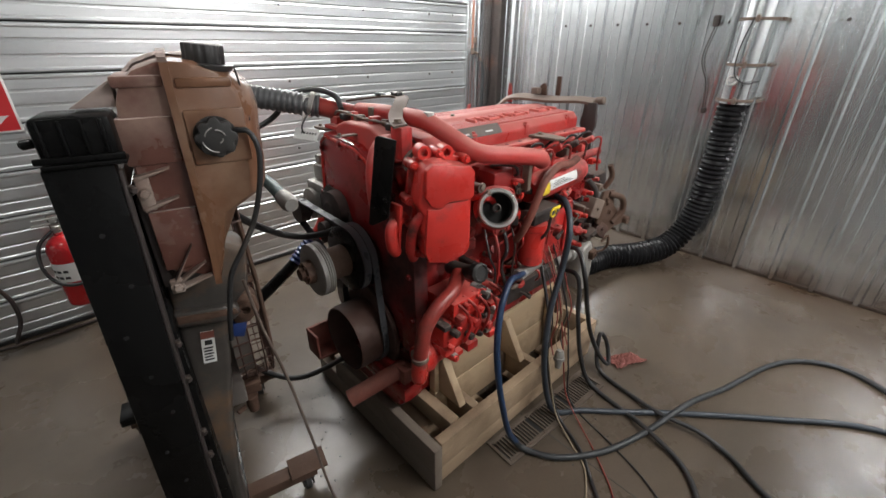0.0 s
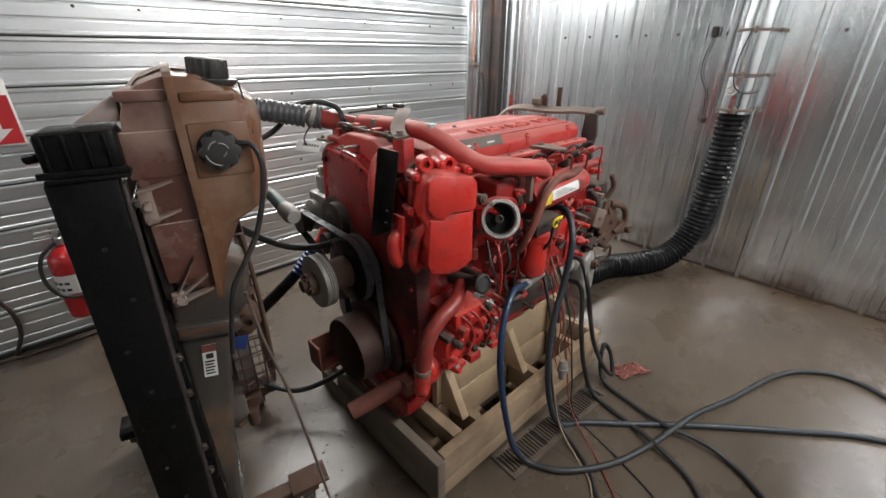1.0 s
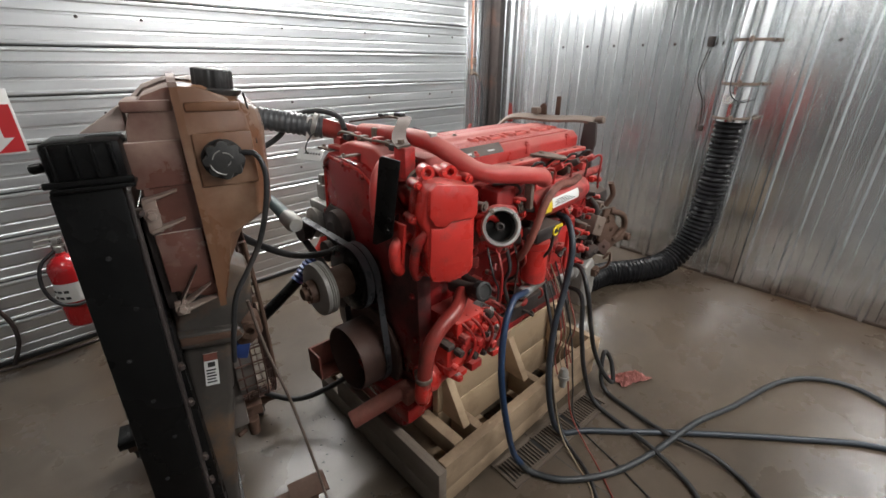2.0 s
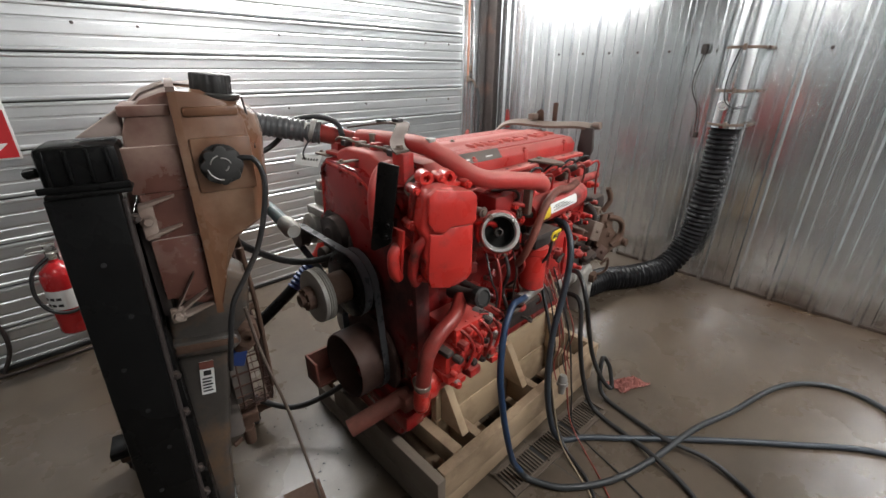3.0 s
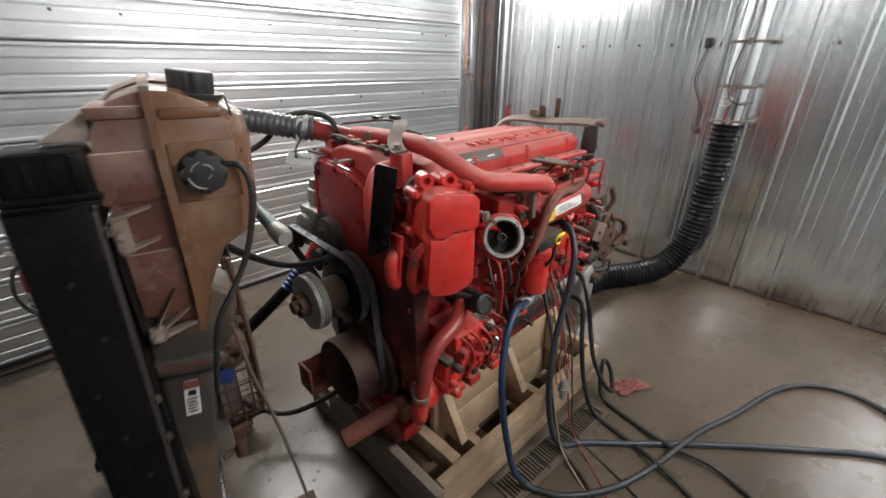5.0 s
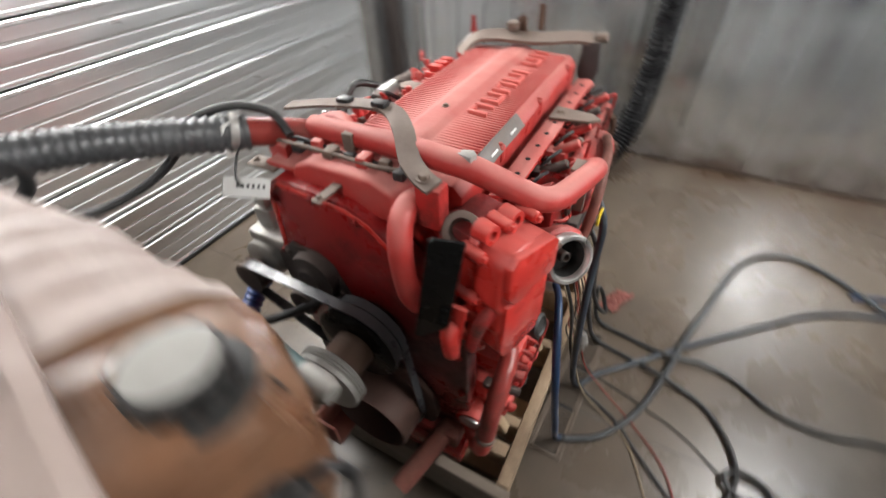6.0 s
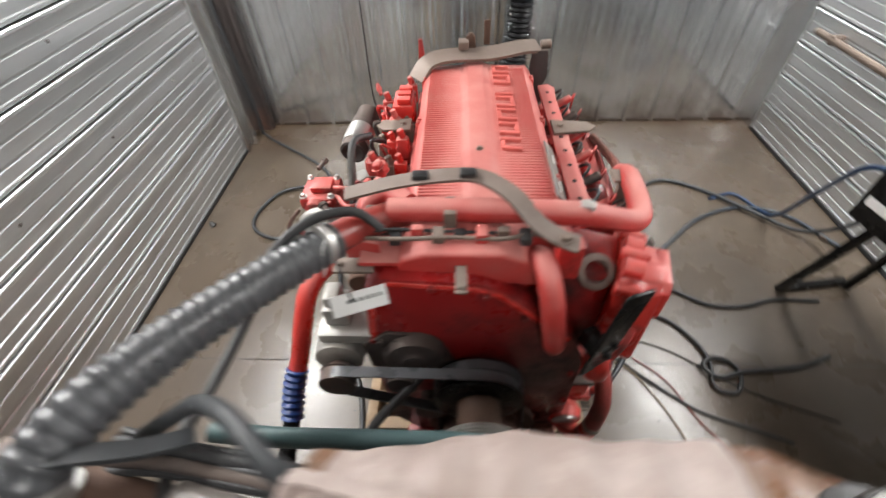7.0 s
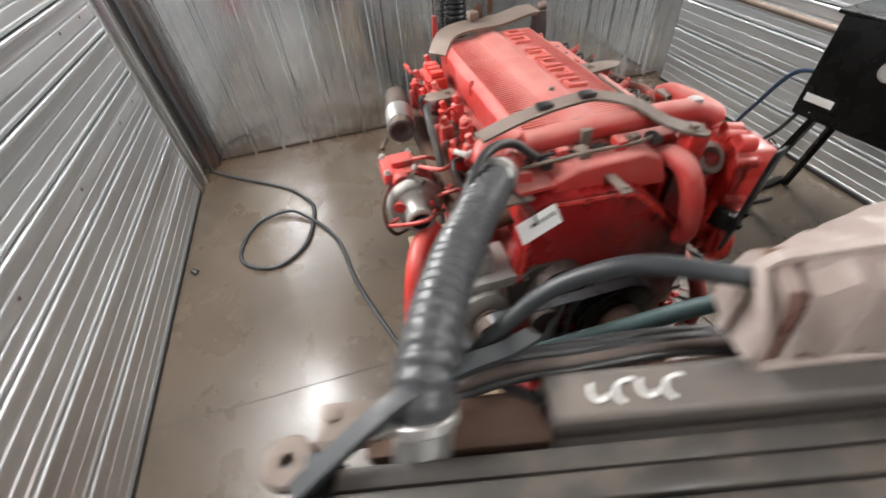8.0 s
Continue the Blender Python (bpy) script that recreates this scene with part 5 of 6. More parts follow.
R("shroud_ring", "shroud", lambda b: lathe(b, (0.128, 0.55, 0.90), (0.4, 0.55, 0.90), [(0, 0.33), (0.03, 0.32), (0.05, 0.32), (0.05, 0.31), (0.01, 0.31), (0.01, 0.1), (0.01, 0)], 64), "", shroud)
for k in range(4):
    cy = 0.685 + 0.034 * k
    arc = [Vector((0.097 + 0.006 * (k % 2) + 0.017 * math.cos(a), cy + 0.017 * math.sin(a) + 0.004 * a, 1.4195 - 0.07 * 0.017 * math.cos(a))) for a in [-0.4 + 3.3 * j / 9 + 1.4 * (k % 2) for j in range(10)]]
    R("chalk_mark", "white", lambda b: sweep(b, arc, 0, 4, (0.0065, 0.0012)), "white chalk stroke", shroud)


def guard_ring(b, r):
    sweep(b, [Vector((0.228 + 0.02 * (1 - r / 0.355), 0.55 + r * math.cos(a), 0.92 + r * math.sin(a))) for a in [k * math.pi / 32 for k in range(65)]], 0.0025, 6)


def guard_spoke(b, a):
    sweep(b, [Vector((0.238, 0.55 + 0.13 * math.cos(a), 0.92 + 0.13 * math.sin(a))), Vector((0.226, 0.55 + 0.355 * math.cos(a), 0.92 + 0.355 * math.sin(a))), Vector((0.13, 0.55 + 0.362 * math.cos(a), 0.92 + 0.362 * math.sin(a)))], 0.003, 6)


fan_guard = R("fan_guard", "rust_dark", lambda b: guard_ring(b, 0.357), "rusty black wire fan guard")
for r in (0.14, 0.17, 0.20, 0.23, 0.26, 0.285, 0.31, 0.335):
    R("wire_ring", "rust_dark", lambda b: guard_ring(b, r), "", fan_guard)
for k in range(44):
    R("wire_spoke", "rust_dark", lambda b: guard_spoke(b, k * math.pi / 22), "", fan_guard)
for x in (0.145, 0.175, 0.205):
    R("wire_hoop", "rust_dark", lambda b: sweep(b, [Vector((x, 0.55 + 0.361 * math.cos(a), 0.92 + 0.361 * math.sin(a))) for a in [k * math.pi / 32 for k in range(65)]], 0.0025, 6), "", fan_guard)
R("guard_bracket", "rust", lambda b: (box(b, (0.10, 0.40, 0.50), (0.18, 0.412, 0.575), 0.003), box(b, (0.10, 0.36, 0.565), (0.18, 0.412, 0.577), 0.003), cyl(b, (0.14, 0.395, 0.50), (0.14, 0.395, 0.43), 0.022, 0.018, 16), bolt(b, (0.12, 0.40, 0.54), (0, -1, 0), 0.009, 0.010), cyl(b, (0.115, 0.40, 0.455), (0.085, 0.385, 0.45), 0.009, None, 10)), "rust-orange bracket with a drain fitting")
# side tank pipe with warning label
pipe = R("side_tank", "sidetank", lambda b: (prism(b, [(0.040, 1.26), (0.125, 1.26), (0.215, 1.20), (0.200, 1.10), (0.160, 1.055), (0.135, 1.00), (0.122, 0.90), (0.088, 0.70), (0.066, 0.50), (0.050, 0.17), (0.0, 0.17), (0.012, 0.60), (0.030, 1.0)], "y", 0.088, 0.21, 0.016, None, 4), prism(b, [(0.034, 1.09), (0.165, 1.072), (0.172, 1.048), (0.152, 1.030), (0.032, 1.050)], "y", 0.068, 0.12, 0.008, None, 3)), "dark grimy plastic side tank")
R("rust_ledge", "rust", lambda b: prism(b, [(0.040, 1.082), (0.160, 1.066), (0.166, 1.050), (0.040, 1.062)], "y", 0.0645, 0.0685, 0.001), "rust-orange crust along the ledge", pipe)
R("tank_stud", "silver", lambda b: cyl(b, (0.052, 0.088, 1.155), (0.072, 0.062, 1.160), 0.005, None, 10), "bare metal stud", pipe)
lab = Matrix.Translation((0.082, 0.0855, 0.966)) @ Matrix.Rotation(radians(7), 4, "Y") @ Matrix.Scale(0.62, 4)
R("warning_label", "white", lambda b: box(b, (-0.024, -0.001, -0.075), (0.024, 0.001, 0.075), 0, lab), "white warning label", pipe)
R("label_band", "rust_red", lambda b: box(b, (-0.024, -0.0022, 0.042), (0.024, -0.0012, 0.075), 0, lab), "", pipe)
for k in range(5):
    R("print_bar", "ink", lambda b: box(b, (-0.018, -0.0022, -0.062 + 0.014 * k), (0.016 - 0.004 * (k % 2), -0.0012, -0.055 + 0.014 * k), 0, lab), "", pipe)
R("label_picture", "ink", lambda b: box(b, (-0.012, -0.0022, 0.012), (0.014, -0.0012, 0.034), 0, lab), "", pipe)
R("elbow_ear", "rust", lambda b: (prism(b, [(0.150, 1.00), (0.185, 0.995), (0.215, 1.02), (0.212, 1.07), (0.175, 1.09), (0.145, 1.06)], "y", 0.095, 0.15, 0.010), lathe(b, (0.182, 0.094, 1.042), (0.182, 0.0, 1.042), [(0, 0.024), (0.012, 0.022), (0.012, 0.011), (-0.01, 0.010), (-0.01, 0)], 18)), "rusty lug with a bolt hole")
R("blue_clip", "bluepaint", lambda b: prism(b, [(0.135, 1.005), (0.180, 1.000), (0.165, 0.955), (0.140, 0.965)], "y", 0.098, 0.13, 0.004), "blue paint-marked clip")
R("guard_stay", "rust", lambda b: (tube(b, [(0.215, 0.16, 1.25), (0.225, 0.165, 1.05), (0.228, 0.19, 0.80)], 0.006), box(b, (0.15, 0.16, 1.075), (0.228, 0.17, 1.095), 0.003)), "rusty guard stay")

# stand with casters
stand = R("stand_beam", "rust", lambda b: box(b, (-0.22, 0.29, 0.075), (0.30, 0.35, 0.125), 0.006), "rusty steel cross beam")
R("stand_beam", "rust", lambda b: box(b, (-0.36, 0.93, 0.075), (0.22, 0.99, 0.125), 0.006), "rusty steel cross beam")
R("stand_rail", "black", lambda b: (box(b, (-0.05, -0.01, 0.128), (0.05, 1.19, 0.165), 0.004), box(b, (-0.38, 0.90, 0.127), (-0.22, 1.02, 0.165), 0.004)), "black stand rail")
R("end_plate", "rust", lambda b: box(b, (0.20, 0.27, 0.126), (0.34, 0.37, 0.134), 0.002), "rust-orange end plate")
R("end_plate", "rust", lambda b: box(b, (0.15, 0.88, 0.126), (0.26, 0.97, 0.17), 0.003), "rust-orange end plate")
for x, y in ((-0.18, 0.32), (0.26, 0.32), (-0.32, 0.96), (0.18, 0.96)):
    c = R("caster", "iron", lambda b: (box(b, (x - 0.022, y - 0.025, 0.03), (x - 0.016, y + 0.025, 0.075), 0.002), box(b, (x + 0.016, y - 0.025, 0.03), (x + 0.022, y + 0.025, 0.075), 0.002), box(b, (x - 0.025, y - 0.03, 0.068), (x + 0.025, y + 0.03, 0.076), 0.002)))
    R("wheel", "rubber", lambda b: lathe(b, (x - 0.014, y, 0.034), (x + 0.5, y, 0.034), [(0, 0), (0, 0.012), (0.002, 0.031), (0.005, 0.034), (0.023, 0.034), (0.026, 0.031), (0.028, 0.012), (0.028, 0)], 22), "", c)

# hoses and wires lying along the top of the shroud
for k in range(5):
    R("top_hose", ("rubber", "iron", "rubber", "rubber", "rubber")[k], lambda b: tube(b, [(0.150 + 0.010 * k, 0.50, 1.385 + 0.008 * (k % 2)), (0.158 + 0.008 * k, 0.66, 1.40 + 0.006 * (k % 3)), (0.150 + 0.010 * k, 0.80, 1.395), (0.142 + 0.010 * k, 0.92, 1.39 + 0.01 * (k % 2)), (0.12 + 0.016 * k, 1.03, 1.37)], 0.008 + 0.003 * (k % 2), 12), "black hose along the shroud")
R("flat_hose", "cable", lambda b: sweep(b, smooth_path([(0.192, 0.87, 1.43), (0.150, 0.92, 1.462), (0.120, 0.98, 1.485), (0.082, 1.06, 1.492), (0.045, 1.13, 1.462), (0.005, 1.20, 1.425)], 0.02), 0, 4, (0.026, 0.012)), "grey flat strap over the hose")
R("overflow_hose", "cable", lambda b: tube(b, [(0.145, 0.615, 1.572), (0.153, 0.665, 1.584), (0.194, 0.752, 1.567), (0.214, 0.835, 1.515), (0.208, 0.90, 1.455), (0.175, 0.97, 1.405)], 0.013, 14), "dusty grey overflow hose arching over the shroud")
R("teal_pipe", "teal", lambda b: tube(b, [(0.242, 0.965, 1.25), (0.264, 0.826, 1.25), (0.308, 0.613, 1.25), (0.337, 0.457, 1.25), (0.347, 0.280, 1.25)], 0.019, 16), "dull teal coolant hose")
R("pipe_end", "alu", lambda b: lathe(b, (0.347, 0.285, 1.25), (0.357, 0.20, 1.245), [(0, 0), (0, 0.023), (0.05, 0.025), (0.07, 0.018), (0.07, 0)], 18), "dusty grey pipe end")
R("corner_bracket", "dustmetal", lambda b: (lathe(b, (0.045, 1.215, 1.40), (0.045, 1.215, 1.6), [(0, 0.010), (0, 0.032), (0.008, 0.034), (0.022, 0.034), (0.026, 0.030), (0.026, 0.010)], 20), box(b, (0.02, 1.17, 1.39), (0.075, 1.22, 1.405), 0.004)), "pale metal corner bracket")
R("corner_bolts", "dustmetal", lambda b: (bolt(b, (0.09, 1.13, 1.40), (0, 0, 1), 0.012, 0.014), bolt(b, (0.11, 1.17, 1.39), (0, 0, 1), 0.012, 0.014), box(b, (0.07, 1.10, 1.37), (0.13, 1.19, 1.40), 0.004)))
R("hose_stub", "silver", lambda b: tube(b, [(0.092, 1.035, 1.43), (0.06, 1.045, 1.395), (0.03, 1.05, 1.37), (0.0, 1.05, 1.36)], 0.040, 20), "bare metal hose stub")

# expansion tank
tank = thing("expansion_tank", (0.36, 1.35, 1.2), "brown stained plastic expansion tank bolted to the radiator", "coolant tank")


def lerp(table, y):
    for (a, p), (b, q) in zip(table, table[1:]):
        if y <= b:
            t = max(0.0, (y - a) / (b - a))
            t = t * t * (3 - 2 * t)
            return p + (q - p) * t
    return table[-1][1]


REAR = [(0.035, 0.262), (0.08, 0.290), (0.15, 0.305), (0.36, 0.268), (0.64, 0.195)]
DEEP = [(0.035, 0.0), (0.20, 0.0), (0.30, 1.0), (0.70, 1.0)]


def section(y, half):
    """The outline of one half of the tank at y, from the seam at the top round to the seam below."""
    d, r = lerp(DEEP, y), lerp(REAR, y)
    wave = 0.0085 * math.sin(2 * math.pi * (y - 0.05) / 0.069) if y > 0.15 else 0.0
    fx = 0.036 * d
    end = 1.0 - 0.02 * max(0, (0.06 - y) / 0.025)
    top = 1.622 - 0.012 * max(0, (y - 0.35) / 0.3)
    s = 0.146
    if half == "rear":
        pts = [(s, top - 0.004), (s + (r - s) * 0.35, top - 0.008 + wave), (s + (r - s) * 0.72, top - 0.026 + wave), (r - 0.006, top - 0.058 + wave * 0.6), (r, top - 0.10), (r - 0.004, 1.475 + 0.03 * d), (r - 0.006, 1.40 + 0.09 * d)]
        low = [(r - 0.012, 1.352), (r - 0.075, 1.315), (0.168, 1.23), (0.150, 1.170)]
        high = [(r - 0.02, 1.485), (r - 0.05, 1.475), (0.17, 1.470), (s, 1.470)]
    else:
        pts = [(s, top - 0.004), (0.128 + fx * 0.2, top - 0.008 + wave), (0.095 + fx * 0.4, top - 0.020 + wave), (0.070 + fx * 0.8 - wave * 0.7, top - 0.045 + wave * 0.5), (0.058 + fx - wave, top - 0.075), (0.052 + fx - wave, 1.50), (0.054 + fx, 1.40 + 0.085 * d)]
        low = [(0.058, 1.345), (0.060, 1.26), (0.068, 1.205), (0.150, 1.170)]
        high = [(0.096, 1.474), (0.11, 1.470), (0.13, 1.470), (s, 1.470)]
    pts = pts + [(a[0] + (c[0] - a[0]) * d, a[1] + (c[1] - a[1]) * d) for a, c in zip(low, high)]
    cx, cz = 0.158, 1.42
    return [(cx + (x - cx) * end, cz + (z - cz) * end) for x, z in pts]


def tank_half(b, half):
    ys = [0.035, 0.038, 0.045, 0.06] + [0.06 + k * 0.0117 for k in range(1, 50)]
    ys = [y for y in ys if y < 0.605] + [0.606, 0.616, 0.620]
    rings = []
    for y in ys:
        sc = 1.0 if 0.037 < y < 0.612 else 0.965
        rings.append([b.verts.new((0.158 + (x - 0.158) * sc, y, 1.45 + (z - 1.45) * sc)) for x, z in section(y, half)])
    n = len(rings[0])
    for a, c in zip(rings, rings[1:]):
        for k in range(n - 1):
            b.faces.new((a[k], a[k + 1], c[k + 1], c[k]))
    for ring in (rings[0], rings[-1]):
        b.faces.new(ring)
    bmesh.ops.recalc_face_normals(b, faces=b.faces[:])


rear_half = R("rear_half", "tank", lambda b: tank_half(b, "rear"), "tan-brown tank half with fill stains", tank)
front_half = R("front_half", "tank_front", lambda b: tank_half(b, "front"), "maroon-brown dusty tank half", tank)


def top_dust(b):
    """The dust that lies on the ribbed top, a thin skin."""
    ys = [0.06 + k * 0.0117 for k in range(11, 47)]
    rows = []
    for y in ys:
        f, r = section(y, "front"), section(y, "rear")
        rows.append([b.verts.new((x - 0.003, y, z + 0.003)) for x, z in (f[8], f[7], f[6], f[5], f[4], f[3], f[2], f[1], (0.139, f[0][1] + 0.001))] + [b.verts.new((x + 0.001, y, z + 0.0035)) for x, z in ((0.153, r[0][1] + 0.001), r[1], r[2], r[3])])
    for a, c in zip(rows, rows[1:]):
        for k in range(len(a) - 1):
            b.faces.new((a[k], c[k], c[k + 1], a[k + 1]))
    f, r = section(0.62, "front"), section(0.62, "rear")
    b.faces.new([b.verts.new((0.158 + (x - 0.158) * 0.97, 0.6225, 1.45 + (z - 1.45) * 0.97)) for x, z in r + f[::-1][1:-1]])
    bmesh.ops.recalc_face_normals(b, faces=b.faces[:])


R("dust_layer", "tank_top", top_dust, "pale pinkish dust on the ribbed top", tank)
R("seam", "tank", lambda b: (sweep(b, smooth_path([(0.142, 0.030, 1.165), (0.146, 0.026, 1.30), (0.146, 0.026, 1.55), (0.146, 0.029, 1.612)], 0.02), 0, 4, (0.019, 0.013))), "raised moulded seam", tank)
R("seam", "tank_top", lambda b: (sweep(b, smooth_path([(0.146, 0.031, 1.616), (0.146, 0.06, 1.626), (0.146, 0.20, 1.627), (0.146, 0.45, 1.622), (0.146, 0.59, 1.614), (0.146, 0.628, 1.602), (0.146, 0.632, 1.54), (0.146, 0.626, 1.475)], 0.02), 0, 4, (0.014, 0.012))), "raised moulded seam", tank)
R("seam", "tank_top", lambda b: (sweep(b, smooth_path([(0.146, 0.632, 1.598), (0.112, 0.640, 1.575), (0.086, 0.640, 1.530), (0.082, 0.628, 1.490), (0.088, 0.58, 1.476), (0.090, 0.45, 1.474), (0.084, 0.30, 1.474)], 0.015), 0.0075, 10)), "raised moulded rim", tank)
for x0, x1, z0, z1 in ((0.060, 0.138, 1.572, 1.592), (0.048, 0.138, 1.436, 1.522), (0.054, 0.138, 1.215, 1.345)):
    R("moulded_panel", "tank_front", lambda b: box(b, (x0, 0.0305, z0), (x1, 0.16, z1), 0.0045), "", front_half)
for x0, x1, z0, z1 in ((0.156, 0.250, 1.568, 1.586), (0.156, 0.262, 1.425, 1.530)):
    R("moulded_panel", "tank", lambda b: box(b, (x0, 0.0305, z0), (x1, 0.09, z1), 0.0045), "", rear_half)


def fin(b, p, q, w=0.0045):
    """A thin tapering web that stands out of the end of the tank."""
    prism(b, [(p[0], p[1] - w), (q[0], q[1] - 0.001), (q[0], q[1] + 0.001), (p[0], p[1] + w)], "y", 0.016, 0.040, 0.001)


R("tank_foot", "tank_foot", lambda b: (fin(b, (0.064, 1.188), (0.112, 1.268)), fin(b, (0.064, 1.182), (0.128, 1.224)), fin(b, (0.062, 1.172), (0.134, 1.190)), box(b, (0.054, 0.018, 1.165), (0.078, 0.030, 1.198), 0.003), bolt(b, (0.067, 0.018, 1.181), (0, -1, 0), 0.009, 0.010)), "webbed mounting foot with bolt", tank)
R("tank_foot", "tank_foot", lambda b: (fin(b, (0.052, 1.415), (0.112, 1.430)), fin(b, (0.054, 1.355), (0.114, 1.372)), box(b, (0.050, 0.020, 1.352), (0.074, 0.030, 1.418), 0.003), bolt(b, (0.062, 0.020, 1.388), (0, -1, 0), 0.009, 0.010)), "webbed mounting foot with bolt", tank)
fill = R("filler_cap", "cap", lambda b: lathe(b, (0.215, 0.089, 1.597), (0.225, 0.085, 1.712), [(-0.02, 0.040), (0, 0.041), (0, 0.046), (0.006, 0.050), (0.010, 0.050), (0.012, 0.036)], 30), "black filler neck flange", tank)


def fluted(b, p, d, r, h, lobes, deep):
    f, _ = axis_frame(p, Vector(p) + Vector(d))
    out = []
    for k in range(lobes * 6):
        a = 2 * math.pi * k / (lobes * 6)
        q = r - deep * (0.5 - 0.5 * math.cos(a * lobes)) ** 2
        out.append((q * math.cos(a), q * math.sin(a)))
    prism(b, out, "z", 0, h, 0.0025, f)


R("cap_top", "cap", lambda b: fluted(b, (0.215, 0.089, 1.608), (0.01 / 0.115, -0.004 / 0.115, 1), 0.037, 0.034, 12, 0.003), "fluted black screw cap", fill)
R("cap_face", "alu", lambda b: lathe(b, (0.2181, 0.0878, 1.6420), (0.228, 0.084, 1.742), [(0, 0), (0.0008, 0.0), (0.0008, 0.031), (0, 0.032)], 28), "worn pale cap face", fill)
knob = R("pressure_cap", "cap", lambda b: (fluted(b, (0.203, 0.034, 1.478), (0, -1, 0.02), 0.038, 0.024, 8, 0.008), cyl(b, (0.203, 0.050, 1.478), (0.203, 0.030, 1.478), 0.042)), "black lobed pressure cap", tank)
for k in range(4):
    r = 0.010 + 0.0055 * k
    arc = [Vector((0.203 + r * math.cos(q), 0.0092, 1.478 + r * math.sin(q))) for q in [-1.2 + 1.5 * k + (1.1 + 0.25 * (k % 2)) * j / 6 for j in range(7)]]
    R("print_stroke", "alu", lambda b: sweep(b, arc, 0.0013, 6), "pale printed stroke", knob)
R("vent_hose", "rubber", lambda b: tube(b, [(0.225, 0.03, 1.485), (0.258, 0.020, 1.487), (0.273, 0.012, 1.45), (0.263, 0.010, 1.38), (0.238, 0.014, 1.30), (0.202, 0.016, 1.235), (0.168, 0.012, 1.18), (0.146, 0.02, 1.08), (0.135, 0.04, 1.0)], 0.0058, 12), "black vent hose", tank)
R("tie_wire", "rubber", lambda b: tube(b, [(0.262, 0.05, 1.60), (0.268, 0.06, 1.56), (0.272, 0.055, 1.50)], 0.002, 6))
for lo, hi in (((0.10, 0.36, 1.43), (0.17, 0.40, 1.472)), ((0.10, 0.54, 1.43), (0.17, 0.58, 1.472)), ((0.040, 0.045, 1.172), (0.060, 0.22, 1.37))):
    R("tank_mount", "iron", lambda b: box(b, lo, hi, 0.004), "dark tank bracket")

# ---------------------------------------------------------------- hoses between radiator and engine
bm = N()
ribbed(bm, [(0.985, 1.846, 1.413), (0.925, 1.888, 1.424), (0.88, 1.92, 1.434), (0.80, 1.976, 1.450), (0.68, 2.050, 1.472), (0.57, 2.108, 1.483), (0.505, 2.137, 1.468), (0.475, 2.150, 1.440)], 0.0425, 0.0215, 0.0024, 28)
hose = thing("radiator_hose", (0.73, 2.0, 1.4), "thick black corrugated rubber hose clamped between engine and radiator", "hose")
part("hose_body", bm, "rubber_shiny", hose)
for p, q in (((0.965, 1.859, 1.421), (0.950, 1.869, 1.427)), ((0.482, 2.149, 1.452), (0.472, 2.151, 1.440))):
    bm = N()
    cyl(bm, p, q, 0.0465, None, 28, 0.002)
    box(bm, (q[0] - 0.012, q[1] + 0.035, q[2] + 0.015), (q[0] + 0.012, q[1] + 0.06, q[2] + 0.03), 0.003)
    part("clamp", bm, "silver", hose, "shiny steel hose clamp")
bm = N()
tube(bm, [(1.02, 1.74, 1.41), (1.03, 1.80, 1.455), (0.98, 1.88, 1.475), (0.90, 1.95, 1.45), (0.86, 1.985, 1.38), (0.78, 2.02, 1.33), (0.66, 2.04, 1.32), (0.55, 2.03, 1.36), (0.46, 1.98, 1.395)], 0.011, 14)
solo("heater_hose", bm, "rubber", "black rubber heater hose looping over the outlet pipe", "hose")
bm = N()
tube(bm, [(0.95, 1.60, 1.0), (0.85, 1.72, 0.93), (0.75, 1.80, 0.93), (0.62, 1.80, 1.02), (0.50, 1.70, 1.15), (0.44, 1.50, 1.20)], 0.014, 14)
solo("bypass_hose", bm, "rubber", "black rubber bypass hose between engine and radiator", "hose")
bm = N()
tube(bm, [(0.92, 1.62, 0.36), (0.80, 1.75, 0.22), (0.68, 1.84, 0.17), (0.58, 1.93, 0.21), (0.52, 1.93, 0.30), (0.44, 1.90, 0.42)], 0.013, 14)
solo("drain_hose", bm, "rubber", "black drain hose hanging beside the skid", "hose")
bm = N()
tube(bm, [(0.385, 1.17, 1.14), (0.40, 1.165, 1.0), (0.435, 1.16, 0.80), (0.465, 1.15, 0.55), (0.49, 1.14, 0.30), (0.52, 1.10, 0.06), (0.53, 1.03, 0.008), (0.52, 0.85, 0.008)], 0.0042, 10)
solo("thin_cable", bm, "strap", "thin dusty cable hanging from the tank to the floor", "cable")

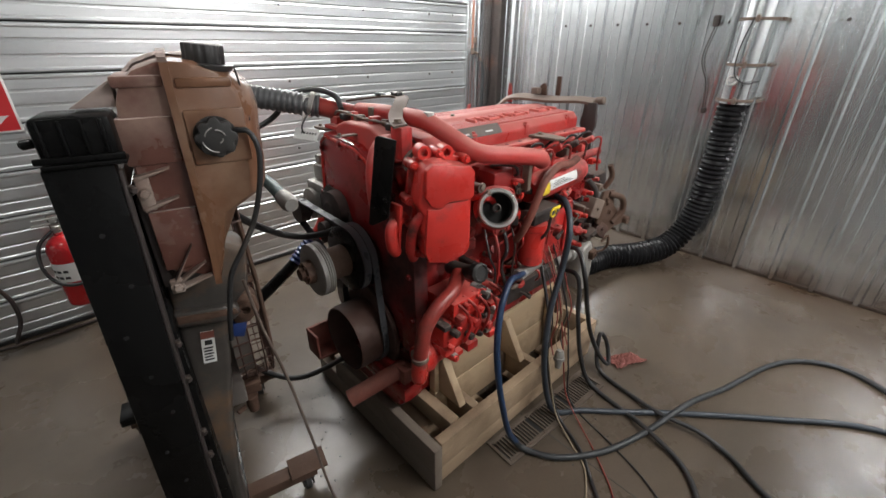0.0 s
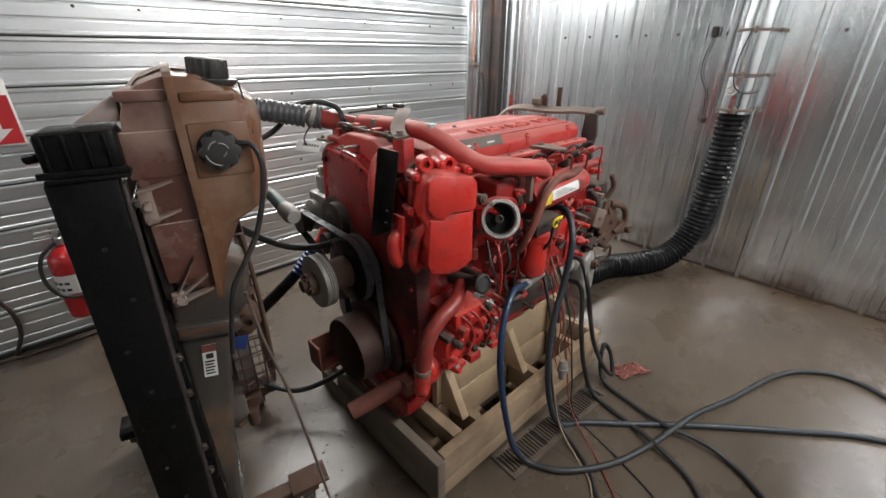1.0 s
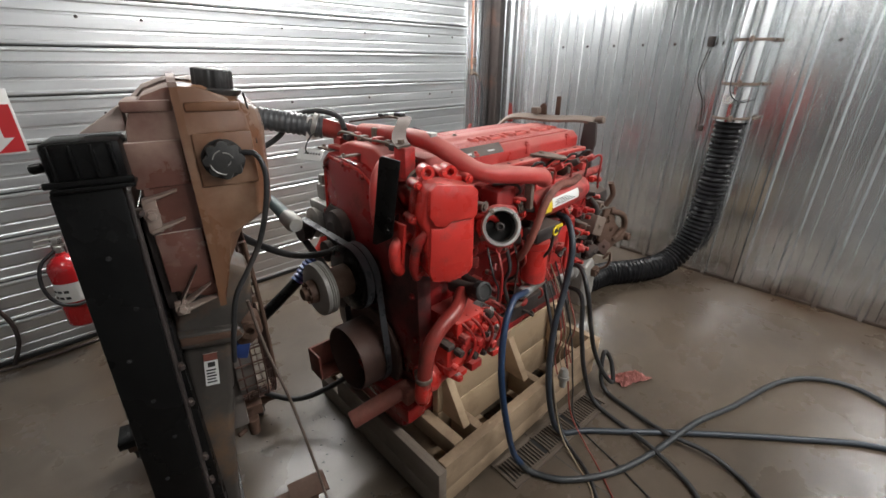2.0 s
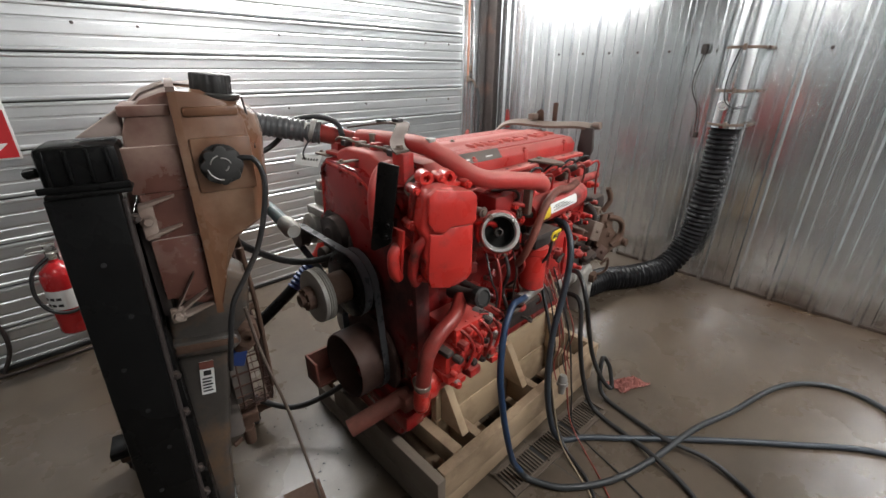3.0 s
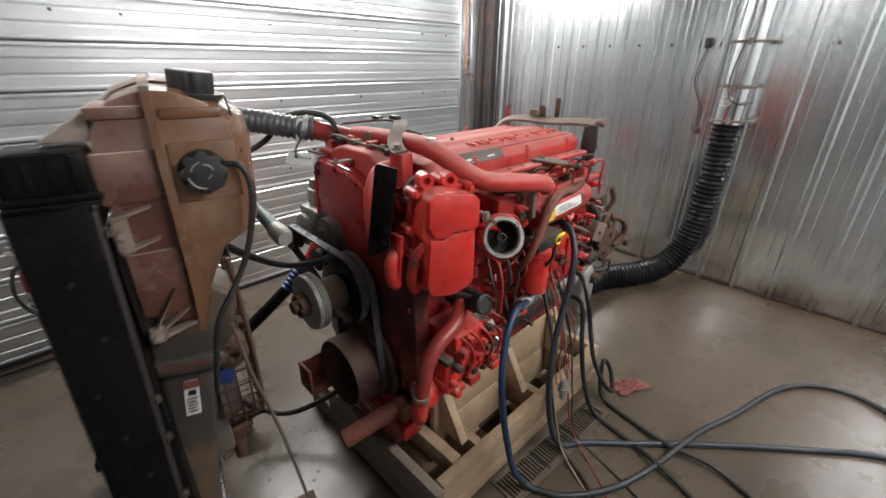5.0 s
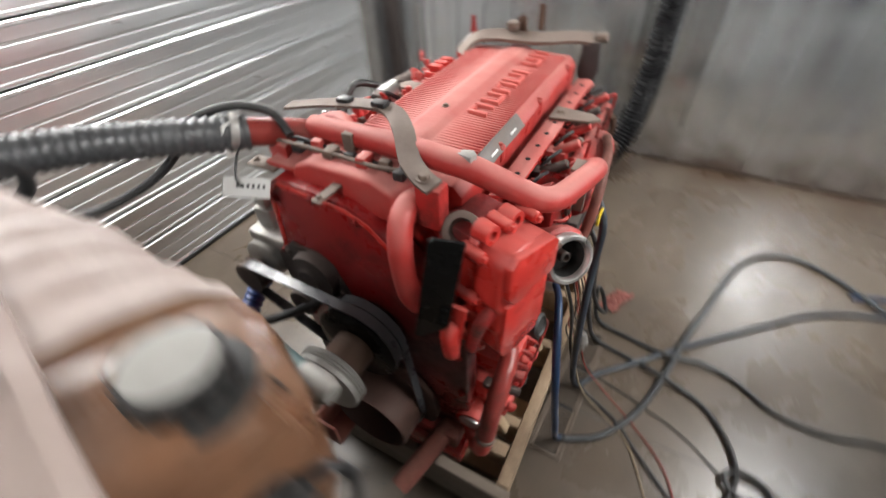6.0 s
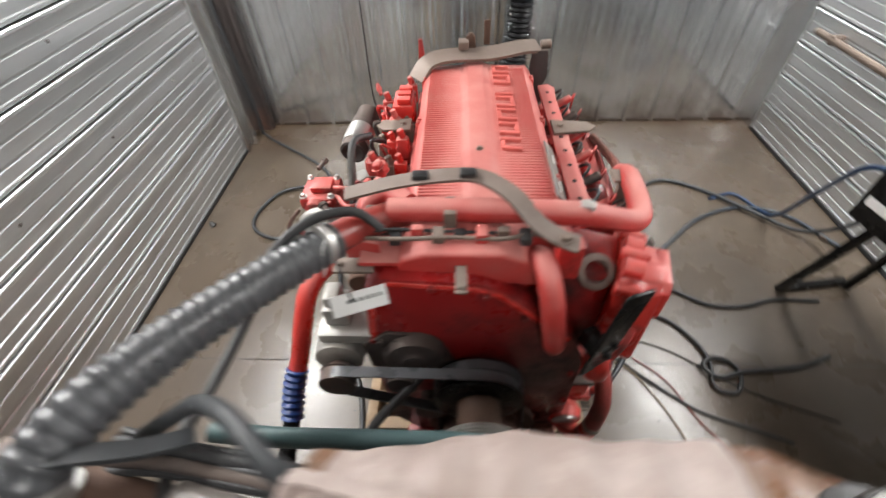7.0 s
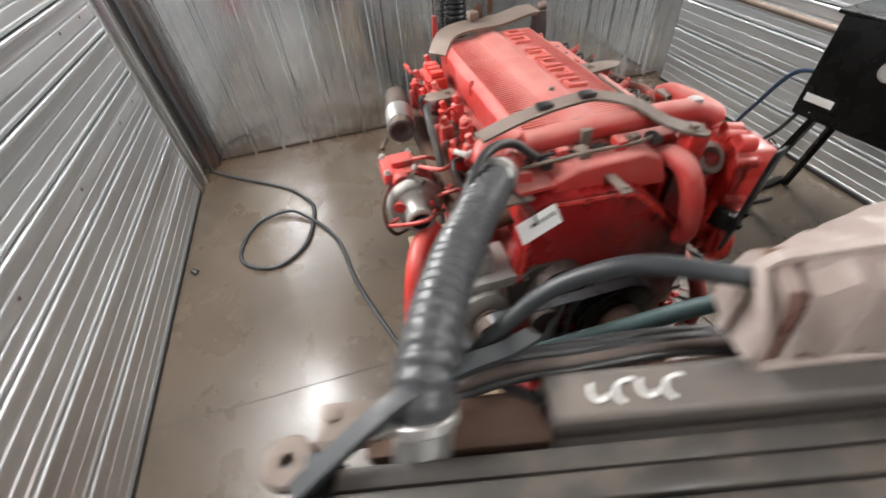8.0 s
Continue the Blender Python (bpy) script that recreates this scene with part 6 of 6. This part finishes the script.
# ---------------------------------------------------------------- exhaust extraction
duct = thing("exhaust_duct", (3.84, 1.09, 0.0), "galvanised exhaust duct with black flexible hose along the wall", "duct")
bm = N()
lathe(bm, (3.835, 1.100, 1.27), (3.835, 1.07, 2.795), [(0, 0.100), (0, 0.110), (0.24, 0.110), (0.245, 0.114), (0.26, 0.114), (0.265, 0.108), (1.524, 0.108)], 32)
dp = part("pipe", bm, "galv", duct, "smooth galvanised pipe")
for z in (1.285, 1.515, 1.79):
    bm = N()
    cyl(bm, (3.835, 1.100 - 0.020 * (z - 1.27), z), (3.835, 1.100 - 0.020 * (z - 1.27), z + 0.018), 0.117, None, 32, 0.002)
    box(bm, (3.825, 0.95, z), (3.966, 0.966, z + 0.018), 0.002)
    box(bm, (3.725, 1.06, z - 0.01), (3.70, 1.08, z + 0.03), 0.003)
    part("pipe_clamp", bm, "dustmetal", duct, "steel band clamp")
bm = N()
tube(bm, [Vector((3.705, 1.115 + 0.03 * math.cos(a), 1.425 + 0.03 * math.sin(a))) for a in [k * math.pi / 6 for k in range(13)]], 0.006, 8, 0.01)
cyl(bm, (3.735, 1.115, 1.425), (3.70, 1.115, 1.425), 0.016)
part("pull_ring", bm, "silver", duct, "steel pull ring")
bm = N()
tube(bm, [(3.70, 1.09, 1.80), (3.69, 1.12, 1.62), (3.695, 1.11, 1.47), (3.70, 1.04, 1.41), (3.77, 0.97, 1.425)], 0.004, 6)
part("wire", bm, "ink", duct, "loose black wire")
bm = N()
ribbed(bm, [(2.13, 1.62, 0.62), (2.30, 1.66, 0.45), (2.55, 1.62, 0.22), (2.85, 1.55, 0.125), (3.15, 1.50, 0.100), (3.42, 1.345, 0.100), (3.64, 1.235, 0.135), (3.77, 1.165, 0.27), (3.825, 1.125, 0.48), (3.838, 1.105, 0.80), (3.838, 1.100, 1.08), (3.836, 1.100, 1.285)], 0.090, 0.036, 0.007, 26)
part("flexible_hose", bm, "flex", duct, "black ribbed flexible hose")
bm = N()
box(bm, (3.915, 1.352, 1.765), (3.955, 1.398, 1.835), 0.01)
tube(bm, [(3.94, 1.378, 1.775), (3.94, 1.41, 1.55), (3.94, 1.34, 1.38), (3.94, 1.318, 1.20)], 0.004, 6)
box(bm, (3.928, 1.290, 1.165), (3.958, 1.325, 1.205), 0.004)
solo("wall_sensor", bm, "iron", "small dark wall sensor with a dangling wire", "sensor")
for k, y in enumerate((2.64, 2.39, 2.14, 1.89, 1.64, 1.30, 0.65, 0.40, 0.15)):
    bm = N()
    bolt(bm, (3.966, y, 1.79), (-1, 0, 0), 0.007, 0.006)
    part("screw", bm, "iron", bpy.data.objects["wall_back"])
for x in (0.45, 0.75, 1.60, 2.30, 3.0, 3.3):
    for z in (0.88, 1.38, 1.88):
        bm = N()
        bolt(bm, (x, 3.464, z), (0, -1, 0), 0.006, 0.005)
        part("screw", bm, "iron", door_left)

# ---------------------------------------------------------------- along the left wall
ext = thing("fire_extinguisher", (0.02, 3.355, 0.19), "red fire extinguisher with white label hanging on the ribbed door", "fire extinguisher")
EX, EY = 0.025, 3.355
bm = N()
lathe(bm, (EX, EY, 0.19), (EX, EY, 1), [(0, 0), (0, 0.075), (0.006, 0.084), (0.02, 0.088), (0.36, 0.088), (0.40, 0.078), (0.43, 0.050), (0.445, 0.025), (0.46, 0.022), (0.46, 0)], 32)
cylinder = part("cylinder", bm, "ext_red", ext)
bm = N()
n = 12
rows = [[bm.verts.new((EX + 0.0895 * math.cos(a), EY + 0.0895 * math.sin(a), z)) for a in [math.pi * 1.0 + math.pi * 0.85 * k / n for k in range(n + 1)]] for z in (0.36, 0.48)]
for k in range(n):
    bm.faces.new((rows[0][k], rows[0][k + 1], rows[1][k + 1], rows[1][k]))
part("label", bm, "white", ext, "white instruction label")
for k in range(6):
    a = math.pi * (1.12 + 0.12 * (k % 3))
    z = 0.39 + 0.04 * (k // 3)
    bm = N()
    box(bm, (-0.012, -0.0006, -0.008), (0.012, 0.0006, 0.008), 0, Matrix.Translation((EX + 0.0905 * math.cos(a), EY + 0.0905 * math.sin(a), z)) @ Matrix.Rotation(a + math.pi / 2, 4, "Z"))
    part("print_bar", bm, "ink", ext)
bm = N()
cyl(bm, (EX, EY, 0.64), (EX, EY, 0.69), 0.022)
box(bm, (EX - 0.10, EY - 0.012, 0.70), (EX + 0.03, EY + 0.012, 0.712), 0.003, Matrix.Identity(4))
box(bm, (EX - 0.09, EY - 0.010, 0.73), (EX + 0.03, EY + 0.010, 0.74), 0.003)
box(bm, (EX - 0.02, EY - 0.012, 0.68), (EX + 0.03, EY + 0.012, 0.735), 0.004)
part("valve_handle", bm, "silver", ext, "bare metal valve and handle")
bm = N()
tube(bm, [(EX - 0.02, EY - 0.02, 0.67), (EX - 0.10, EY - 0.03, 0.60), (EX - 0.125, EY - 0.05, 0.48), (EX - 0.09, EY - 0.08, 0.38), (EX - 0.01, EY - 0.10, 0.345), (EX + 0.08, EY - 0.085, 0.36)], 0.010, 12)
part("hose", bm, "rubber", ext, "black discharge hose")
bm = N()
box(bm, (EX - 0.03, EY + 0.085, 0.45), (EX + 0.03, ROOM_Y1 + 0.01, 0.72), 0.004)
part("wall_hook", bm, "iron", ext, "wall hook")

sign = thing("extinguisher_sign", (-0.04, 3.44, 1.2), "red and white fire extinguisher sign with down arrow", "sign")
SX0, SX1, SZ0, SZ1 = -0.155, 0.066, 1.205, 1.53
bm = N()
box(bm, (SX0, 3.436, SZ0), (SX1, 3.450, SZ1), 0.002)
part("panel", bm, "white", sign)
bm = N()
box(bm, (SX0 + 0.010, 3.4335, SZ0 + 0.010), (SX1 - 0.010, 3.4355, SZ1 - 0.075), 0)
part("red_field", bm, "sign_red", sign)
bm = N()
cxs = (SX0 + SX1) / 2
prism(bm, [(cxs - 0.035, SZ1 - 0.075), (cxs + 0.035, SZ1 - 0.075), (cxs + 0.035, SZ0 + 0.085), (cxs + 0.075, SZ0 + 0.085), (cxs, SZ0 + 0.018), (cxs - 0.075, SZ0 + 0.085), (cxs - 0.035, SZ0 + 0.085)], "y", 3.4310, 3.4330, 0)
part("arrow", bm, "white", sign)


def words(text, size, m, mat, parent):
    cu = bpy.data.curves.new("words", "FONT")
    cu.body, cu.size, cu.align_x, cu.align_y, cu.extrude = text, size, "CENTER", "CENTER", 0.0006
    tmp = bpy.data.objects.new("words", cu)
    me = bpy.data.meshes.new_from_object(tmp)
    b = N()
    b.from_mesh(me)
    bmesh.ops.transform(b, matrix=m, verts=b.verts[:])
    bpy.data.objects.remove(tmp)
    bpy.data.meshes.remove(me)
    return part("lettering", b, mat, parent)


up = Matrix.Rotation(radians(90), 4, "X")
words("FIRE", 0.075, Matrix.Translation((cxs, 3.4345, SZ1 - 0.038)) @ up, "sign_red", sign)
for k, ch in enumerate("EXTINGUISHER"):
    words(ch, 0.021, Matrix.Translation((cxs, 3.430, SZ1 - 0.088 - 0.0165 * k)) @ up, "sign_red", sign)

bm = N()
tube(bm, [(-0.36, 3.42, 0.012), (-0.30, 3.42, 0.15), (-0.30, 3.425, 0.30), (-0.36, 3.43, 0.42), (-0.48, 3.43, 0.46), (-0.60, 3.43, 0.40), (-0.65, 3.43, 0.25), (-0.58, 3.42, 0.10), (-0.45, 3.41, 0.012), (-0.2, 3.38, 0.012), (0.3, 3.40, 0.012)], 0.011, 12)
solo("air_hose", bm, "iron", "old brown-black air hose leaning against the door", "hose")
bm = N()
cyl(bm, (3.55, 3.43, 1.58), (3.55, 3.43, 2.795), 0.011)
pp = thing("air_pipe", (3.55, 3.43, 1.2), "copper air line with brass drop fitting on the wall", "pipe")
part("pipe", bm, "copper", pp)
bm = N()
cyl(bm, (3.55, 3.43, 1.60), (3.55, 3.43, 1.54), 0.018, None, 8)
cyl(bm, (3.55, 3.43, 1.57), (3.60, 3.40, 1.55), 0.012, None, 10)
box(bm, (3.545, 3.39, 1.64), (3.575, 3.42, 1.70), 0.004)
cyl(bm, (3.60, 3.40, 1.55), (3.64, 3.38, 1.48), 0.010, None, 10)
part("fitting", bm, "dustmetal", pp, "dull brass fitting")
bm = N()
tube(bm, [(3.64, 3.38, 1.48), (3.66, 3.37, 1.35), (3.66, 3.37, 1.0), (3.70, 3.36, 0.4), (3.76, 3.40, 0.05), (3.784, 3.41, 0.014), (3.65, 3.26, 0.012), (3.517, 3.08, 0.012), (3.277, 2.77, 0.012), (3.08, 2.62, 0.014), (2.90, 2.56, 0.016), (2.55, 2.63, 0.016), (2.38, 2.82, 0.016), (2.45, 3.02, 0.016), (2.62, 3.085, 0.016), (2.88, 2.98, 0.020), (2.93, 2.75, 0.036), (2.80, 2.60, 0.032), (2.505, 2.42, 0.014), (2.06, 2.34, 0.012), (1.6, 2.2, 0.012), (1.263, 2.073, 0.012), (1.0, 2.02, 0.012)], 0.0125, 12)
solo("floor_hose", bm, "cable", "dark air hose looped on the concrete floor", "hose")
bm = N()
cyl(bm, (2.52, 3.37, 0), (2.53, 3.395, 0.03), 0.022, 0.015, 12)
solo("floor_plug", bm, "rubber", "small black rubber plug on the floor", "plug")

# ---------------------------------------------------------------- cables over the floor
c = thing("power_cable", (1.5, 1.0, 0), "thick blue-grey cable running from the engine over the floor", "cable", "cables from the engine")
bm = N()
tube(bm, [(1.56, 1.22, 0.70), (1.48, 1.13, 0.755), (1.38, 1.08, 0.80), (1.278, 1.05, 0.825), (1.196, 1.02, 0.755), (1.15, 0.99, 0.618), (1.15, 0.97, 0.471), (1.168, 0.953, 0.33), (1.21, 0.94, 0.16), (1.26, 0.925, 0.06)], 0.0130, 14)
part("sleeve", bm, "blue", c, "blue jacket section")
bm = N()
tube(bm, [(1.25, 0.928, 0.075), (1.275, 0.915, 0.032), (1.300, 0.87, 0.0165), (1.37, 0.765, 0.0165), (1.54, 0.648, 0.018), (1.765, 0.567, 0.022), (2.08, 0.486, 0.045), (2.36, 0.398, 0.022), (2.76, 0.274, 0.0165), (2.96, 0.13, 0.0165), (3.02, -0.06, 0.0165), (2.88, -0.30, 0.02), (2.63, -0.52, 0.035), (2.42, -0.72, 0.05), (2.25, -0.80, 0.25), (2.05, -0.72, 0.62), (1.80, -0.66, 0.85)], 0.0135, 14)
part("jacket", bm, "cable", c)


def cable(name, pts, r, mat, label):
    b = N()
    tube(b, pts, r, 12)
    return solo(name, b, mat, label, "cable", "cables from the engine")


cable("power_cable", [(1.66, 1.13, 1.06), (1.645, 1.07, 1.05), (1.60, 1.01, 0.96), (1.566, 1.0, 0.787), (1.49, 0.985, 0.60), (1.475, 0.968, 0.36), (1.52, 0.945, 0.12), (1.57, 0.91, 0.025), (1.67, 0.845, 0.0145), (1.80, 0.712, 0.016), (2.05, 0.46, 0.018), (2.35, 0.137, 0.0145), (2.58, -0.14, 0.0145), (2.70, -0.48, 0.0145), (2.60, -0.76, 0.0145), (2.30, -0.93, 0.02)], 0.0135, "cable_blue", "thick grey cable hanging from the engine and crossing the floor")
cable("sensor_cable", [(1.90, 1.22, 0.70), (1.87, 1.10, 0.745), (1.83, 1.02, 0.65), (1.88, 1.0, 0.45), (1.93, 0.98, 0.28), (2.0, 0.94, 0.12), (2.05, 0.90, 0.05), (2.08, 0.94, 0.15), (2.04, 0.97, 0.22), (2.0, 0.95, 0.10), (1.99, 0.90, 0.02), (1.96, 0.728, 0.0125), (1.925, 0.56, 0.030), (1.95, 0.40, 0.03), (1.93, 0.26, 0.0125), (1.83, 0.09, 0.0125), (1.82, -0.10, 0.0125), (1.87, -0.30, 0.0125), (1.86, -0.55, 0.0125)], 0.0115, "rubber", "black cable with a loose coil beside the skid")
cable("sensor_cable", [(1.86, 1.16, 0.62), (1.83, 1.05, 0.62), (1.80, 1.0, 0.42), (1.82, 0.96, 0.20), (1.86, 0.90, 0.03), (1.83, 0.70, 0.0125), (1.79, 0.58, 0.030), (1.73, 0.39, 0.0125), (1.60, 0.28, 0.0125), (1.46, 0.24, 0.0125), (1.33, 0.27, 0.0125), (1.29, 0.22, 0.0125), (1.30, 0.155, 0.0125), (1.39, 0.11, 0.0125), (1.46, 0.14, 0.014), (1.47, 0.24, 0.030), (1.42, 0.29, 0.028), (1.37, 0.22, 0.018), (1.40, 0.08, 0.024), (1.43, -0.19, 0.0125), (1.50, -0.40, 0.0125)], 0.0115, "rubber", "black cable with one coil lying on the floor")
cable("thin_wire", [(1.74, 1.16, 0.72), (1.70, 1.06, 0.55), (1.66, 0.98, 0.32), (1.64, 0.92, 0.10), (1.60, 0.80, 0.006), (1.50, 0.66, 0.006), (1.35, 0.50, 0.006), (1.10, 0.38, 0.006), (0.95, 0.20, 0.006), (0.90, -0.1, 0.006)], 0.0032, "wire_red", "thin red wire trailing over the floor")
cable("thin_wire", [(1.66, 1.16, 0.70), (1.60, 1.05, 0.50), (1.55, 0.98, 0.28), (1.53, 0.90, 0.06), (1.48, 0.78, 0.006), (1.40, 0.66, 0.006), (1.22, 0.56, 0.006), (1.05, 0.50, 0.006)], 0.0038, "wire_tan", "thin tan twisted wire trailing over the floor")
cable("thin_wire", [(1.64, 1.15, 0.74), (1.585, 1.04, 0.52), (1.56, 0.99, 0.26), (1.55, 0.90, 0.04), (1.47, 0.72, 0.009), (1.36, 0.60, 0.009), (1.20, 0.40, 0.009), (1.12, 0.20, 0.009), (1.05, 0.02, 0.009)], 0.0075, "rubber", "thin black harness trailing over the floor")
cable("thin_wire", [(1.78, 1.15, 0.70), (1.76, 1.04, 0.45), (1.72, 0.97, 0.20), (1.68, 0.90, 0.02), (1.60, 0.62, 0.006), (1.52, 0.42, 0.006), (1.30, 0.10, 0.006), (1.15, -0.25, 0.006)], 0.004, "ink", "thin black wire trailing over the floor")
for k in range(5):
    x = 1.62 + 0.04 * k
    cable("thin_wire", [(x, 1.16, 0.80), (x - 0.01, 1.08, 0.70 - 0.02 * k), (x - 0.03, 1.02, 0.50), (x - 0.02, 1.04, 0.36), (x - 0.05, 1.0, 0.30)], 0.003, ("ink", "wire_red", "wire_tan", "ink", "wire_red")[k], "thin loose engine wire hanging beside the skid")
bm = N()
lathe(bm, (1.60, 0.965, 0.36), (1.585, 0.955, 0.28), [(0, 0), (0, 0.016), (0.02, 0.022), (0.035, 0.022), (0.036, 0.026), (0.05, 0.026), (0.052, 0.018), (0.09, 0.014), (0.09, 0)], 16)
solo("cable_connector", bm, "alu", "grey round plug connector on a hanging cable", "connector")

cable("thin_wire", [(2.02, 1.90, 2.795), (2.015, 1.915, 2.2), (2.005, 1.925, 1.6), (2.01, 1.93, 1.24), (1.98, 1.90, 1.20)], 0.0028, "ink", "thin black wire hanging from the ceiling to the engine")

# floor drain
drain = thing("floor_drain", (1.56, 0.93, 0), "long rusty cast iron drain grate in the floor", "drain")
DM = Matrix.Translation((1.56, 0.945, 0.0)) @ Matrix.Rotation(radians(-3), 4, "Z")
bm = N()
for lo, hi in (((-0.37, -0.075, 0), (0.37, -0.060, 0.008)), ((-0.37, 0.060, 0), (0.37, 0.075, 0.008)), ((-0.37, -0.06, 0), (-0.355, 0.06, 0.008)), ((0.355, -0.06, 0), (0.37, 0.06, 0.008))):
    box(bm, lo, hi, 0.001, DM)
part("frame", bm, "drain", drain)
bm = N()
box(bm, (-0.355, -0.06, 0.0005), (0.355, 0.06, 0.002), 0, DM)
part("pit", bm, "dark", drain, "dark pit")
bar = None
for s in range(3):
    for k in range(12):
        x = -0.345 + s * 0.235 + k * 0.018
        bm = N()
        box(bm, (x, -0.048, 0.002), (x + 0.009, 0.048, 0.009), 0.001, DM, 1)
        part("grate_bar", bm, "drain", drain)
    bm = N()
    x = -0.355 + s * 0.237
    box(bm, (x, 0.048, 0.002), (x + 0.232, 0.060, 0.009), 0.001, DM, 1)
    box(bm, (x, -0.060, 0.002), (x + 0.232, -0.048, 0.009), 0.001, DM, 1)
    part("grate_edge", bm, "drain", drain)

# grit, oil drips and wood crumbs on the concrete
bm = N()
rg = random.Random(21)
for k in range(150):
    near = k < 90
    x = rg.uniform(0.45, 0.86) if near else rg.uniform(0.9, 2.4)
    y = rg.uniform(1.05, 2.0) if near else rg.choice((rg.uniform(0.55, 0.98), rg.uniform(2.02, 2.5)))
    r = rg.uniform(0.0015, 0.0055)
    lathe(bm, (x, y, 0.0002), (x + rg.uniform(-0.2, 0.2), y + rg.uniform(-0.2, 0.2), 1), [(0, r), (r * 0.35, r * 0.8), (r * 0.5, 0)], 7)
solo("floor_grit", bm, "joint", "dark grit and oil drips scattered on the concrete", "grit", "", "stuff")

# crumpled rag
bm = N()
bmesh.ops.create_grid(bm, x_segments=26, y_segments=18, size=0.5)
for v in bm.verts:
    q = Vector((v.co.x * 9, v.co.y * 9, 0.3))
    h = abs(noise.noise(q)) * 0.07 + abs(noise.noise(q * 2.3)) * 0.04
    edge = max(abs(v.co.x), abs(v.co.y)) * 2
    wob = 1 + 0.25 * noise.noise(Vector((v.co.x * 4, v.co.y * 4, 5)))
    v.co = Vector((2.20 + v.co.x * 0.17 * wob, 0.865 + v.co.y * 0.10 * wob - 0.08 * v.co.x, 0.003 + h * (1.15 - edge * 0.9)))
ex = bmesh.ops.extrude_face_region(bm, geom=bm.faces[:])
for g in ex["geom"]:
    if isinstance(g, bmesh.types.BMVert):
        g.co.z += 0.003
bmesh.ops.recalc_face_normals(bm, faces=bm.faces[:])
solo("shop_rag", bm, "rag", "crumpled dirty red shop rag on the floor", "rag")

# ---------------------------------------------------------------- control cart by the right door
cart = thing("control_cart", (1.6, -0.55, 0), "black steel control box on an open tube stand", "cart")
CM = Matrix.Translation((1.80, -0.18, 0.0)) @ Matrix.Rotation(radians(8), 4, "Z")


def C(name, mat, make, label="", parent=None):
    b = N()
    make(b)
    return part(name, b, mat, parent or cart, label, CM)


cab = C("cabinet", "black", lambda b: (box(b, (-1.05, -0.60, 0.76), (0.0, 0.0, 1.25), 0.012), box(b, (-1.07, -0.62, 1.25), (0.02, 0.02, 1.27), 0.006)), "black cabinet")
C("name_strip", "white", lambda b: box(b, (-0.17, 0.0005, 0.845), (-0.03, 0.003, 0.885), 0.001), "white name strip", cab)
C("gauge", "silver", lambda b: lathe(b, (-0.30, 0.0, 1.08), (-0.30, 0.1, 1.08), [(0, 0.045), (0.012, 0.045), (0.014, 0.038), (0.012, 0.036), (0.012, 0)], 24), "round gauge", cab)
C("side_vent", "iron", lambda b: [box(b, (0.0005, -0.45, 0.90 + 0.03 * k), (0.005, -0.15, 0.912 + 0.03 * k), 0.001) for k in range(6)], "", cab)
for x, y in ((0.13, -0.22), (0.09, -0.62), (-0.85, -0.10), (-0.85, -0.55)):
    C("leg", "black", lambda b: sweep(b, [Vector((x, y, 0.0)), Vector((max(min(x, -0.06), -0.72), y * 0.7 - 0.05, 0.78))], 0, 4, (0.038, 0.038)))
for lo, hi in (((0.10, -0.62, 0.004), (0.14, -0.20, 0.042)), ((-0.87, -0.57, 0.004), (-0.83, -0.08, 0.042))):
    C("base_bar", "black", lambda b: box(b, lo, hi, 0.003))
C("hook", "dustmetal", lambda b: tube(b, [(0.03, -0.1, 0.52), (0.05, -0.07, 0.55), (0.07, -0.09, 0.52), (0.06, -0.12, 0.50)], 0.006, 8), "bare metal hook")
bm = N()
tube(bm, [(1.78, -0.30, 0.95), (1.95, -0.28, 0.90), (2.15, -0.36, 0.60), (2.40, -0.50, 0.22), (2.62, -0.60, 0.03), (2.85, -0.50, 0.0135), (2.80, -0.30, 0.0135)], 0.0125, 12)
solo("control_cable", bm, "blue", "blue cable drooping from the control cart to the floor", "cable")
bm = N()
cyl(bm, (0.6, -1.0, 0.90), (3.6, -1.0, 0.90), 0.022)
box(bm, (1.9, -1.04, 0.86), (2.05, -0.96, 0.94), 0.01)
for x in (0.8, 2.2, 3.4):
    box(bm, (x, -1.068, 0.87), (x + 0.04, -0.98, 0.93), 0.004)
solo("door_bar", bm, "dustmetal", "grey steel locking bar across the sectional door", "door bar")
